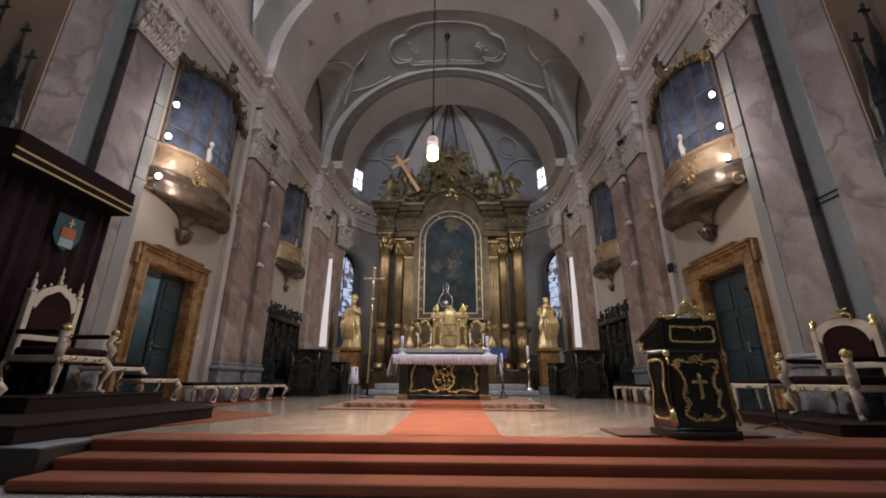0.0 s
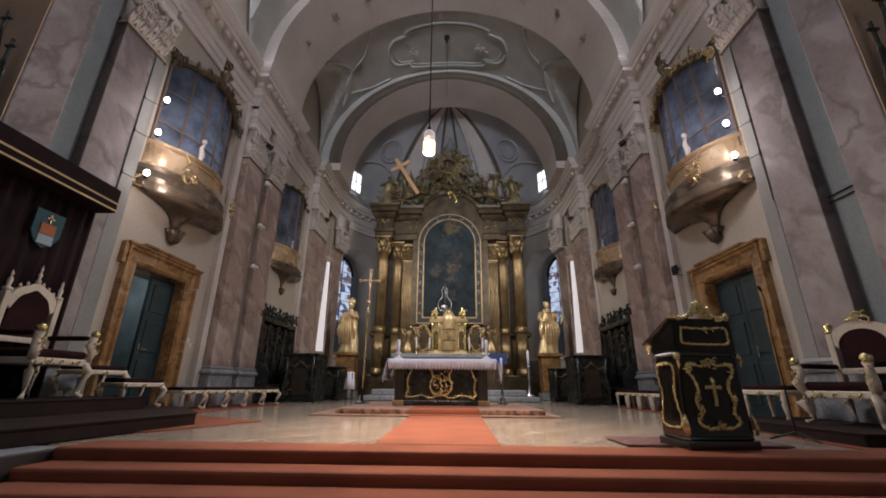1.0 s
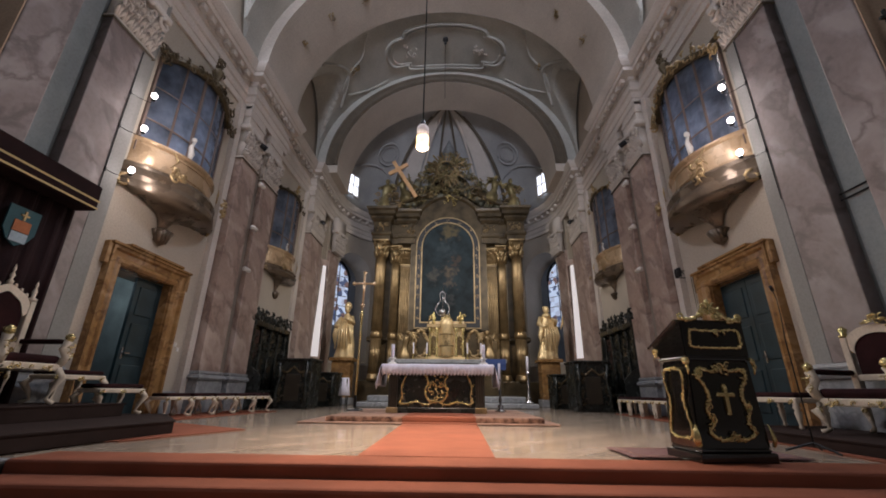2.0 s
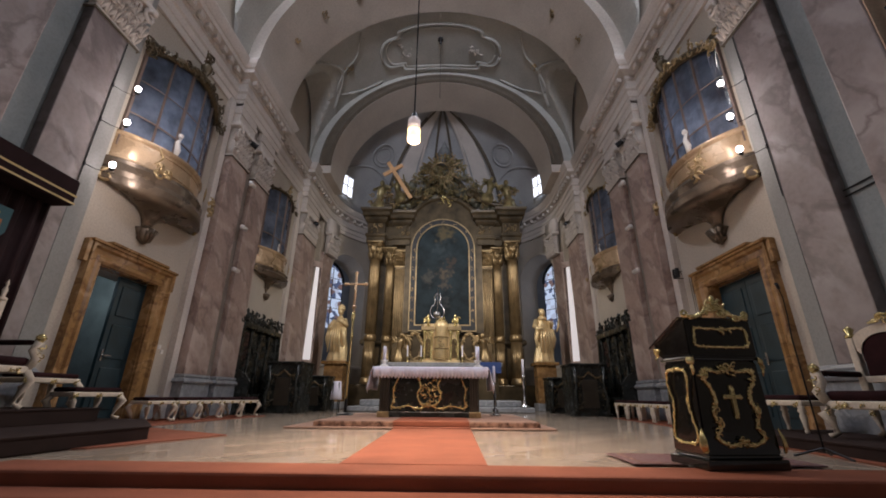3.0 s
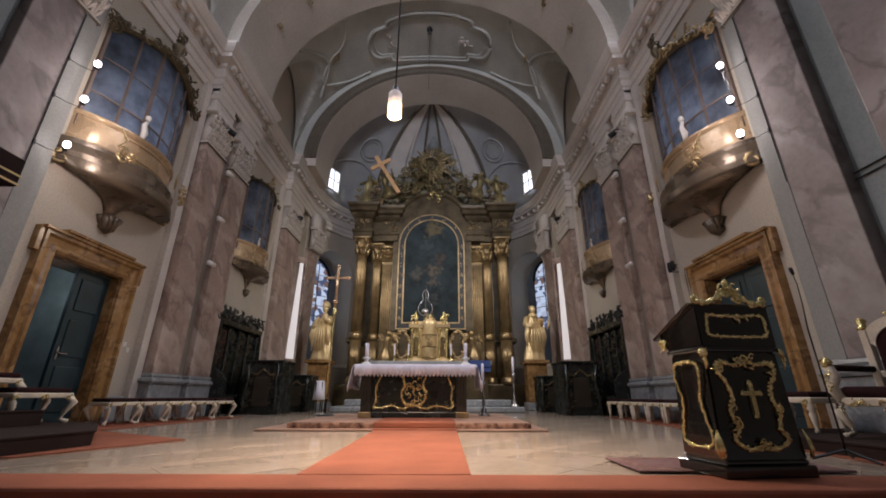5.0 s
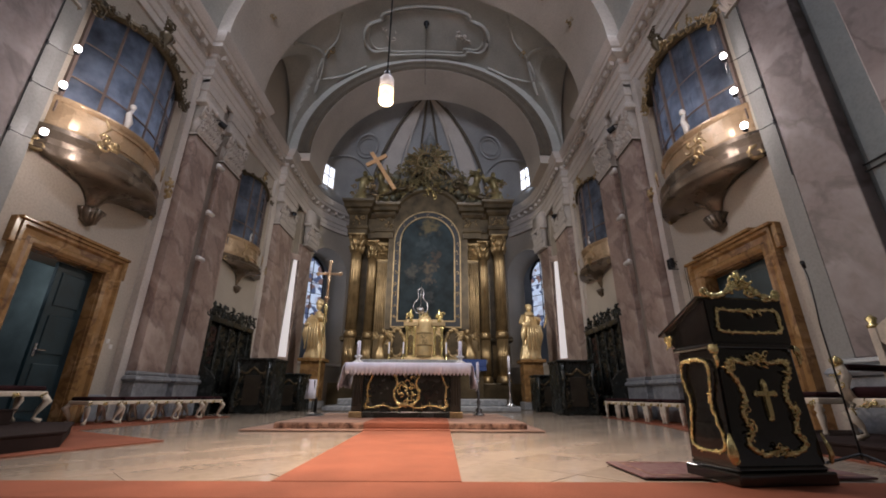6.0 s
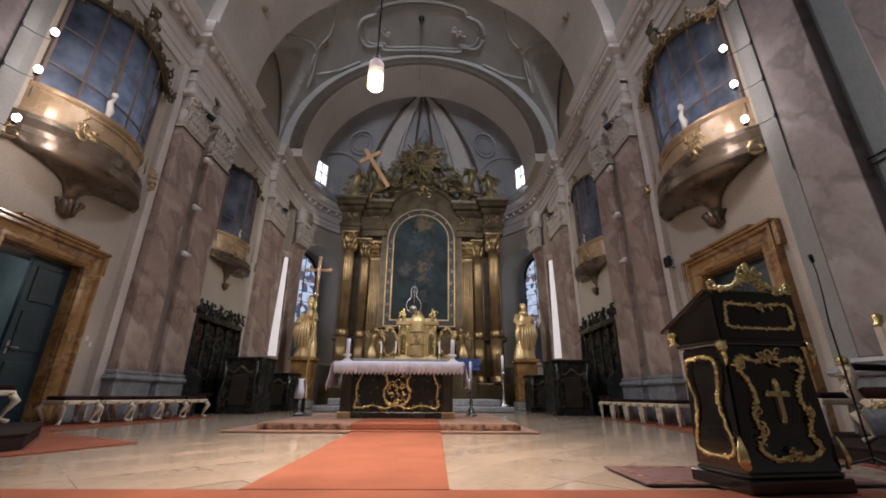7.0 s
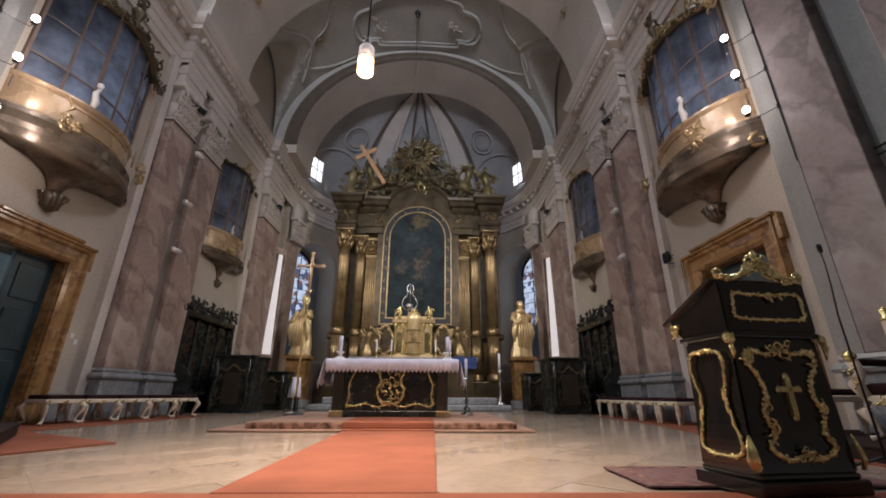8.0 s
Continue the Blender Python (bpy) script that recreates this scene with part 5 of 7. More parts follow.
def oil():
    m = mat("dark_oil_painting", (0.019, 0.030, 0.037), 0.65, 0, 0.5, 1.6, 9, 0.1, spec=0.2)
    n, l = m.node_tree.nodes, m.node_tree.links
    b = n["Principled BSDF"]
    src = b.inputs["Base Color"].links[0].from_socket
    tc = n.new("ShaderNodeTexCoord")
    for (x, z, r), c in (((0.10, 7.75, 0.55), (0.10, 0.085, 0.05)), ((0.05, 5.75, 0.42), (0.10, 0.082, 0.062)), ((0.12, 5.2, 0.30), (0.085, 0.072, 0.06)), ((-0.65, 5.6, 0.40), (0.065, 0.065, 0.06)), ((-0.1, 6.9, 0.5), (0.035, 0.05, 0.06)), ((0.4, 6.3, 0.35), (0.055, 0.045, 0.038)), ((0.1, 4.4, 0.35), (0.04, 0.045, 0.048))):
        mp = n.new("ShaderNodeVectorMath")
        mp.operation = "DISTANCE"
        mp.inputs[1].default_value = (x, 0, z)
        w = n.new("ShaderNodeTexNoise")
        w.inputs["Scale"].default_value = 3.5
        ad = n.new("ShaderNodeMix")
        ad.data_type, ad.blend_type = "RGBA", "LINEAR_LIGHT"
        ad.inputs["Factor"].default_value = 0.6
        l.new(tc.outputs["Object"], w.inputs["Vector"])
        l.new(tc.outputs["Object"], ad.inputs["A"])
        l.new(w.outputs["Color"], ad.inputs["B"])
        l.new(ad.outputs["Result"], mp.inputs[0])
        mr = n.new("ShaderNodeMapRange")
        mr.interpolation_type = "SMOOTHSTEP"
        mr.inputs["From Min"].default_value, mr.inputs["From Max"].default_value = r, r * 0.25
        l.new(mp.outputs["Value"], mr.inputs["Value"])
        mx = n.new("ShaderNodeMix")
        mx.data_type = "RGBA"
        mx.inputs["B"].default_value = (*c, 1)
        l.new(src, mx.inputs["A"])
        l.new(mr.outputs["Result"], mx.inputs["Factor"])
        src = mx.outputs["Result"]
    l.new(src, b.inputs["Base Color"])
    return m


part("canvas", bm, oil(), painting, "dim oil painted canvas")


def frame_ring(hw, w, z0, zs, rise, y0, y1):
    bm = B()
    a = arch_outline(hw, z0, zs, rise)
    c = arch_outline(hw + w, z0 - w, zs, rise + w)
    loft(bm, [[Vector((p[0], y0, p[1])), Vector((q[0], y0, q[1])), Vector((q[0], y1, q[1])), Vector((p[0], y1, p[1]))] for p, q in zip(a + a[:1], c + c[:1])], caps=False)
    return bm


part("inner_frame", frame_ring(1.17, 0.05, 3.5, 6.95, 1.2, -0.08, 0.03), OLDGOLD, painting, "thin gilt inner moulding")
part("frame", frame_ring(1.22, 0.20, 3.45, 6.95, 1.25, -0.06, 0.03), mat("black_frame_wood", (0.022, 0.024, 0.026), 0.4), painting, "black wooden frame")
part("outer_frame", frame_ring(1.42, 0.045, 3.25, 6.95, 1.45, -0.10, 0.03), OLDGOLD, painting, "gilt outer moulding")
for s in (-1, 1):
    for i in range(8):
        bm = B()
        foliage(bm, pose(s * 1.32, -0.06, 3.7 + i * 0.46), 0.04, 0.18, 70 + i, 3, 0.02, 0.06)
        part("frame_stud", bm, OLDGOLD, painting, "gilt stud", True)
for i in range(5):
    t = math.pi * (0.2 + 0.6 * i / 4)
    bm = B()
    foliage(bm, pose(-1.32 * math.cos(t), -0.06, 6.95 + 1.35 * math.sin(t), 0, 90 - math.degrees(t), 0), 0.16, 0.04, 80 + i, 3, 0.02, 0.06)
    part("frame_stud", bm, OLDGOLD, painting, "gilt stud", True)

# ---- high altar table, tabernacle, reliquaries ----
ha = thing("high_altar_table", "dark stone high altar table on low steps before the retable", "altar", "", pose(RX, 1.05, 0.05))
bm = B()
box(bm, -2.1, 2.1, 15.4, 16.7, 0.3, 1.45, 0.02)
part("body", bm, DARKBRONZE, ha)
bm = B()
box(bm, -2.25, 2.25, 15.25, 16.7, 1.45, 1.6, 0.02)
part("mensa", bm, GREYMARBLE, ha, "grey marble slab")
bm = B()
box(bm, 1.4, 2.28, 16.27, 16.95, 1.40, 1.67, 0.01)
box(bm, 1.5, 2.28, 16.27, 16.31, 1.27, 1.45, 0.01)
tagged(link("blue_altar_cloth", bm, mat("blue_cloth", (0.03, 0.06, 0.20), 0.8)), "blue cloth over the end of the high altar", "cloth")
for i, (w, y0, z0, z1) in enumerate(((3.0, 14.5, 0.0, 0.15), (2.7, 15.2, 0.15, 0.35))):
    bm = B()
    box(bm, -w + RX, w + RX, y0, 17.8, z0, z1, 0.03)
    struct("altar_step", bm, GREYMARBLE, "worn grey marble step of the high altar", "step")
tab = thing("tabernacle", "gilt tabernacle with columns and rounded niches", "tabernacle", "", pose(RX - 0.03, 16.8, 1.65) @ Matrix.Diagonal((1.05, 1, 1.22, 1)))
bm = B()
box(bm, -0.70, 0.70, -0.1, 0.3, 0, 0.1, 0.02)
box(bm, -0.66, 0.66, 0.05, 0.3, 0.1, 1.25, 0.02)
part("case", bm, STATUEGOLD, tab)
bm = B()
lathe(bm, [(0.24, 0.1), (0.24, 1.05), (0.27, 1.1), (0.27, 1.2), (0.18, 1.32), (0.05, 1.45)], 40, pose(0, 0.02, 0), 0.04, 14)
part("drum", bm, STATUEGOLD, tab, "rounded gilt door", True)
for z in (0.12, 0.44, 0.80):
    bm = B()
    tube(bm, [(0.255 * math.cos(a), 0.02 + 0.255 * math.sin(a), z) for a in [math.pi + math.pi * i / 16 for i in range(17)]], 0.022, 6)
    part("band", bm, OLDGOLD, tab, "gilt moulded band", True)
for sx in (-1, 1):
    bm = B()
    prism(bm, arch_outline(0.085, 0.16, 0.68, 0.09, 10), pose(sx * 0.49, 0.045, 0), 0.03)
    part("niche_panel", bm, BRONZE, tab, "dark arched niche panel")
bm = B()
foliage(bm, pose(0, -0.24, 0.62), 0.22, 0.26, 141, 16, 0.02, 0.05)
part("door_ornament", bm, OLDGOLD, tab, "carved door ornament", True)
for x in (-0.62, -0.36, 0.36, 0.62):
    bm = B()
    lathe(bm, [(0.06, 0.1), (0.045, 0.2), (0.042, 0.85), (0.07, 0.95), (0.07, 1.02)], 12, pose(x, -0.06, 0))
    part("colonnette", bm, GOLD, tab, "", True)
for x in (-0.49, 0.49):
    bm = B()
    box(bm, x - 0.25, x + 0.25, -0.14, 0.3, 1.02, 1.14, 0.015)
    part("entablature", bm, OLDGOLD, tab)
for i, x in enumerate((-0.5, 0.0, 0.5)):
    bm = B()
    foliage(bm, pose(x, -0.1, 1.28), 0.35, 0.22, 130 + i, 9, 0.06, 0.08)
    part("crest_ornament", bm, GOLD, tab, "gilt leaf ornament", True)
for x in (-0.5, 0.52):
    bm = B()
    lathe(bm, [(0.09, 1.14), (0.04, 1.25), (0.10, 1.36), (0.03, 1.46), (0.05, 1.5), (0.01, 1.56)], 10, pose(x, 0, 0))
    part("vase", bm, GOLD, tab, "small gilt vase", True)
for q in (0, 1):
    bm = B()
    for i in range(5):
        foliage(bm, pose(-0.5 + q, -0.02, 0.3 + 0.08 * (2 * i + q)), 0.16, 0.1, 150 + 2 * i + q, 3, 0.03, 0.05)
    part("side_ornament", bm, GOLD, tab, "gilt leaf ornament", True)
bm = B()
part_pts = smooth_line([(0.0, 0.0), (-0.14, 0.02), (-0.24, 0.2), (-0.2, 0.42), (-0.08, 0.6), (-0.10, 0.85), (0.0, 1.0), (0.10, 0.85), (0.08, 0.6), (0.2, 0.42), (0.24, 0.2), (0.14, 0.02), (0.0, 0.0)], 4)
tube(bm, [(x * 1.15, 0, 1.42 + z) for x, z in part_pts], 0.022, 6)
blob(bm, (0, 0, 1.55), (0.16, 0.12, 0.16), rough=0.3)
tube(bm, [(0, 0, 1.6), (0.02, 0, 2.6)], 0.02, 6)
tagged(link("glass_monstrance_stand", bm, CHROME, None, "", True), "silver openwork stand on the tabernacle", "stand").matrix_world = pose(RX - 0.2, 16.83, 1.98)
for s in (-1, 1):
    rq = thing("reliquary", "dark oval reliquary panel in a gilt carved frame", "reliquary", "reliquaries", pose(RX + s * 1.06, 16.85, 1.65))
    bm = B()
    outl = [(0.24 * math.cos(a) * (1 + 0.15 * math.cos(4 * a)), 0.62 + 0.5 * math.sin(a)) for a in [2 * math.pi * i / 24 for i in range(24)]]
    prism(bm, outl, Matrix(), 0.06)
    part("panel", bm, DARKBRONZE, rq)
    bm = B()
    garland(bm, [(x * 1.15, z * 1.02) for x, z in outl + outl[:1]], pose(0, -0.03, 0), 0.05, 7 + s, 1.3)
    part("frame", bm, OLDGOLD, rq, "gilt carved frame", True)
    bm = B()
    box(bm, -0.28, 0.28, -0.1, 0.1, 0, 0.12, 0.02)
    part("foot", bm, OLDGOLD, rq)
    figure("gilt_angel_statue", "kneeling gilt winged angel statue beside the tabernacle", pose(RX + s * 1.7, 16.8, 1.65, 0, 0, s * 25), 0.80, OLDGOLD, -s * 0.2, 25 + s, True)
    for x in (1.30, 0.78):
        cs = thing("altar_candle", "slim white candle in a brass holder on the high altar", "candle", "high altar candles", pose(RX + s * x, 16.55, 1.65))
        bm = B()
        lathe(bm, [(0.07, 0), (0.03, 0.05), (0.03, 0.2), (0.05, 0.22)], 10)
        part("holder", bm, GOLD, cs, "", True)
        bm = B()
        lathe(bm, [(0.025, 0.22), (0.025, 0.62), (0.005, 0.64)], 10)
        part("candle", bm, LINEN, cs)

# ---- the people's altar ----
bm = B()
box(bm, -1.72, 1.84, 7.72, 10.7, 0.014, 0.098, 0.02)
dais = struct("altar_dais", bm, STEPRUG, "low altar dais covered with patterned brown carpet", "step")
bm = B()
box(bm, -1.705, 1.825, 7.74, 10.68, 0.094, 0.104, 0.004)
part("dais_top", bm, STEPTOP, dais, "carpet top, paler than the front")
bm = B()
box(bm, -2.12, 2.05, 7.56, 10.8, 0.0, 0.022, 0.008)
struct("dais_slab", bm, STEPTOP, "low pale slab under the altar dais", "step")
bm = B()
box(bm, -0.44, 0.75, 7.54, 7.8, 0.0, 0.028, 0.008)
box(bm, -0.46, 0.74, 7.70, 8.9, 0.024, 0.112, 0.02)
struct("dais_runner", bm, CARPET, "red runner climbing the altar dais", "carpet")
altar = thing("altar", "dark wooden altar with gilt carved front", "altar", "", pose(0.04, 8.9, 0.104))
bm = B()
box(bm, -0.90, 0.90, 0.04, 0.85, 0.0, 0.84, 0.01)
box(bm, -0.95, 0.95, 0.0, 0.9, 0.0, 0.10, 0.015)
box(bm, -0.94, 0.94, 0.0, 0.9, 0.80, 0.86, 0.01)
part("body", bm, DARKWOOD, altar, "dark brown wooden body")
for s in (-1, 1):
    bm = B()
    box(bm, s * 0.76, s * 0.93, -0.02, 0.1, 0.10, 0.82, 0.01)
    for i in range(3):
        tube(bm, [(s * (0.80 + i * 0.045), -0.02, 0.2), (s * (0.80 + i * 0.045), -0.02, 0.74)], 0.012, 6)
    pl = part("corner_pilaster", bm, BROWNWOOD, altar)
    bm = B()
    box(bm, s * 0.74, s * 0.96, -0.04, 0.1, 0.0, 0.10, 0.012)
    part("pilaster_foot", bm, OLDGOLD, pl, "gilt foot")
bm = B()
ln = smooth_line([(-0.66, 0.78), (-0.60, 0.7), (-0.68, 0.5), (-0.66, 0.3), (-0.70, 0.2), (-0.62, 0.16), (-0.4, 0.2), (-0.2, 0.15), (0, 0.2), (0.2, 0.15), (0.4, 0.2), (0.62, 0.16), (0.70, 0.2), (0.66, 0.3), (0.68, 0.5), (0.60, 0.7), (0.66, 0.78)], 3)
garland(bm, ln, pose(0, 0.04, 0), 0.014, 3, 1.8)
for i in range(0, len(ln) - 1, 2):
    foliage(bm, pose(ln[i][0], 0.035, ln[i][1]), 0.05, 0.05, 500 + i, 3, 0.015, 0.028)
part("gilt_border", bm, GOLD, altar, "gilt leaf border", True)
bm = B()
ov = smooth_line([(0, 0.74), (-0.2, 0.72), (-0.16, 0.55), (-0.22, 0.4), (-0.16, 0.25), (0, 0.2), (0.16, 0.25), (0.22, 0.4), (0.16, 0.55), (0.2, 0.72), (0, 0.74)], 3)
garland(bm, ov, pose(0, 0.04, 0), 0.020, 5, 1.8)
foliage(bm, pose(0, 0.03, 0.46), 0.24, 0.44, 77, 40, 0.03, 0.045)
part("gilt_emblem", bm, GOLD, altar, "gilt carved centre emblem", True)
# white cloth with scalloped hem
bm = B()
hem = []
n = 132
for i in range(n + 1):
    x = -1.09 + 2.18 * i / n
    wob = 0.012 * math.sin(i * 0.35) + 0.006 * math.sin(i * 1.1)
    drop = 0.17 + 0.05 * abs(math.sin(math.pi * i / 4))
    hem.append((x, wob, drop))
rings = []
for x, wob, drop in hem:
    rings.append([Vector((x, 0.96, 0.875)), Vector((x, -0.03, 0.885)), Vector((x, -0.065, 0.865)), Vector((x, -0.075 + wob * 0.5, 0.80)), Vector((x, -0.07 + wob, 0.885 - drop))])
loft(bm, rings, closed=False)
for s in (-1, 1):
    rings = []
    for j in range(15):
        y = -0.07 + 1.02 * j / 14
        sw = 0.03 * math.sin(j * 1.9)
        dr = 0.42 - 0.04 * (j % 2) + (0.05 if j == 0 else 0)
        rings.append([Vector((s * 1.09, y, 0.88)), Vector((s * 1.13, y, 0.80)), Vector((s * (1.15 + sw), y, 0.62)), Vector((s * (1.17 + sw * 1.3), y - 0.02, 0.88 - dr))])
    loft(bm, rings, closed=False)
bmesh.ops.remove_doubles(bm, verts=bm.verts, dist=0.003)
bmesh.ops.solidify(bm, geom=bm.faces[:], thickness=0.006)
cloth = tagged(link("altar_cloth", bm, LINEN, None, "", True), "white linen altar cloth with a scalloped lace hem", "cloth")
cloth.matrix_world = pose(0.06, 8.9, 0.118)
for s in (-1, 1):
    cs = thing("altar_candlestick", "thick white candle on a white candlestick on the altar", "candlestick", "altar candlesticks", pose(0.05 + s * 0.93, 9.15, 1.003))
    bm = B()
    lathe(bm, [(0.10, 0), (0.09, 0.03), (0.04, 0.06), (0.035, 0.1), (0.075, 0.12), (0.07, 0.14), (0.03, 0.145)], 14)
    part("holder", bm, WHITE, cs, "", True)
    bm = B()
    lathe(bm, [(0.034, 0.14), (0.034, 0.40), (0.006, 0.41)], 14)
    part("candle", bm, LINEN, cs, "", True)

# processional cross left of the altar, floor candlesticks, white stand
pc = thing("processional_cross", "gilt processional cross on a tall pole in a floor stand", "cross", "", pose(-1.69, 9.6, 0.104))
bm = B()
lathe(bm, [(0.18, 0), (0.16, 0.03), (0.03, 0.06), (0.025, 0.3)], 16)
part("stand", bm, IRON, pc)
bm = B()
lathe(bm, [(0.018, 0.2), (0.018, 1.5), (0.035, 1.55), (0.02, 1.65), (0.03, 1.9), (0.045, 1.98), (0.02, 2.1)], 12)
part("pole", bm, GOLD, pc, "", True)
bm = B()
box(bm, -0.026, 0.026, -0.015, 0.015, 2.08, 2.95, 0.008)
box(bm, -0.22, 0.22, -0.015, 0.015, 2.69, 2.74, 0.008)
blob(bm, (0, -0.01, 2.71), (0.05, 0.03, 0.06), sub=1)
tube(bm, [(0, -0.025, 2.68), (0.008, -0.035, 2.5), (0, -0.025, 2.32)], [0.03, 0.026, 0.012], 6)
blob(bm, (0, -0.01, 2.2), (0.06, 0.04, 0.05), sub=1)
for x, z in ((-0.23, 2.715), (0.23, 2.715), (0, 2.97)):
    blob(bm, (x, 0, z), (0.05, 0.02, 0.05), sub=1)
part("cross", bm, mat("pale_gilding", (0.72, 0.52, 0.32), 0.35, 0.7), pc, "pale gilt cross", True)


def floor_candlestick(x, y, z, k, label):
    t = thing("floor_candlestick", label, "candlestick", "floor candlesticks", pose(x, y, z))
    bm = B()
    lathe(bm, [(0.15 * k, 0), (0.15 * k, 0.03 * k), (0.06 * k, 0.08 * k), (0.09 * k, 0.14 * k), (0.03 * k, 0.2 * k), (0.05 * k, 0.32 * k), (0.025 * k, 0.4 * k), (0.05 * k, 0.55 * k), (0.025 * k, 0.62 * k), (0.045 * k, 0.78 * k), (0.06 * k, 0.86 * k), (0.02 * k, 0.87 * k)], 14)
    part("stem", bm, CHROME, t, "turned silver stem", True)
    bm = B()
    lathe(bm, [(0.035 * k, 0.86 * k), (0.035 * k, 1.3 * k), (0.006, 1.32 * k)], 12)
    part("candle", bm, LINEN, t, "", True)


floor_candlestick(2.83, 14.85, 0.15, 1.15, "tall white candle on a turned silver floor candlestick")
floor_candlestick(1.36, 9.85, 0.104, 0.75, "small white candle on a silver candlestick beside the altar")
bm = B()
rings = []
for j, (r, z) in enumerate(((0.16, 0.35), (0.14, 0.6), (0.12, 0.86), (0.11, 0.88), (0.0, 0.89))):
    rings.append([Vector((r * (1 + 0.14 * math.cos(7 * a) * (1 - j / 4)) * math.cos(a), r * math.sin(a), z)) for a in [2 * math.pi * i / 42 for i in range(42)]])
loft(bm, rings)
ws = thing("credence_stand", "small stand draped in white linen", "stand", "", pose(-3.1, 14.0, 0))
part("drape", bm, LINEN, ws, "white linen drape", True)
bm = B()
for x, y in ((-0.09, -0.09), (0.09, -0.09), (0.09, 0.09), (-0.09, 0.09)):
    box(bm, x - 0.015, x + 0.015, y - 0.015, y + 0.015, 0, 0.85)
part("leg_frame", bm, DARKWOOD, ws)

# ---- gilt statues beside the retable ----
def saint(s):
    ped = thing("statue_pedestal", "ochre marble pedestal with a moulded top under a gilt statue", "pedestal", "statue pedestals", pose(s * 4.0, 16.85, 0))
    bm = B()
    box(bm, -0.36, 0.36, -0.32, 0.32, 0.25, 1.58, 0.015)
    part("die", bm, OCHRE, ped)
    bm = B()
    box(bm, -0.42, 0.42, -0.38, 0.38, 0, 0.25, 0.02)
    part("foot", bm, GREYMARBLE, ped)
    bm = B()
    box(bm, -0.46, 0.46, -0.42, 0.42, 1.58, 1.70, 0.025)
    part("cap", bm, OCHRE, ped, "moulded ochre cap")
    bm = B()
    m = pose(s * 4.0, 16.85, 1.70, 0, 0, s * 18)
    H = 2.1
    rings = []
    N = 40
    for j in range(26):
        f = j / 25
        w = 0.40 - 0.26 * f if f < 0.5 else (0.27 if f < 0.74 else 0.27 - 0.18 * ((f - 0.74) / 0.26) ** 1.3)
        sway = 0.05 * math.sin(f * 3.1)
        ring = []
        for i in range(N):
            a = 2 * math.pi * i / N
            fold = 1 + (0.13 * math.cos(9 * a + 2.2 * math.sin(f * 5)) + 0.06 * math.cos(17 * a - f * 6)) * (1 - f) ** 0.5
            ring.append(m @ Vector((sway + w * fold * math.cos(a), 0.66 * w * fold * math.sin(a), f * H * 0.84)))
        rings.append(ring)
    loft(bm, rings)
    hz = H * 0.915
    blob(bm, (0.03, -0.05, hz), (0.115, 0.13, 0.155), m)
    if s < 0:
        lathe(bm, [(0.13, 0), (0.16, 0.06), (0.13, 0.2), (0.02, 0.28)], 12, m @ pose(0.03, -0.02, hz + 0.04))
    else:
        blob(bm, (0.03, -0.01, hz + 0.08), (0.13, 0.13, 0.10), m, 0.3)
        lathe(bm, [(0.13, -0.02), (0.20, -0.14), (0.12, -0.2)], 14, m @ pose(0.03, -0.02, hz - 0.12))
    for sx, up in ((-1, 0.0), (1, 0.12)):
        tube(bm, [(sx * 0.22, 0, H * 0.76), (sx * 0.36, -0.10, H * 0.64), (sx * 0.30, -0.26, H * (0.58 + up)), (sx * 0.12, -0.34, H * (0.60 + up))], [0.10, 0.10, 0.085, 0.05], 10, m)
        tube(bm, [(sx * 0.30, -0.20, H * 0.6), (sx * 0.38, -0.20, H * 0.42), (sx * 0.36, -0.16, H * 0.24)], [0.085, 0.09, 0.02], 8, m)
    for q in range(5):
        x = -0.22 + q * 0.11
        tube(bm, [(x * 0.7, -0.24, H * 0.68), (x, -0.30, H * 0.45), (x * 1.15, -0.29, H * 0.16)], [0.02, 0.045, 0.03], 6, m)
    if s > 0:
        tube(bm, [(0.46, -0.30, H * 0.55), (0.56, -0.3, H * 0.66), (0.62, -0.28, H * 0.80)], [0.02, 0.05, 0.02], 6, m)
    return tagged(link("saint_statue", bm, STATUEGOLD, None, "", True), "life-size gilt statue in folded robes on a pedestal", "statue", "gilt statues")


for s in (-1, 1):
    saint(s)

# ---- lectern ----
lect = thing("lectern", "black lacquered lectern with rich gilt rococo carving", "lectern", "", pose(2.525, 4.08, 0.008, 0, 0, 7) @ Matrix.Diagonal((0.92, 0.84, 0.925, 1)))
HW = 0.335


def tapered(bm, w0, w1, d0, d1, z0, z1, yb=0.0, bevel=0.012):
    """A box that tapers upwards; its front face lies near y = yb, its depth runs back."""
    a = [Vector((-w0, yb, z0)), Vector((w0, yb, z0)), Vector((w0, yb + d0, z0)), Vector((-w0, yb + d0, z0))]
    c = [Vector((-w1, yb, z1)), Vector((w1, yb, z1)), Vector((w1, yb + d1, z1)), Vector((-w1, yb + d1, z1))]
    loft(bm, [a, c])
    bmesh.ops.bevel(bm, geom=bm.edges[:], offset=bevel, segments=2, affect="EDGES")


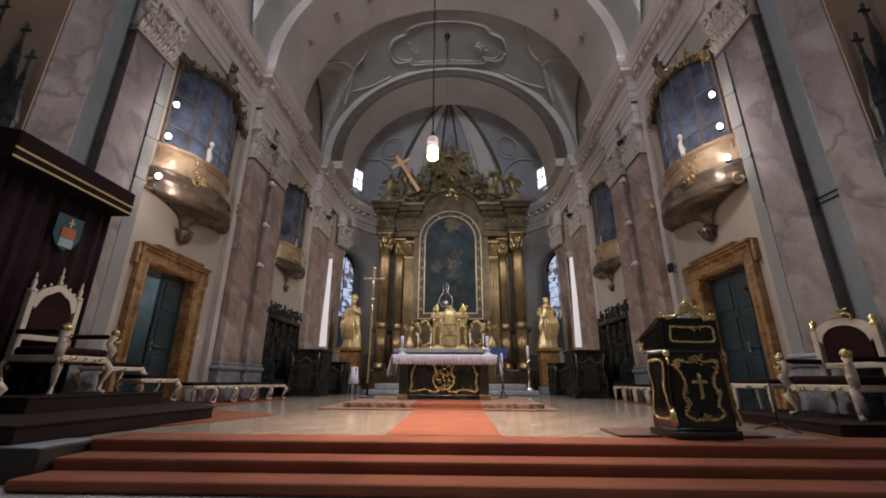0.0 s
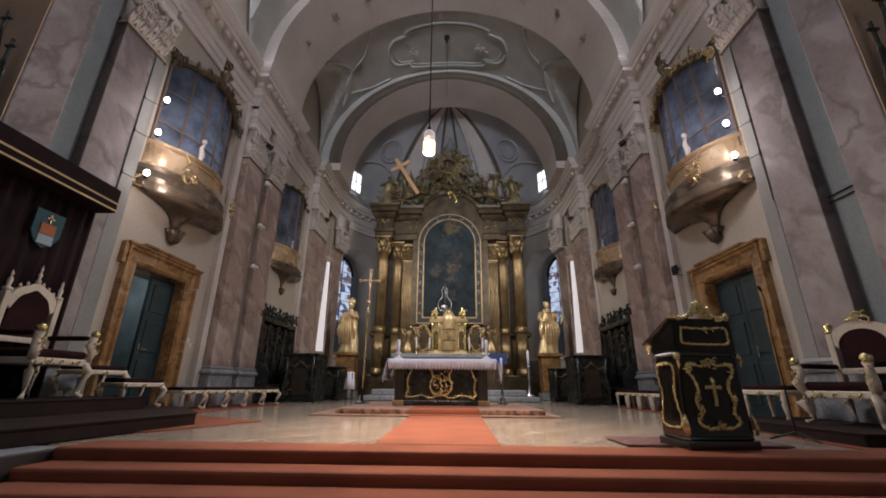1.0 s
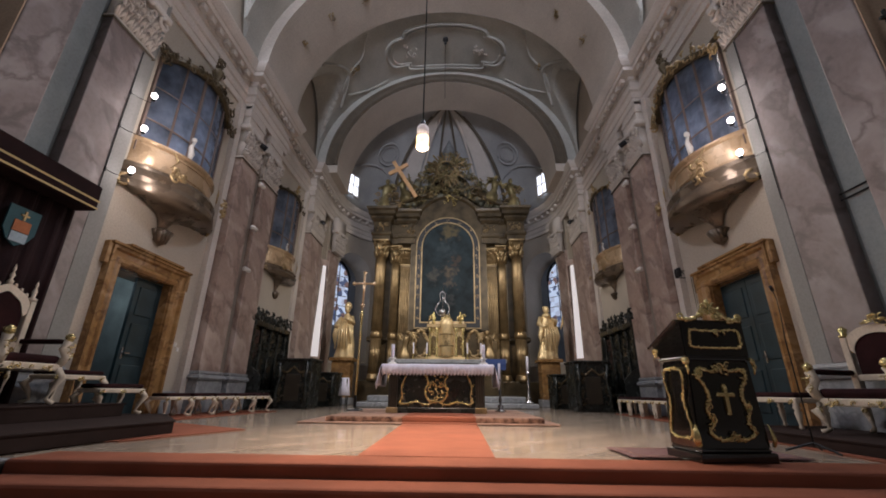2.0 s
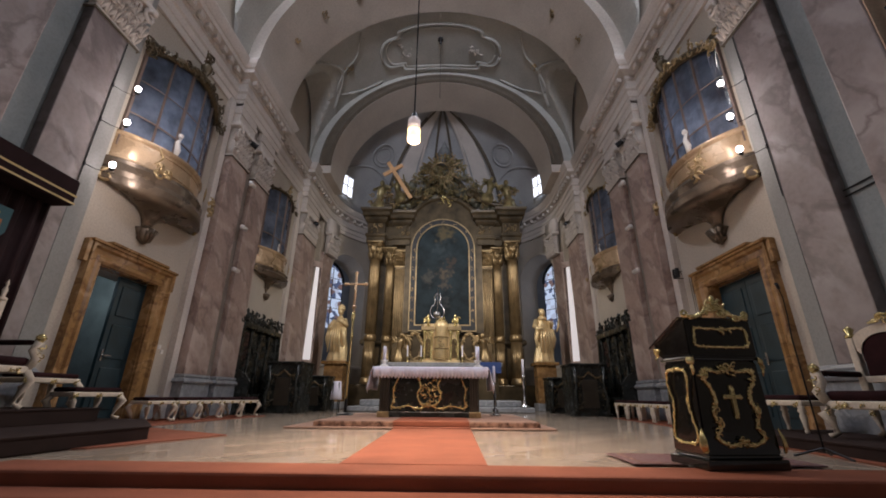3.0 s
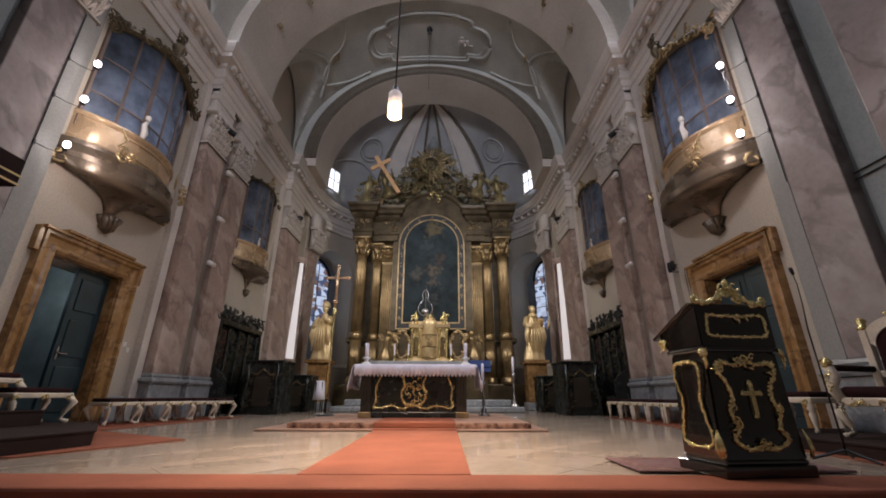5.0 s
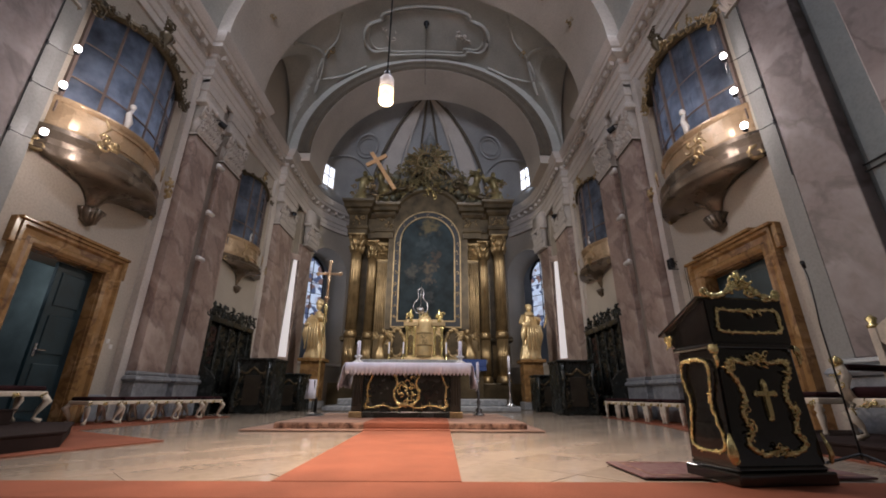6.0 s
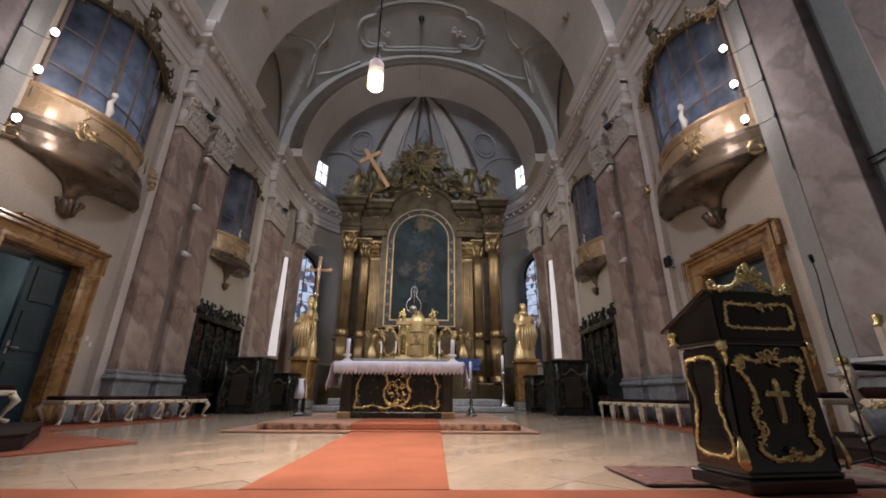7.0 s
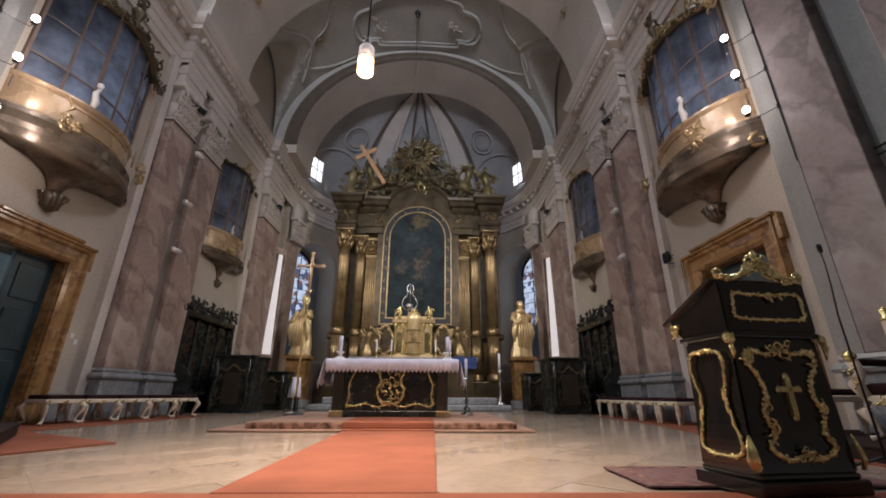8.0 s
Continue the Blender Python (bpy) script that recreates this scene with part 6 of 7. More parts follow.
bm = B()
box(bm, -HW, HW, 0.0, 0.50, 0, 0.075, 0.012)
part("plinth", bm, BLACKWOOD, lect)
bm = B()
box(bm, -HW + 0.03, HW - 0.03, 0.02, 0.47, 0.075, 0.105, 0.012)
part("base_moulding", bm, BLACKWOOD, lect)
bm = B()
tapered(bm, 0.315, 0.285, 0.42, 0.40, 0.10, 0.80, 0.035)
body = part("body", bm, BLACKWOOD, lect)
bm = B()
box(bm, -0.305, 0.305, 0.015, 0.46, 0.80, 0.835, 0.012)
part("ledge", bm, BLACKWOOD, lect)
bm = B()
side = [(0.02, 0.835), (0.02, 1.13), (0.08, 1.13), (0.52, 0.95), (0.50, 0.90), (0.44, 0.835)]
loft(bm, [[Vector((x, y, z)) for y, z in side] for x in (-0.30, 0.30)])
bmesh.ops.bevel(bm, geom=bm.edges[:], offset=0.008, segments=2, affect="EDGES")
part("desk", bm, BLACKWOOD, lect)
bm = B()
box(bm, -0.33, 0.33, 0.0, 0.56, -0.012, 0.012, 0.006, pose(0, 0.05, 1.145, -22))
part("book_board", bm, BLACKWOOD, lect)
bm = B()
big = smooth_line([(0, 0.74), (-0.10, 0.71), (-0.20, 0.73), (-0.22, 0.66), (-0.17, 0.58), (-0.15, 0.48), (-0.19, 0.40), (-0.155, 0.30), (-0.20, 0.22), (-0.10, 0.17), (0, 0.19), (0.10, 0.17), (0.20, 0.22), (0.155, 0.30), (0.19, 0.40), (0.15, 0.48), (0.17, 0.58), (0.22, 0.66), (0.20, 0.73), (0.10, 0.71), (0, 0.74)], 4)
garland(bm, big, pose(0, 0.035, 0.0), 0.0125, 2, 1.9)
for sx in (-1, 1):
    foliage(bm, pose(sx * 0.21, 0.03, 0.68), 0.05, 0.08, 31 + sx, 6, 0.02, 0.03)
    foliage(bm, pose(sx * 0.17, 0.03, 0.36), 0.03, 0.2, 35 + sx, 8, 0.02, 0.026)
foliage(bm, pose(0, 0.03, 0.73), 0.14, 0.08, 38, 12, 0.03, 0.035)
foliage(bm, pose(0, 0.03, 0.19), 0.14, 0.07, 39, 10, 0.03, 0.032)
part("front_ornament", bm, GOLD, body, "gilt rococo border", True)
bm = B()
box(bm, -0.016, 0.016, 0.012, 0.04, 0.38, 0.58, 0.004)
box(bm, -0.062, 0.062, 0.012, 0.04, 0.505, 0.535, 0.004)
for x, z in ((-0.065, 0.52), (0.065, 0.52), (0, 0.59), (0, 0.375)):
    blob(bm, (x, 0.026, z), (0.022, 0.014, 0.022), sub=1)
part("cross", bm, GOLD, body, "gilt cross")
bm = B()
rect = smooth_line([(-0.22, 1.06), (0, 1.05), (0.22, 1.06), (0.235, 0.98), (0.22, 0.915), (0, 0.905), (-0.22, 0.915), (-0.235, 0.98), (-0.22, 1.06)], 5)
garland(bm, rect, pose(0, 0.02, 0), 0.0095, 6, 2.0)
foliage(bm, pose(0, 0.015, 1.045), 0.2, 0.02, 51, 8, 0.015, 0.025)
part("desk_ornament", bm, GOLD, lect, "gilt carved border", True)
bm = B()
ln = smooth_line([(-0.28, 1.16), (-0.2, 1.15), (-0.1, 1.19), (-0.05, 1.24), (0.0, 1.25), (0.05, 1.24), (0.1, 1.19), (0.2, 1.15), (0.28, 1.16)], 4)
garland(bm, ln, pose(0, 0.03, 0.0), 0.020, 8, 0.6)
for sx in (-1, 1):
    curl(bm, sx * 0.27, 1.18, 0.035, -1.57, pose(0, 0.03, 0), 0.014, 0.0, sx)
foliage(bm, pose(0, 0.02, 1.24), 0.10, 0.12, 52, 16, 0.03, 0.04)
blob(bm, (0, 0.02, 1.31), (0.025, 0.02, 0.03))
part("crest", bm, GOLD, lect, "gilt scrolled crest", True)
for sx in (-1, 1):
    sm = pose(sx * 0.31, 0.24, 0, 0, 0, sx * 90)
    bm = B()
    sd = smooth_line([(0, 0.74), (-0.12, 0.72), (-0.14, 0.62), (-0.10, 0.48), (-0.13, 0.34), (-0.15, 0.2), (0, 0.17), (0.15, 0.2), (0.13, 0.34), (0.10, 0.48), (0.14, 0.62), (0.12, 0.72), (0, 0.74)], 4)
    garland(bm, sd, sm, 0.010, 14 + sx, 1.7)
    part("side_ornament", bm, GOLD, body, "gilt side border", True)
    bm = B()
    m = pose(sx * 0.295, 0.03, 0.79, 0, 0, sx * 40)
    blob(bm, (0, -0.018, 0.0), (0.032, 0.022, 0.036), m, 0.6, 5)
    foliage(bm, m @ pose(0, -0.02, -0.01), 0.04, 0.06, 61 + sx, 7, 0.015, 0.022)
    tube(bm, [(0, -0.02, -0.03), (0.005, -0.022, -0.07), (0, -0.015, -0.11)], [0.014, 0.013, 0.004], 6, m)
    part("corner_boss", bm, GOLD, lect, "gilt corner boss", True)
    bm = B()
    m = pose(sx * 0.315, 0.035, 0.12, 0, 0, sx * 40)
    for q in (-0.012, 0.0, 0.012):
        tube(bm, [(q * 0.4, -0.02, 0.0), (q * 1.4, -0.035, 0.05), (q, -0.028, 0.11), (q * 0.2, -0.01, 0.17)], [0.012, 0.016, 0.012, 0.004], 6, m)
    foliage(bm, m @ pose(0, -0.03, 0.05), 0.03, 0.07, 65 + sx, 6, 0.012, 0.02)
    part("corner_leaf", bm, GOLD, lect, "gilt corner leaf", True)
    bm = B()
    m = pose(sx * 0.30, 0.47, 0.88, 0, 0, sx * 90)
    curl(bm, 0.0, 0.0, 0.04, 0.5, m, 0.014)
    foliage(bm, m, 0.05, 0.06, 60 + sx, 5, 0.02, 0.025)
    part("desk_scroll", bm, GOLD, lect, "gilt scroll", True)

# microphone stand
mic = thing("microphone_stand", "black microphone stand with a gooseneck beside the lectern", "microphone stand", "", pose(3.62, 4.77, 0.008))
bm = B()
for i in range(3):
    a = radians(40 + 120 * i)
    tube(bm, [(0, 0, 0.08), (0.22 * math.cos(a), 0.22 * math.sin(a), 0.012)], 0.011, 6)
part("tripod", bm, IRON, mic)
bm = B()
tube(bm, [(0, 0, 0.05), (0.0, 0, 1.0), (0.01, -0.01, 1.2), (-0.0, -0.03, 1.38), (-0.06, -0.08, 1.47)], [0.008, 0.006, 0.005, 0.004, 0.004], 8)
part("pole", bm, IRON, mic, "", True)
bm = B()
tube(bm, [(-0.05, -0.075, 1.46), (-0.10, -0.12, 1.49)], [0.014, 0.016], 8)
part("microphone", bm, IRON, mic)

# ---- throne platforms ----
def platform(name, outline, z0, z1, label):
    """A carpeted platform with a thin projecting edge on a level outline."""
    bm = B()
    loft(bm, [[Vector((x, y, z)) for x, y in outline] for z in (z0, z1 - 0.012)])
    bmesh.ops.bevel(bm, geom=bm.edges[:], offset=0.008, segments=2, affect="EDGES")
    struct(name, bm, DARKCARPET, label, "platform")
    cx, cy = sum(p[0] for p in outline) / len(outline), sum(p[1] for p in outline) / len(outline)
    bm = B()
    loft(bm, [[Vector((x + 0.012 * (1 if x > cx else -1), y + 0.012 * (1 if y > cy else -1), z)) for x, y in outline] for z in (z1 - 0.016, z1)])
    struct("platform_edge", bm, DARKCARPET, "thin carpeted edge of the platform", "trim")


platform("throne_platform", [(-5.47, 3.45), (-3.12, 3.45), (-2.88, 5.70), (-3.9, 7.0), (-5.47, 7.0)], 0.0, 0.14, "low platform covered in dark brown carpet")
platform("throne_step", [(-5.45, 4.45), (-4.12, 4.45), (-4.12, 6.45), (-5.45, 6.45)], 0.136, 0.30, "upper step of the throne platform in dark carpet")
platform("throne_platform", [(3.90, 4.38), (5.47, 4.38), (5.47, 6.6), (3.95, 6.6)], 0.0, 0.115, "low platform covered in dark brown carpet")
# stone front of the chancel beside the steps
bm = B()
box(bm, -5.6, -2.82, 3.40, 3.88, -0.6, -0.012, 0.01)
struct("chancel_front", bm, DARKSTONE, "dark stone front of the chancel platform", "step")
bm = B()
box(bm, -5.6, -2.82, 3.38, 3.90, -0.012, 0.0, 0.004)
struct("chancel_kerb", bm, GREYMARBLE, "pale stone edging of the chancel platform", "trim")
bm = B()
box(bm, -5.6, -3.2, 3.1, 3.43, -0.6, -0.14, 0.012)
struct("chancel_front_step", bm, DARKSTONE, "dark stone side step", "step")


# ---- thrones ----
def cabriole(bm, x, y, h, k, dirx, diry):
    pts = [(x, y, h), (x + 0.035 * dirx * k, y + 0.035 * diry * k, h * 0.75), (x + 0.0 * dirx, y, h * 0.4), (x - 0.012 * dirx * k, y - 0.012 * diry * k, h * 0.15), (x + 0.03 * dirx * k, y + 0.03 * diry * k, 0.012)]
    tube(bm, pts, [0.030 * k, 0.036 * k, 0.022 * k, 0.016 * k, 0.024 * k], 8)


def throne(m, gothic, label):
    t = thing("throne", label, "throne", "thrones", m)
    W, D, SH = 0.36, 0.34, 0.42 if gothic else 0.31
    for sx in (-1, 1):
        for sy in (-1, 1):
            bm = B()
            cabriole(bm, sx * (W - 0.03), sy * D, SH, 1.3, sx, sy)
            leg = part("leg", bm, CREAM, t, "", True)
            bm = B()
            foliage(bm, pose(sx * (W - 0.03), sy * D - 0.03, SH * 0.8), 0.04, 0.08, 7, 5, 0.02, 0.03)
            part("leg_gilding", bm, GOLD, leg, "gilt leaf", True)
    bm = B()
    box(bm, -W, W, -D - 0.02, D + 0.02, SH - 0.03, SH + 0.05, 0.015)
    rail = part("seat_rail", bm, CREAM, t, "ivory painted rail")
    bm = B()
    foliage(bm, pose(0, -D - 0.02, SH), 0.5, 0.05, 21, 14, 0.015, 0.03)
    part("rail_gilding", bm, GOLD, rail, "gilt rail leaves", True)
    bm = B()
    box(bm, -W + 0.02, W - 0.02, -D, D, SH + 0.05, SH + 0.15, 0.04)
    part("seat", bm, VELVET, t, "burgundy velvet seat")
    top = 1.42 if gothic else 1.20
    # back: frame of two posts and a head, with a velvet field
    for sx in (-1, 1):
        bm = B()
        box(bm, sx * (W - 0.07), sx * W, D - 0.06, D + 0.03, SH, top - 0.16, 0.01)
        post = part("back_post", bm, CREAM, t)
        bm = B()
        if gothic:
            lathe(bm, [(0.05, top - 0.16), (0.055, top - 0.12), (0.02, top - 0.1), (0.03, top - 0.02), (0.012, top + 0.03), (0.02, top + 0.06), (0.003, top + 0.12)], 10, pose(sx * (W - 0.035), D - 0.015, 0))
        else:
            lathe(bm, [(0.05, top - 0.16), (0.055, top - 0.13), (0.03, top - 0.11), (0.05, top - 0.06), (0.01, top - 0.02)], 10, pose(sx * (W - 0.035), D - 0.015, 0))
        part("finial", bm, GOLD if not gothic else CREAM, post, "turned finial", True)
        # arm with scrolled support
        bm = B()
        box(bm, sx * (W - 0.05), sx * (W + 0.03), -D + 0.08, D - 0.04, SH + 0.30, SH + 0.36, 0.02)
        arm = part("arm", bm, VELVET, t, "velvet arm pad")
        bm = B()
        tube(bm, [(sx * (W - 0.02), -D + 0.02, SH + 0.03), (sx * (W + 0.01), -D - 0.03, SH + 0.14), (sx * (W - 0.02), -D + 0.03, SH + 0.24), (sx * W, -D - 0.01, SH + 0.34)], [0.045, 0.055, 0.04, 0.05], 8)
        part("arm_support", bm, CREAM, arm, "ivory scrolled support", True)
        bm = B()
        blob(bm, (sx * W, -D - 0.01, SH + 0.38), (0.05, 0.06, 0.055), rough=0.4, freq=5)
        foliage(bm, pose(sx * W, -D - 0.06, SH + 0.2), 0.05, 0.2, 23, 6, 0.02, 0.03)
        part("arm_knob", bm, GOLD, arm, "gilt carved knob", True)
    bm = B()
    hw = W - 0.03
    if gothic:
        outl = [(-hw, top - 0.28), (-hw * 0.72, top - 0.12), (-hw * 0.35, top - 0.05), (0, top - 0.0), (hw * 0.35, top - 0.05), (hw * 0.72, top - 0.12), (hw, top - 0.28)]
    else:
        outl = [(-hw * math.cos(math.pi * i / 10), top - 0.26 + 0.22 * math.sin(math.pi * i / 10)) for i in range(11)]
    outl = smooth_line(outl, 3)
    inn = [(x * 0.76, z - 0.09 + 0.02 * abs(x)) for x, z in outl]
    loft(bm, [[Vector((p[0], y, p[1])) for p, y in ((a, D - 0.05), (b, D - 0.05), (b, D + 0.02), (a, D + 0.02))] for a, b in zip(outl, inn)])
    box(bm, -hw, hw, D - 0.05, D + 0.02, SH + 0.24, SH + 0.31, 0.01)
    head = part("head", bm, CREAM, t, "ivory arched back frame")
    bm = B()
    if gothic:
        for i in range(9):
            x, z = outl[int((len(outl) - 1) * i / 8)]
            blob(bm, (x, D - 0.02, z + 0.03), (0.022, 0.018, 0.03), sub=1)
        lathe(bm, [(0.03, top), (0.035, top + 0.04), (0.015, top + 0.07), (0.028, top + 0.12), (0.008, top + 0.16), (0.018, top + 0.19), (0.002, top + 0.26)], 10, pose(0, D - 0.015, 0))
    else:
        foliage(bm, pose(0, D - 0.06, top + 0.0), 0.22, 0.08, 27, 12, 0.03, 0.045)
        blob(bm, (0, D - 0.02, top + 0.05), (0.03, 0.02, 0.035))
    part("crest", bm, CREAM if gothic else GOLD, head, "carved crest", True)
    bm = B()
    pts = [(-hw * 0.78, SH + 0.3)] + [(x, z + 0.005) for x, z in inn] + [(hw * 0.78, SH + 0.3)]
    prism(bm, pts, pose(0, D - 0.01, 0), 0.05)
    part("back_cushion", bm, VELVET, t, "burgundy velvet back")
    return t


throne(pose(-4.72, 5.28, 0.30, 0, 0, 88) @ Matrix.Scale(0.97, 4), True, "ivory and gilt gothic throne with burgundy velvet on a carpeted platform")
throne(pose(4.74, 5.21, 0.115, 0, 0, -74) @ Matrix.Scale(0.97, 4), False, "ivory and gilt armchair with arched velvet back on a platform")


def stool(m, label, straight=False, w=0.32, d=0.22, h=0.32, group="stools"):
    t = thing("stool", label, "stool", group, m)
    for sx in (-1, 1):
        for sy in (-1, 1):
            bm = B()
            if straight:
                lathe(bm, [(0.02, 0), (0.026, 0.02), (0.016, 0.04), (0.022, 0.07), (0.038, h - 0.14), (0.024, h - 0.11), (0.044, h - 0.085), (0.03, h - 0.06), (0.042, h)], 10, pose(sx * (w - 0.04), sy * (d - 0.03), 0))
            else:
                cabriole(bm, sx * (w - 0.04), sy * (d - 0.03), h, 1.3, sx, sy)
            part("leg", bm, CREAM, t, "", True)
    bm = B()
    box(bm, -w, w, -d, d, h - 0.03, h + 0.03, 0.012)
    rail = part("rail", bm, CREAM, t)
    bm = B()
    for x in (-w + 0.04, 0, w - 0.04):
        foliage(bm, pose(x, -d, h - 0.01), 0.06, 0.04, 3, 4, 0.012, 0.022)
    for y in (-1, 1):
        foliage(bm, pose(0, y * d, h), 0.06, 0.04, 4, 3, 0.012, 0.02)
    tagged(part("gilding", bm, GOLD, rail, "", True), "gilt leaves", kind="stuff")
    bm = B()
    box(bm, -w + 0.015, w - 0.015, -d + 0.015, d - 0.015, h + 0.03, h + 0.09, 0.028)
    part("cushion", bm, VELVET, t, "burgundy velvet cushion")
    return t


first = stool(pose(-4.97, 8.62, 0.008, 0, 0, 74), "ivory cabriole stool with gilt leaves and burgundy cushion", w=0.265, group="stools by the west wall")
for i in range(1, 5):
    copy_thing(first, pose(-4.97 + 0.153 * i, 8.62 + 0.528 * i, 0.008, 0, 0, 74))
first = stool(pose(4.82, 9.0, 0.008, 0, 0, -87), "ivory straight-legged stool with burgundy cushion", True, w=0.28, group="stools by the east wall")
for i in range(1, 5):
    copy_thing(first, pose(4.82 - 0.03 * i, 9.0 + 0.575 * i, 0.008, 0, 0, -87))
stool(pose(-4.72, 6.13, 0.30, 0, 0, 80), "low ivory stool with burgundy cushion on the platform")
stool(pose(-4.47, 6.60, 0.14, 0, 0, 76), "low ivory stool with burgundy cushion near the door")
stool(pose(-4.68, 4.15, 0.14, 0, 0, 82), "ivory stool with burgundy cushion at the platform edge", d=0.2)
stool(pose(4.6, 6.25, 0.115, 0, 0, -80), "low ivory stool with burgundy cushion beside the door", True)

# ---- canopy drape behind the throne ----
can = thing("throne_canopy", "dark plum velvet canopy drape with gold bands and a small shield", "canopy", "", pose(-5.06, 4.92, 0.14, 0, 0, 90))
bm = B()
rings = []
for i in range(61):
    x = -0.85 + 1.7 * i / 60
    f = 0.035 * math.sin(i * 0.9) + 0.015 * math.sin(i * 2.3)
    rings.append([Vector((x, f, 0.0)), Vector((x, f * 0.8, 2.9)), Vector((x, f * 0.8 + 0.05, 2.9)), Vector((x, f + 0.05, 0.0))])
loft(bm, rings)
part("drape", bm, CURTAIN, can, "dark plum pleated drape", True)
bm = B()
loft(bm, [[Vector((x, -0.30, 2.75)), Vector((x, -0.30, 3.12)), Vector((x, 0.1, 3.2)), Vector((x, 0.1, 2.75))] for x in (-0.88, 0.88)])
bmesh.ops.bevel(bm, geom=bm.edges[:], offset=0.015, segments=2, affect="EDGES")
val = part("valance", bm, CURTAIN, can)
for z in (2.77, 2.88):
    bm = B()
    box(bm, -0.885, 0.885, -0.306, -0.30, z, z + 0.025)
    part("gold_band", bm, mat("gold_braid", (0.55, 0.42, 0.2), 0.6, 0.2), val, "gold braid band")
bm = B()
prism(bm, [(-0.19, 0.25), (0.19, 0.25), (0.19, -0.05), (0.12, -0.17), (0, -0.24), (-0.12, -0.17), (-0.19, -0.05)], pose(0.22, -0.06, 2.22), 0.02)
sh = part("shield", bm, mat("teal_cloth", (0.03, 0.09, 0.11), 0.8), can, "embroidered teal shield")
bm = B()
box(bm, 0.12, 0.32, -0.085, -0.07, 2.16, 2.30)
part("shield_field", bm, mat("orange_cloth", (0.42, 0.15, 0.06), 0.8), sh)
bm = B()
box(bm, 0.12, 0.32, -0.085, -0.07, 2.03, 2.15)
part("shield_field", bm, mat("pale_blue_cloth", (0.35, 0.45, 0.52), 0.8), sh)
bm = B()
box(bm, 0.208, 0.232, -0.085, -0.07, 2.31, 2.43)
box(bm, 0.17, 0.27, -0.085, -0.07, 2.365, 2.385)
part("shield_cross", bm, OLDGOLD, sh)
for x in (-0.86, 0.86):
    bm = B()
    box(bm, x - 0.03, x + 0.03, 0.04, 0.10, 0.0, 3.1, 0.005)
    part("support_post", bm, DARKWOOD, can)

# ---- choir stalls and kneeling desks ----
def stall(s):
    t = thing("choir_stall", "dark carved oak choir stall with pierced back and leafy cresting", "choir stall", "choir stalls", pose(s * 5.42, 12.98, 0, 0, 0, -90 * s) @ Matrix.Diagonal((1.22, 1, 0.96, 1)))
    bm = B()
    box(bm, -0.95, 0.95, -0.12, -0.02, 0, 2.35, 0.01)
    part("back", bm, DARKWOOD, t)
    for i in range(5):
        x = -0.92 + 0.46 * i
        bm = B()
        lathe(bm, [(0.05, 0.0), (0.05, 1.0), (0.035, 1.05), (0.045, 1.4), (0.03, 1.8), (0.05, 2.2), (0.05, 2.3)], 8, pose(x, -0.16, 0))
        part("post", bm, DARKWOOD, t, "", True)
    for i in range(4):
        x = -0.69 + 0.46 * i
        bm = B()
        box(bm, x - 0.17, x + 0.17, -0.135, -0.11, 1.25, 2.2, 0.01)
        p = part("panel", bm, mat("reddish_panel_oak", (0.05, 0.022, 0.018), 0.5, vary=0.3), t) if i == 0 else None
        if p is None:
            p = part("panel", bm, DARKWOOD, t)
        bm = B()
        foliage(bm, pose(x, -0.14, 1.7), 0.28, 0.8, 90 + i, 22, 0.03, 0.07)
        part("carving", bm, DARKWOOD, p, "", True)
    bm = B()
    box(bm, -0.98, 0.98, -0.55, -0.10, 0.42, 0.50, 0.015)
    part("seat", bm, DARKWOOD, t)
    bm = B()
    box(bm, -1.0, 1.0, -0.28, -0.02, 2.3, 2.46, 0.03)
    part("cornice", bm, DARKWOOD, t)
    for i in range(5):
        x = -0.85 + 0.42 * i
        bm = B()
        foliage(bm, pose(x, -0.18, 2.60), 0.38, 0.24, 110 + i, 16, 0.06, 0.11)
        lathe(bm, [(0.04, 2.44), (0.06, 2.6), (0.02, 2.72), (0.05, 2.8), (0.005, 2.88)], 8, pose(x, -0.18, 0))
        part("cresting", bm, DARKWOOD, t, "", True)
    for sx in (-1, 1):
        bm = B()
        outl = [(-0.02, 0), (-0.62, 0), (-0.62, 0.85), (-0.5, 1.0), (-0.3, 1.15), (-0.25, 2.35), (-0.02, 2.35)]
        loft(bm, [[Vector((sx * 0.98 + o, y, z)) for y, z in outl] for o in (-0.03, 0.03)])
        part("end_panel", bm, DARKWOOD, t)


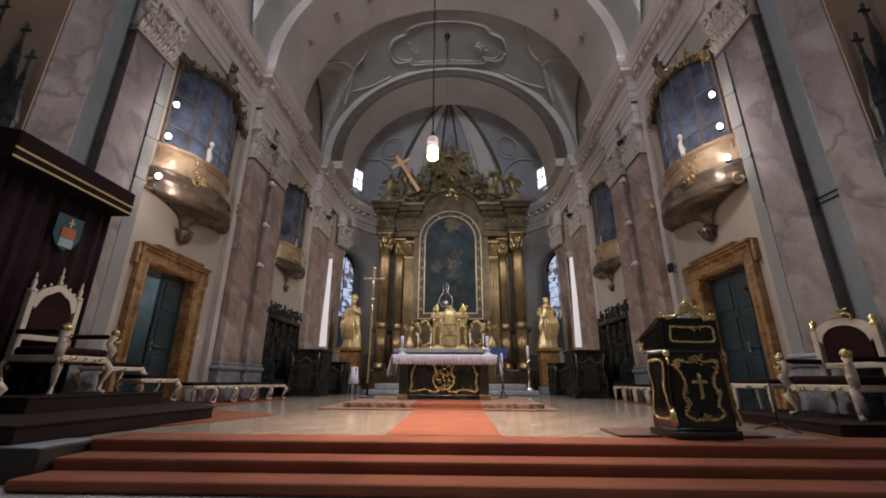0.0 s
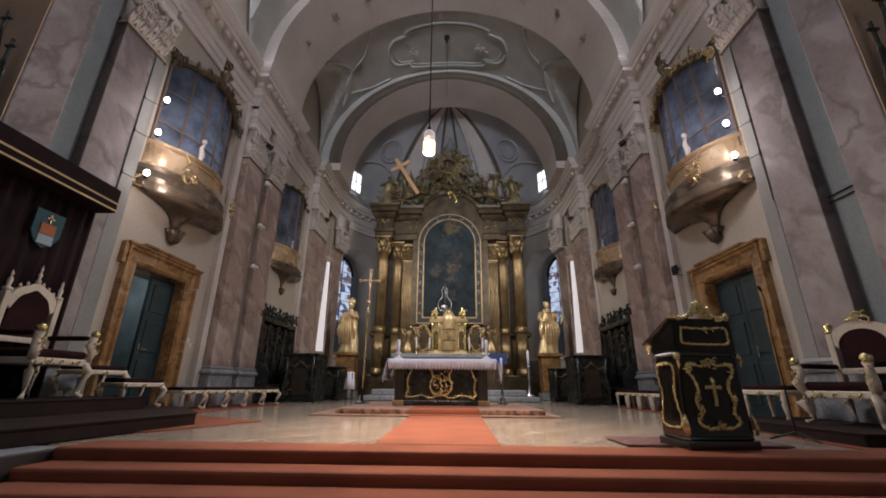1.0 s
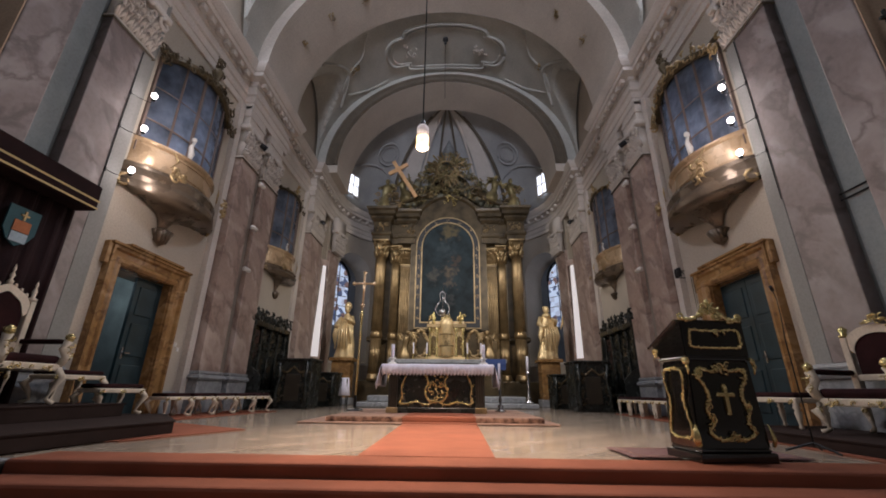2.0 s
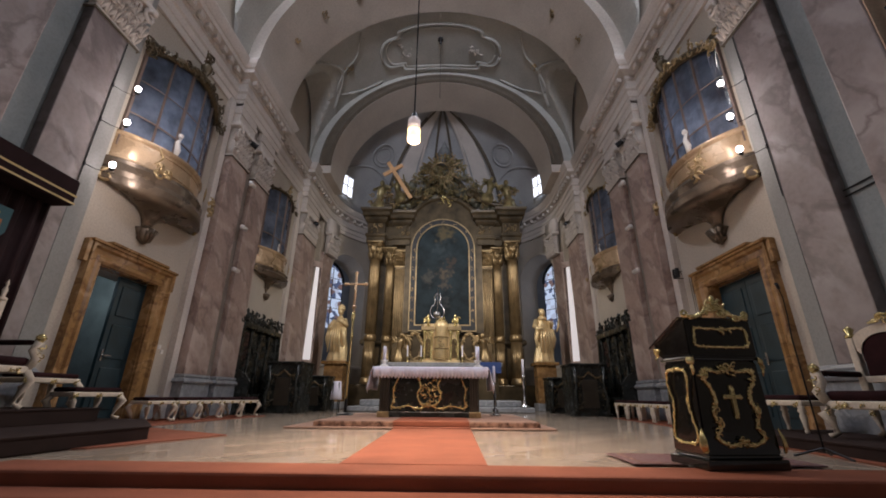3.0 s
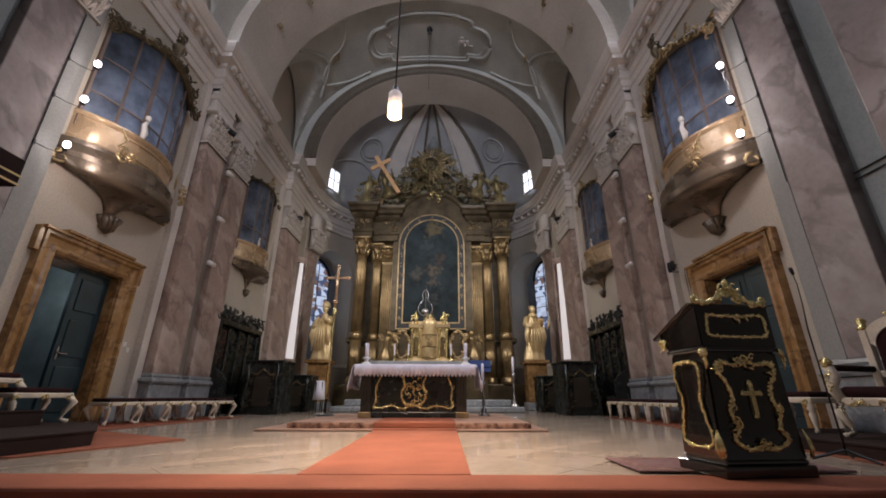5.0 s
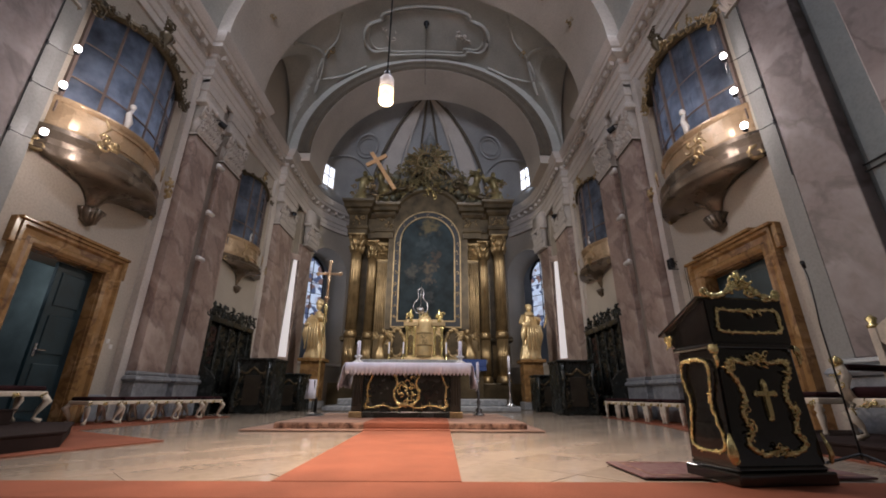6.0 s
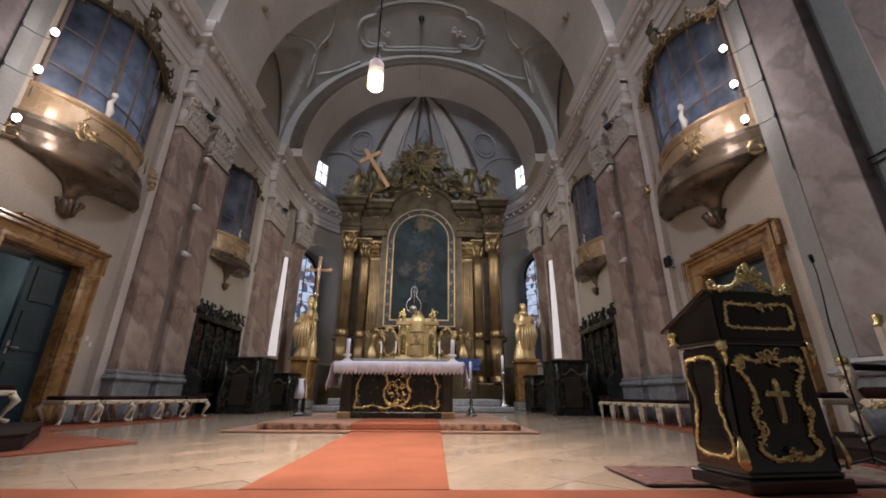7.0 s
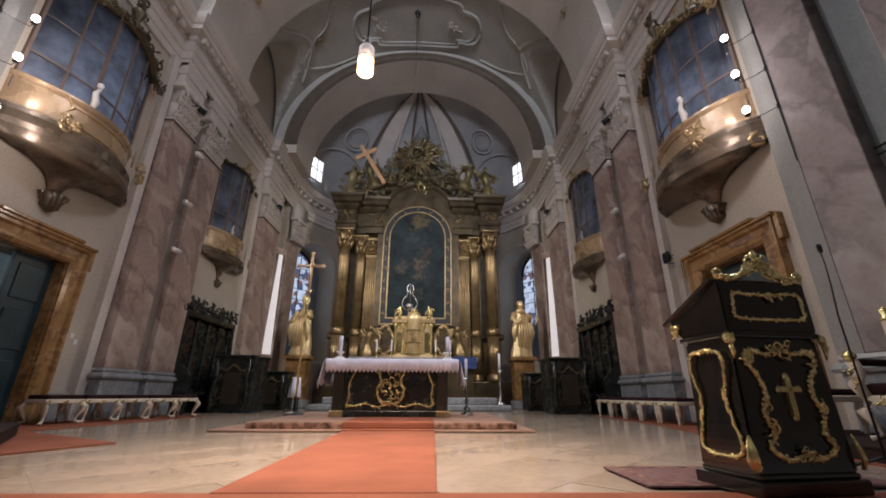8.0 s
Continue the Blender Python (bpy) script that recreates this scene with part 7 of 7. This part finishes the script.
def kneeler(s, x, y, h, w, d):
    t = thing("kneeling_desk", "dark carved wooden kneeling desk with scrolled front", "kneeling desk", "kneeling desks", pose(s * x, y, 0))
    bm = B()
    box(bm, -w / 2, w / 2, 0.05, d, 0, h - 0.06, 0.01)
    part("body", bm, DARKWOOD, t)
    bm = B()
    box(bm, -w / 2 - 0.04, w / 2 + 0.04, 0.0, d, h - 0.06, h, 0.015)
    part("top", bm, DARKWOOD, t)
    bm = B()
    box(bm, -w * 0.22, w * 0.22, 0.03, 0.06, h * 0.15, h * 0.68, 0.012)
    part("panel", bm, BROWNWOOD, t, "brown panel")
    for sx in (-1, 1):
        bm = B()
        tube(bm, [(sx * w * 0.40, 0.03, 0.05), (sx * w * 0.44, -0.03, h * 0.3), (sx * w * 0.38, 0.01, h * 0.6), (sx * w * 0.42, -0.02, h - 0.1)], [0.05, 0.06, 0.04, 0.06], 8)
        sc = part("scroll", bm, DARKWOOD, t, "", True)
        bm = B()
        foliage(bm, pose(sx * w * 0.36, 0.03, h * 0.5), 0.18, h * 0.75, 120 + sx, 22, 0.04, 0.055)
        tagged(part("carving", bm, DARKBRONZE, sc, "", True), "dull gilt carving", kind="stuff")
    bm = B()
    garland(bm, smooth_line([(-w * 0.42, h * 0.78), (-w * 0.2, h * 0.72), (0, h * 0.82), (w * 0.2, h * 0.72), (w * 0.42, h * 0.78)], 4), pose(0, 0.05, 0), 0.02, 5)
    part("gilt_line", bm, BRONZE, t, "dull gilt carved line", True)


for s in (-1, 1):
    stall(s)
    kneeler(s, 4.26, 12.6, 1.37, 0.98, 1.0)
    kneeler(s, 4.03, 14.6, 1.08, 0.86, 0.8)

# ---- pendant lamp ----
lamp = thing("pendant_lamp", "lit frosted glass cylinder lamp hanging on a black cord", "pendant lamp", "", pose(-0.02, 5.17, 3.47) @ Matrix.Diagonal((0.92, 0.92, 0.88, 1)))
bm = B()
lathe(bm, [(0.0, 0.005), (0.07, 0.0), (0.088, 0.02), (0.088, 0.20)], 20)
part("lit_glass", bm, WARMGLOW, lamp, "glowing lower glass", True)
bm = B()
lathe(bm, [(0.088, 0.20), (0.085, 0.36), (0.06, 0.40), (0.03, 0.41)], 20)
part("upper_glass", bm, glow("frosted_glass", (1.0, 0.72, 0.64), 0.2), lamp, "pale frosted upper glass", True)
bm = B()
lathe(bm, [(0.035, 0.40), (0.045, 0.43), (0.03, 0.50), (0.012, 0.53)], 12)
part("cap", bm, IRON, lamp)
bm = B()
tube(bm, [(0, 0, 0.5), (0, 0, 12.42)], 0.010, 6)
part("cord", bm, CORD, lamp)
spot("pendant_downlight", (-0.02, 5.17, 3.41), (0.2, 5.75, 0), 920, (1.0, 0.73, 0.53), 94, 1.0, 0.08)
bulb("pendant_glow", (-0.02, 5.17, 3.18), 60, (1.0, 0.75, 0.55), 0.1)
# thin hook and cord in the vault
hk = thing("vault_hook", "small black iron hook and chain hanging from the vault", "hook", "", pose(0.0, 13.35, 0))
bm = B()
lathe(bm, [(0.10, 14.25), (0.12, 14.15), (0.03, 14.05), (0.06, 13.98), (0.01, 13.88)], 10)
part("hook", bm, IRON, hk)
bm = B()
tube(bm, [(0, 0, 14.0), (0, 0, 11.2)], 0.008, 5)
part("chain", bm, IRON, hk)

# wall bracket lamp beside the east door
br = thing("iron_bracket", "black wrought iron wall bracket lamp with trailing cables", "wall bracket", "", pose(5.40, 9.25, 2.95, 0, 0, -90))
bm = B()
for z in (-0.08, 0.08):
    tube(bm, [(0, 0, z), (0, -0.12, z), (0.1, -0.2, z), (0.22, -0.2, z)], 0.010, 6)
curl(bm, 0.0, 0.0, 0.08, 0, pose(0, -0.1, 0, 0, 0, 90), 0.010)
for x in (0.05, 0.15):
    lathe(bm, [(0.04, -0.1), (0.05, 0.0), (0.04, 0.1)], 8, pose(x, -0.2, 0))
part("bracket", bm, IRON, br)
bm = B()
tube(bm, [(0.2, -0.005, -0.1), (0.2, -0.005, -2.0)], 0.006, 5)
tube(bm, [(0.26, -0.005, -0.1), (0.26, -0.005, -2.4)], 0.006, 5)
part("cable", bm, IRON, br)

# light switches beside the west door
sw = thing("light_switch", "pair of small white light switches on the wall beside the door", "light switch", "", pose(-5.5, 9.2, 1.33, 0, 0, 90))
for x, z in ((-0.05, 0.04), (0.05, -0.05)):
    bm = B()
    box(bm, x - 0.04, x + 0.04, -0.014, 0.004, z - 0.04, z + 0.04, 0.005)
    plate = part("plate", bm, WHITE, sw)
    bm = B()
    box(bm, x - 0.018, x + 0.018, -0.02, -0.012, z - 0.025, z + 0.025, 0.003)
    part("rocker", bm, WHITE, plate)

# rug beside the lectern
bm = B()
box(bm, 1.83, 3.25, 4.32, 4.92, 0.004, 0.016, 0.004, None)
ob = tagged(link("rug", bm, RUG), "worn dark patterned rug behind the lectern", "rug")
bm = B()
box(bm, 1.90, 3.18, 4.37, 4.39, 0.0162, 0.018)
box(bm, 1.90, 3.18, 4.85, 4.87, 0.0162, 0.018)
box(bm, 1.90, 1.92, 4.39, 4.85, 0.0162, 0.018)
part("border", bm, STEPRUG, ob, "pale border")

# side altars of the nave: only their pinnacles rise beside the chancel arch
for s in (-1, 1):
    t = thing("side_altar", "dark gothic side altar with pinnacles and small crosses", "side altar", "side altars", pose(s * 5.84, 4.36, NAVE_Z))
    bm = B()
    box(bm, -0.72 if s > 0 else -0.75, 0.75 if s > 0 else 0.72, -0.34, 0, 0, 3.4, 0.02)
    part("body", bm, DARKWOOD, t)
    for x, h in ((-0.66, 4.62), (-0.44, 5.08), (0.0, 5.5), (0.44, 5.08), (0.66, 4.62)):
        bm = B()
        lathe(bm, [(0.09, 3.39), (0.085, h - 0.9), (0.105, h - 0.85), (0.045, h - 0.45), (0.055, h - 0.42), (0.015, h - 0.1)], 6, pose(s * x, -0.2, 0))
        for q in range(3):
            blob(bm, (s * x, -0.2, h - 0.75 + q * 0.2), (0.085 - 0.02 * q, 0.085 - 0.02 * q, 0.03), sub=1)
        box(bm, s * x - 0.013, s * x + 0.013, -0.215, -0.185, h - 0.12, h + 0.18)
        box(bm, s * x - 0.065, s * x + 0.065, -0.217, -0.183, h + 0.05, h + 0.08)
        part("pinnacle", bm, DARKWOOD, t, "pinnacle with a cross")

# ---- marble floor slabs, laid diagonally ----
bm = B()
box(bm, -0.3497, 0.3497, -0.3497, 0.3497, -0.03, 0.0)
for v in bm.verts:
    if v.co.z > -0.01:
        v.co.x *= 0.9993
        v.co.y *= 0.9993
slab = part("slab", bm, FLOOR, floor)
SLAB = slab.data
slab.matrix_local = pose(0, 6.5, -0.006, 0, 0, 45)
sp = 0.7 * math.sqrt(2) / 2
cnt = 0
for j in range(-5, 24):
    for i in range(-9, 10):
        if (i + j) % 2:
            continue
        x, y = i * sp, 6.5 + j * sp
        if (i, j) == (0, 0) or abs(x) > 4.9 or y < 4.36 or y > 14.3 or cnt > 298:
            continue
        ob = new("slab", SLAB)
        ob.parent = floor
        ob.matrix_local = pose(x, y, -0.006 - 0.0004 * ((i * 7 + j * 3) % 3), 0, 0, 45)
        cnt += 1
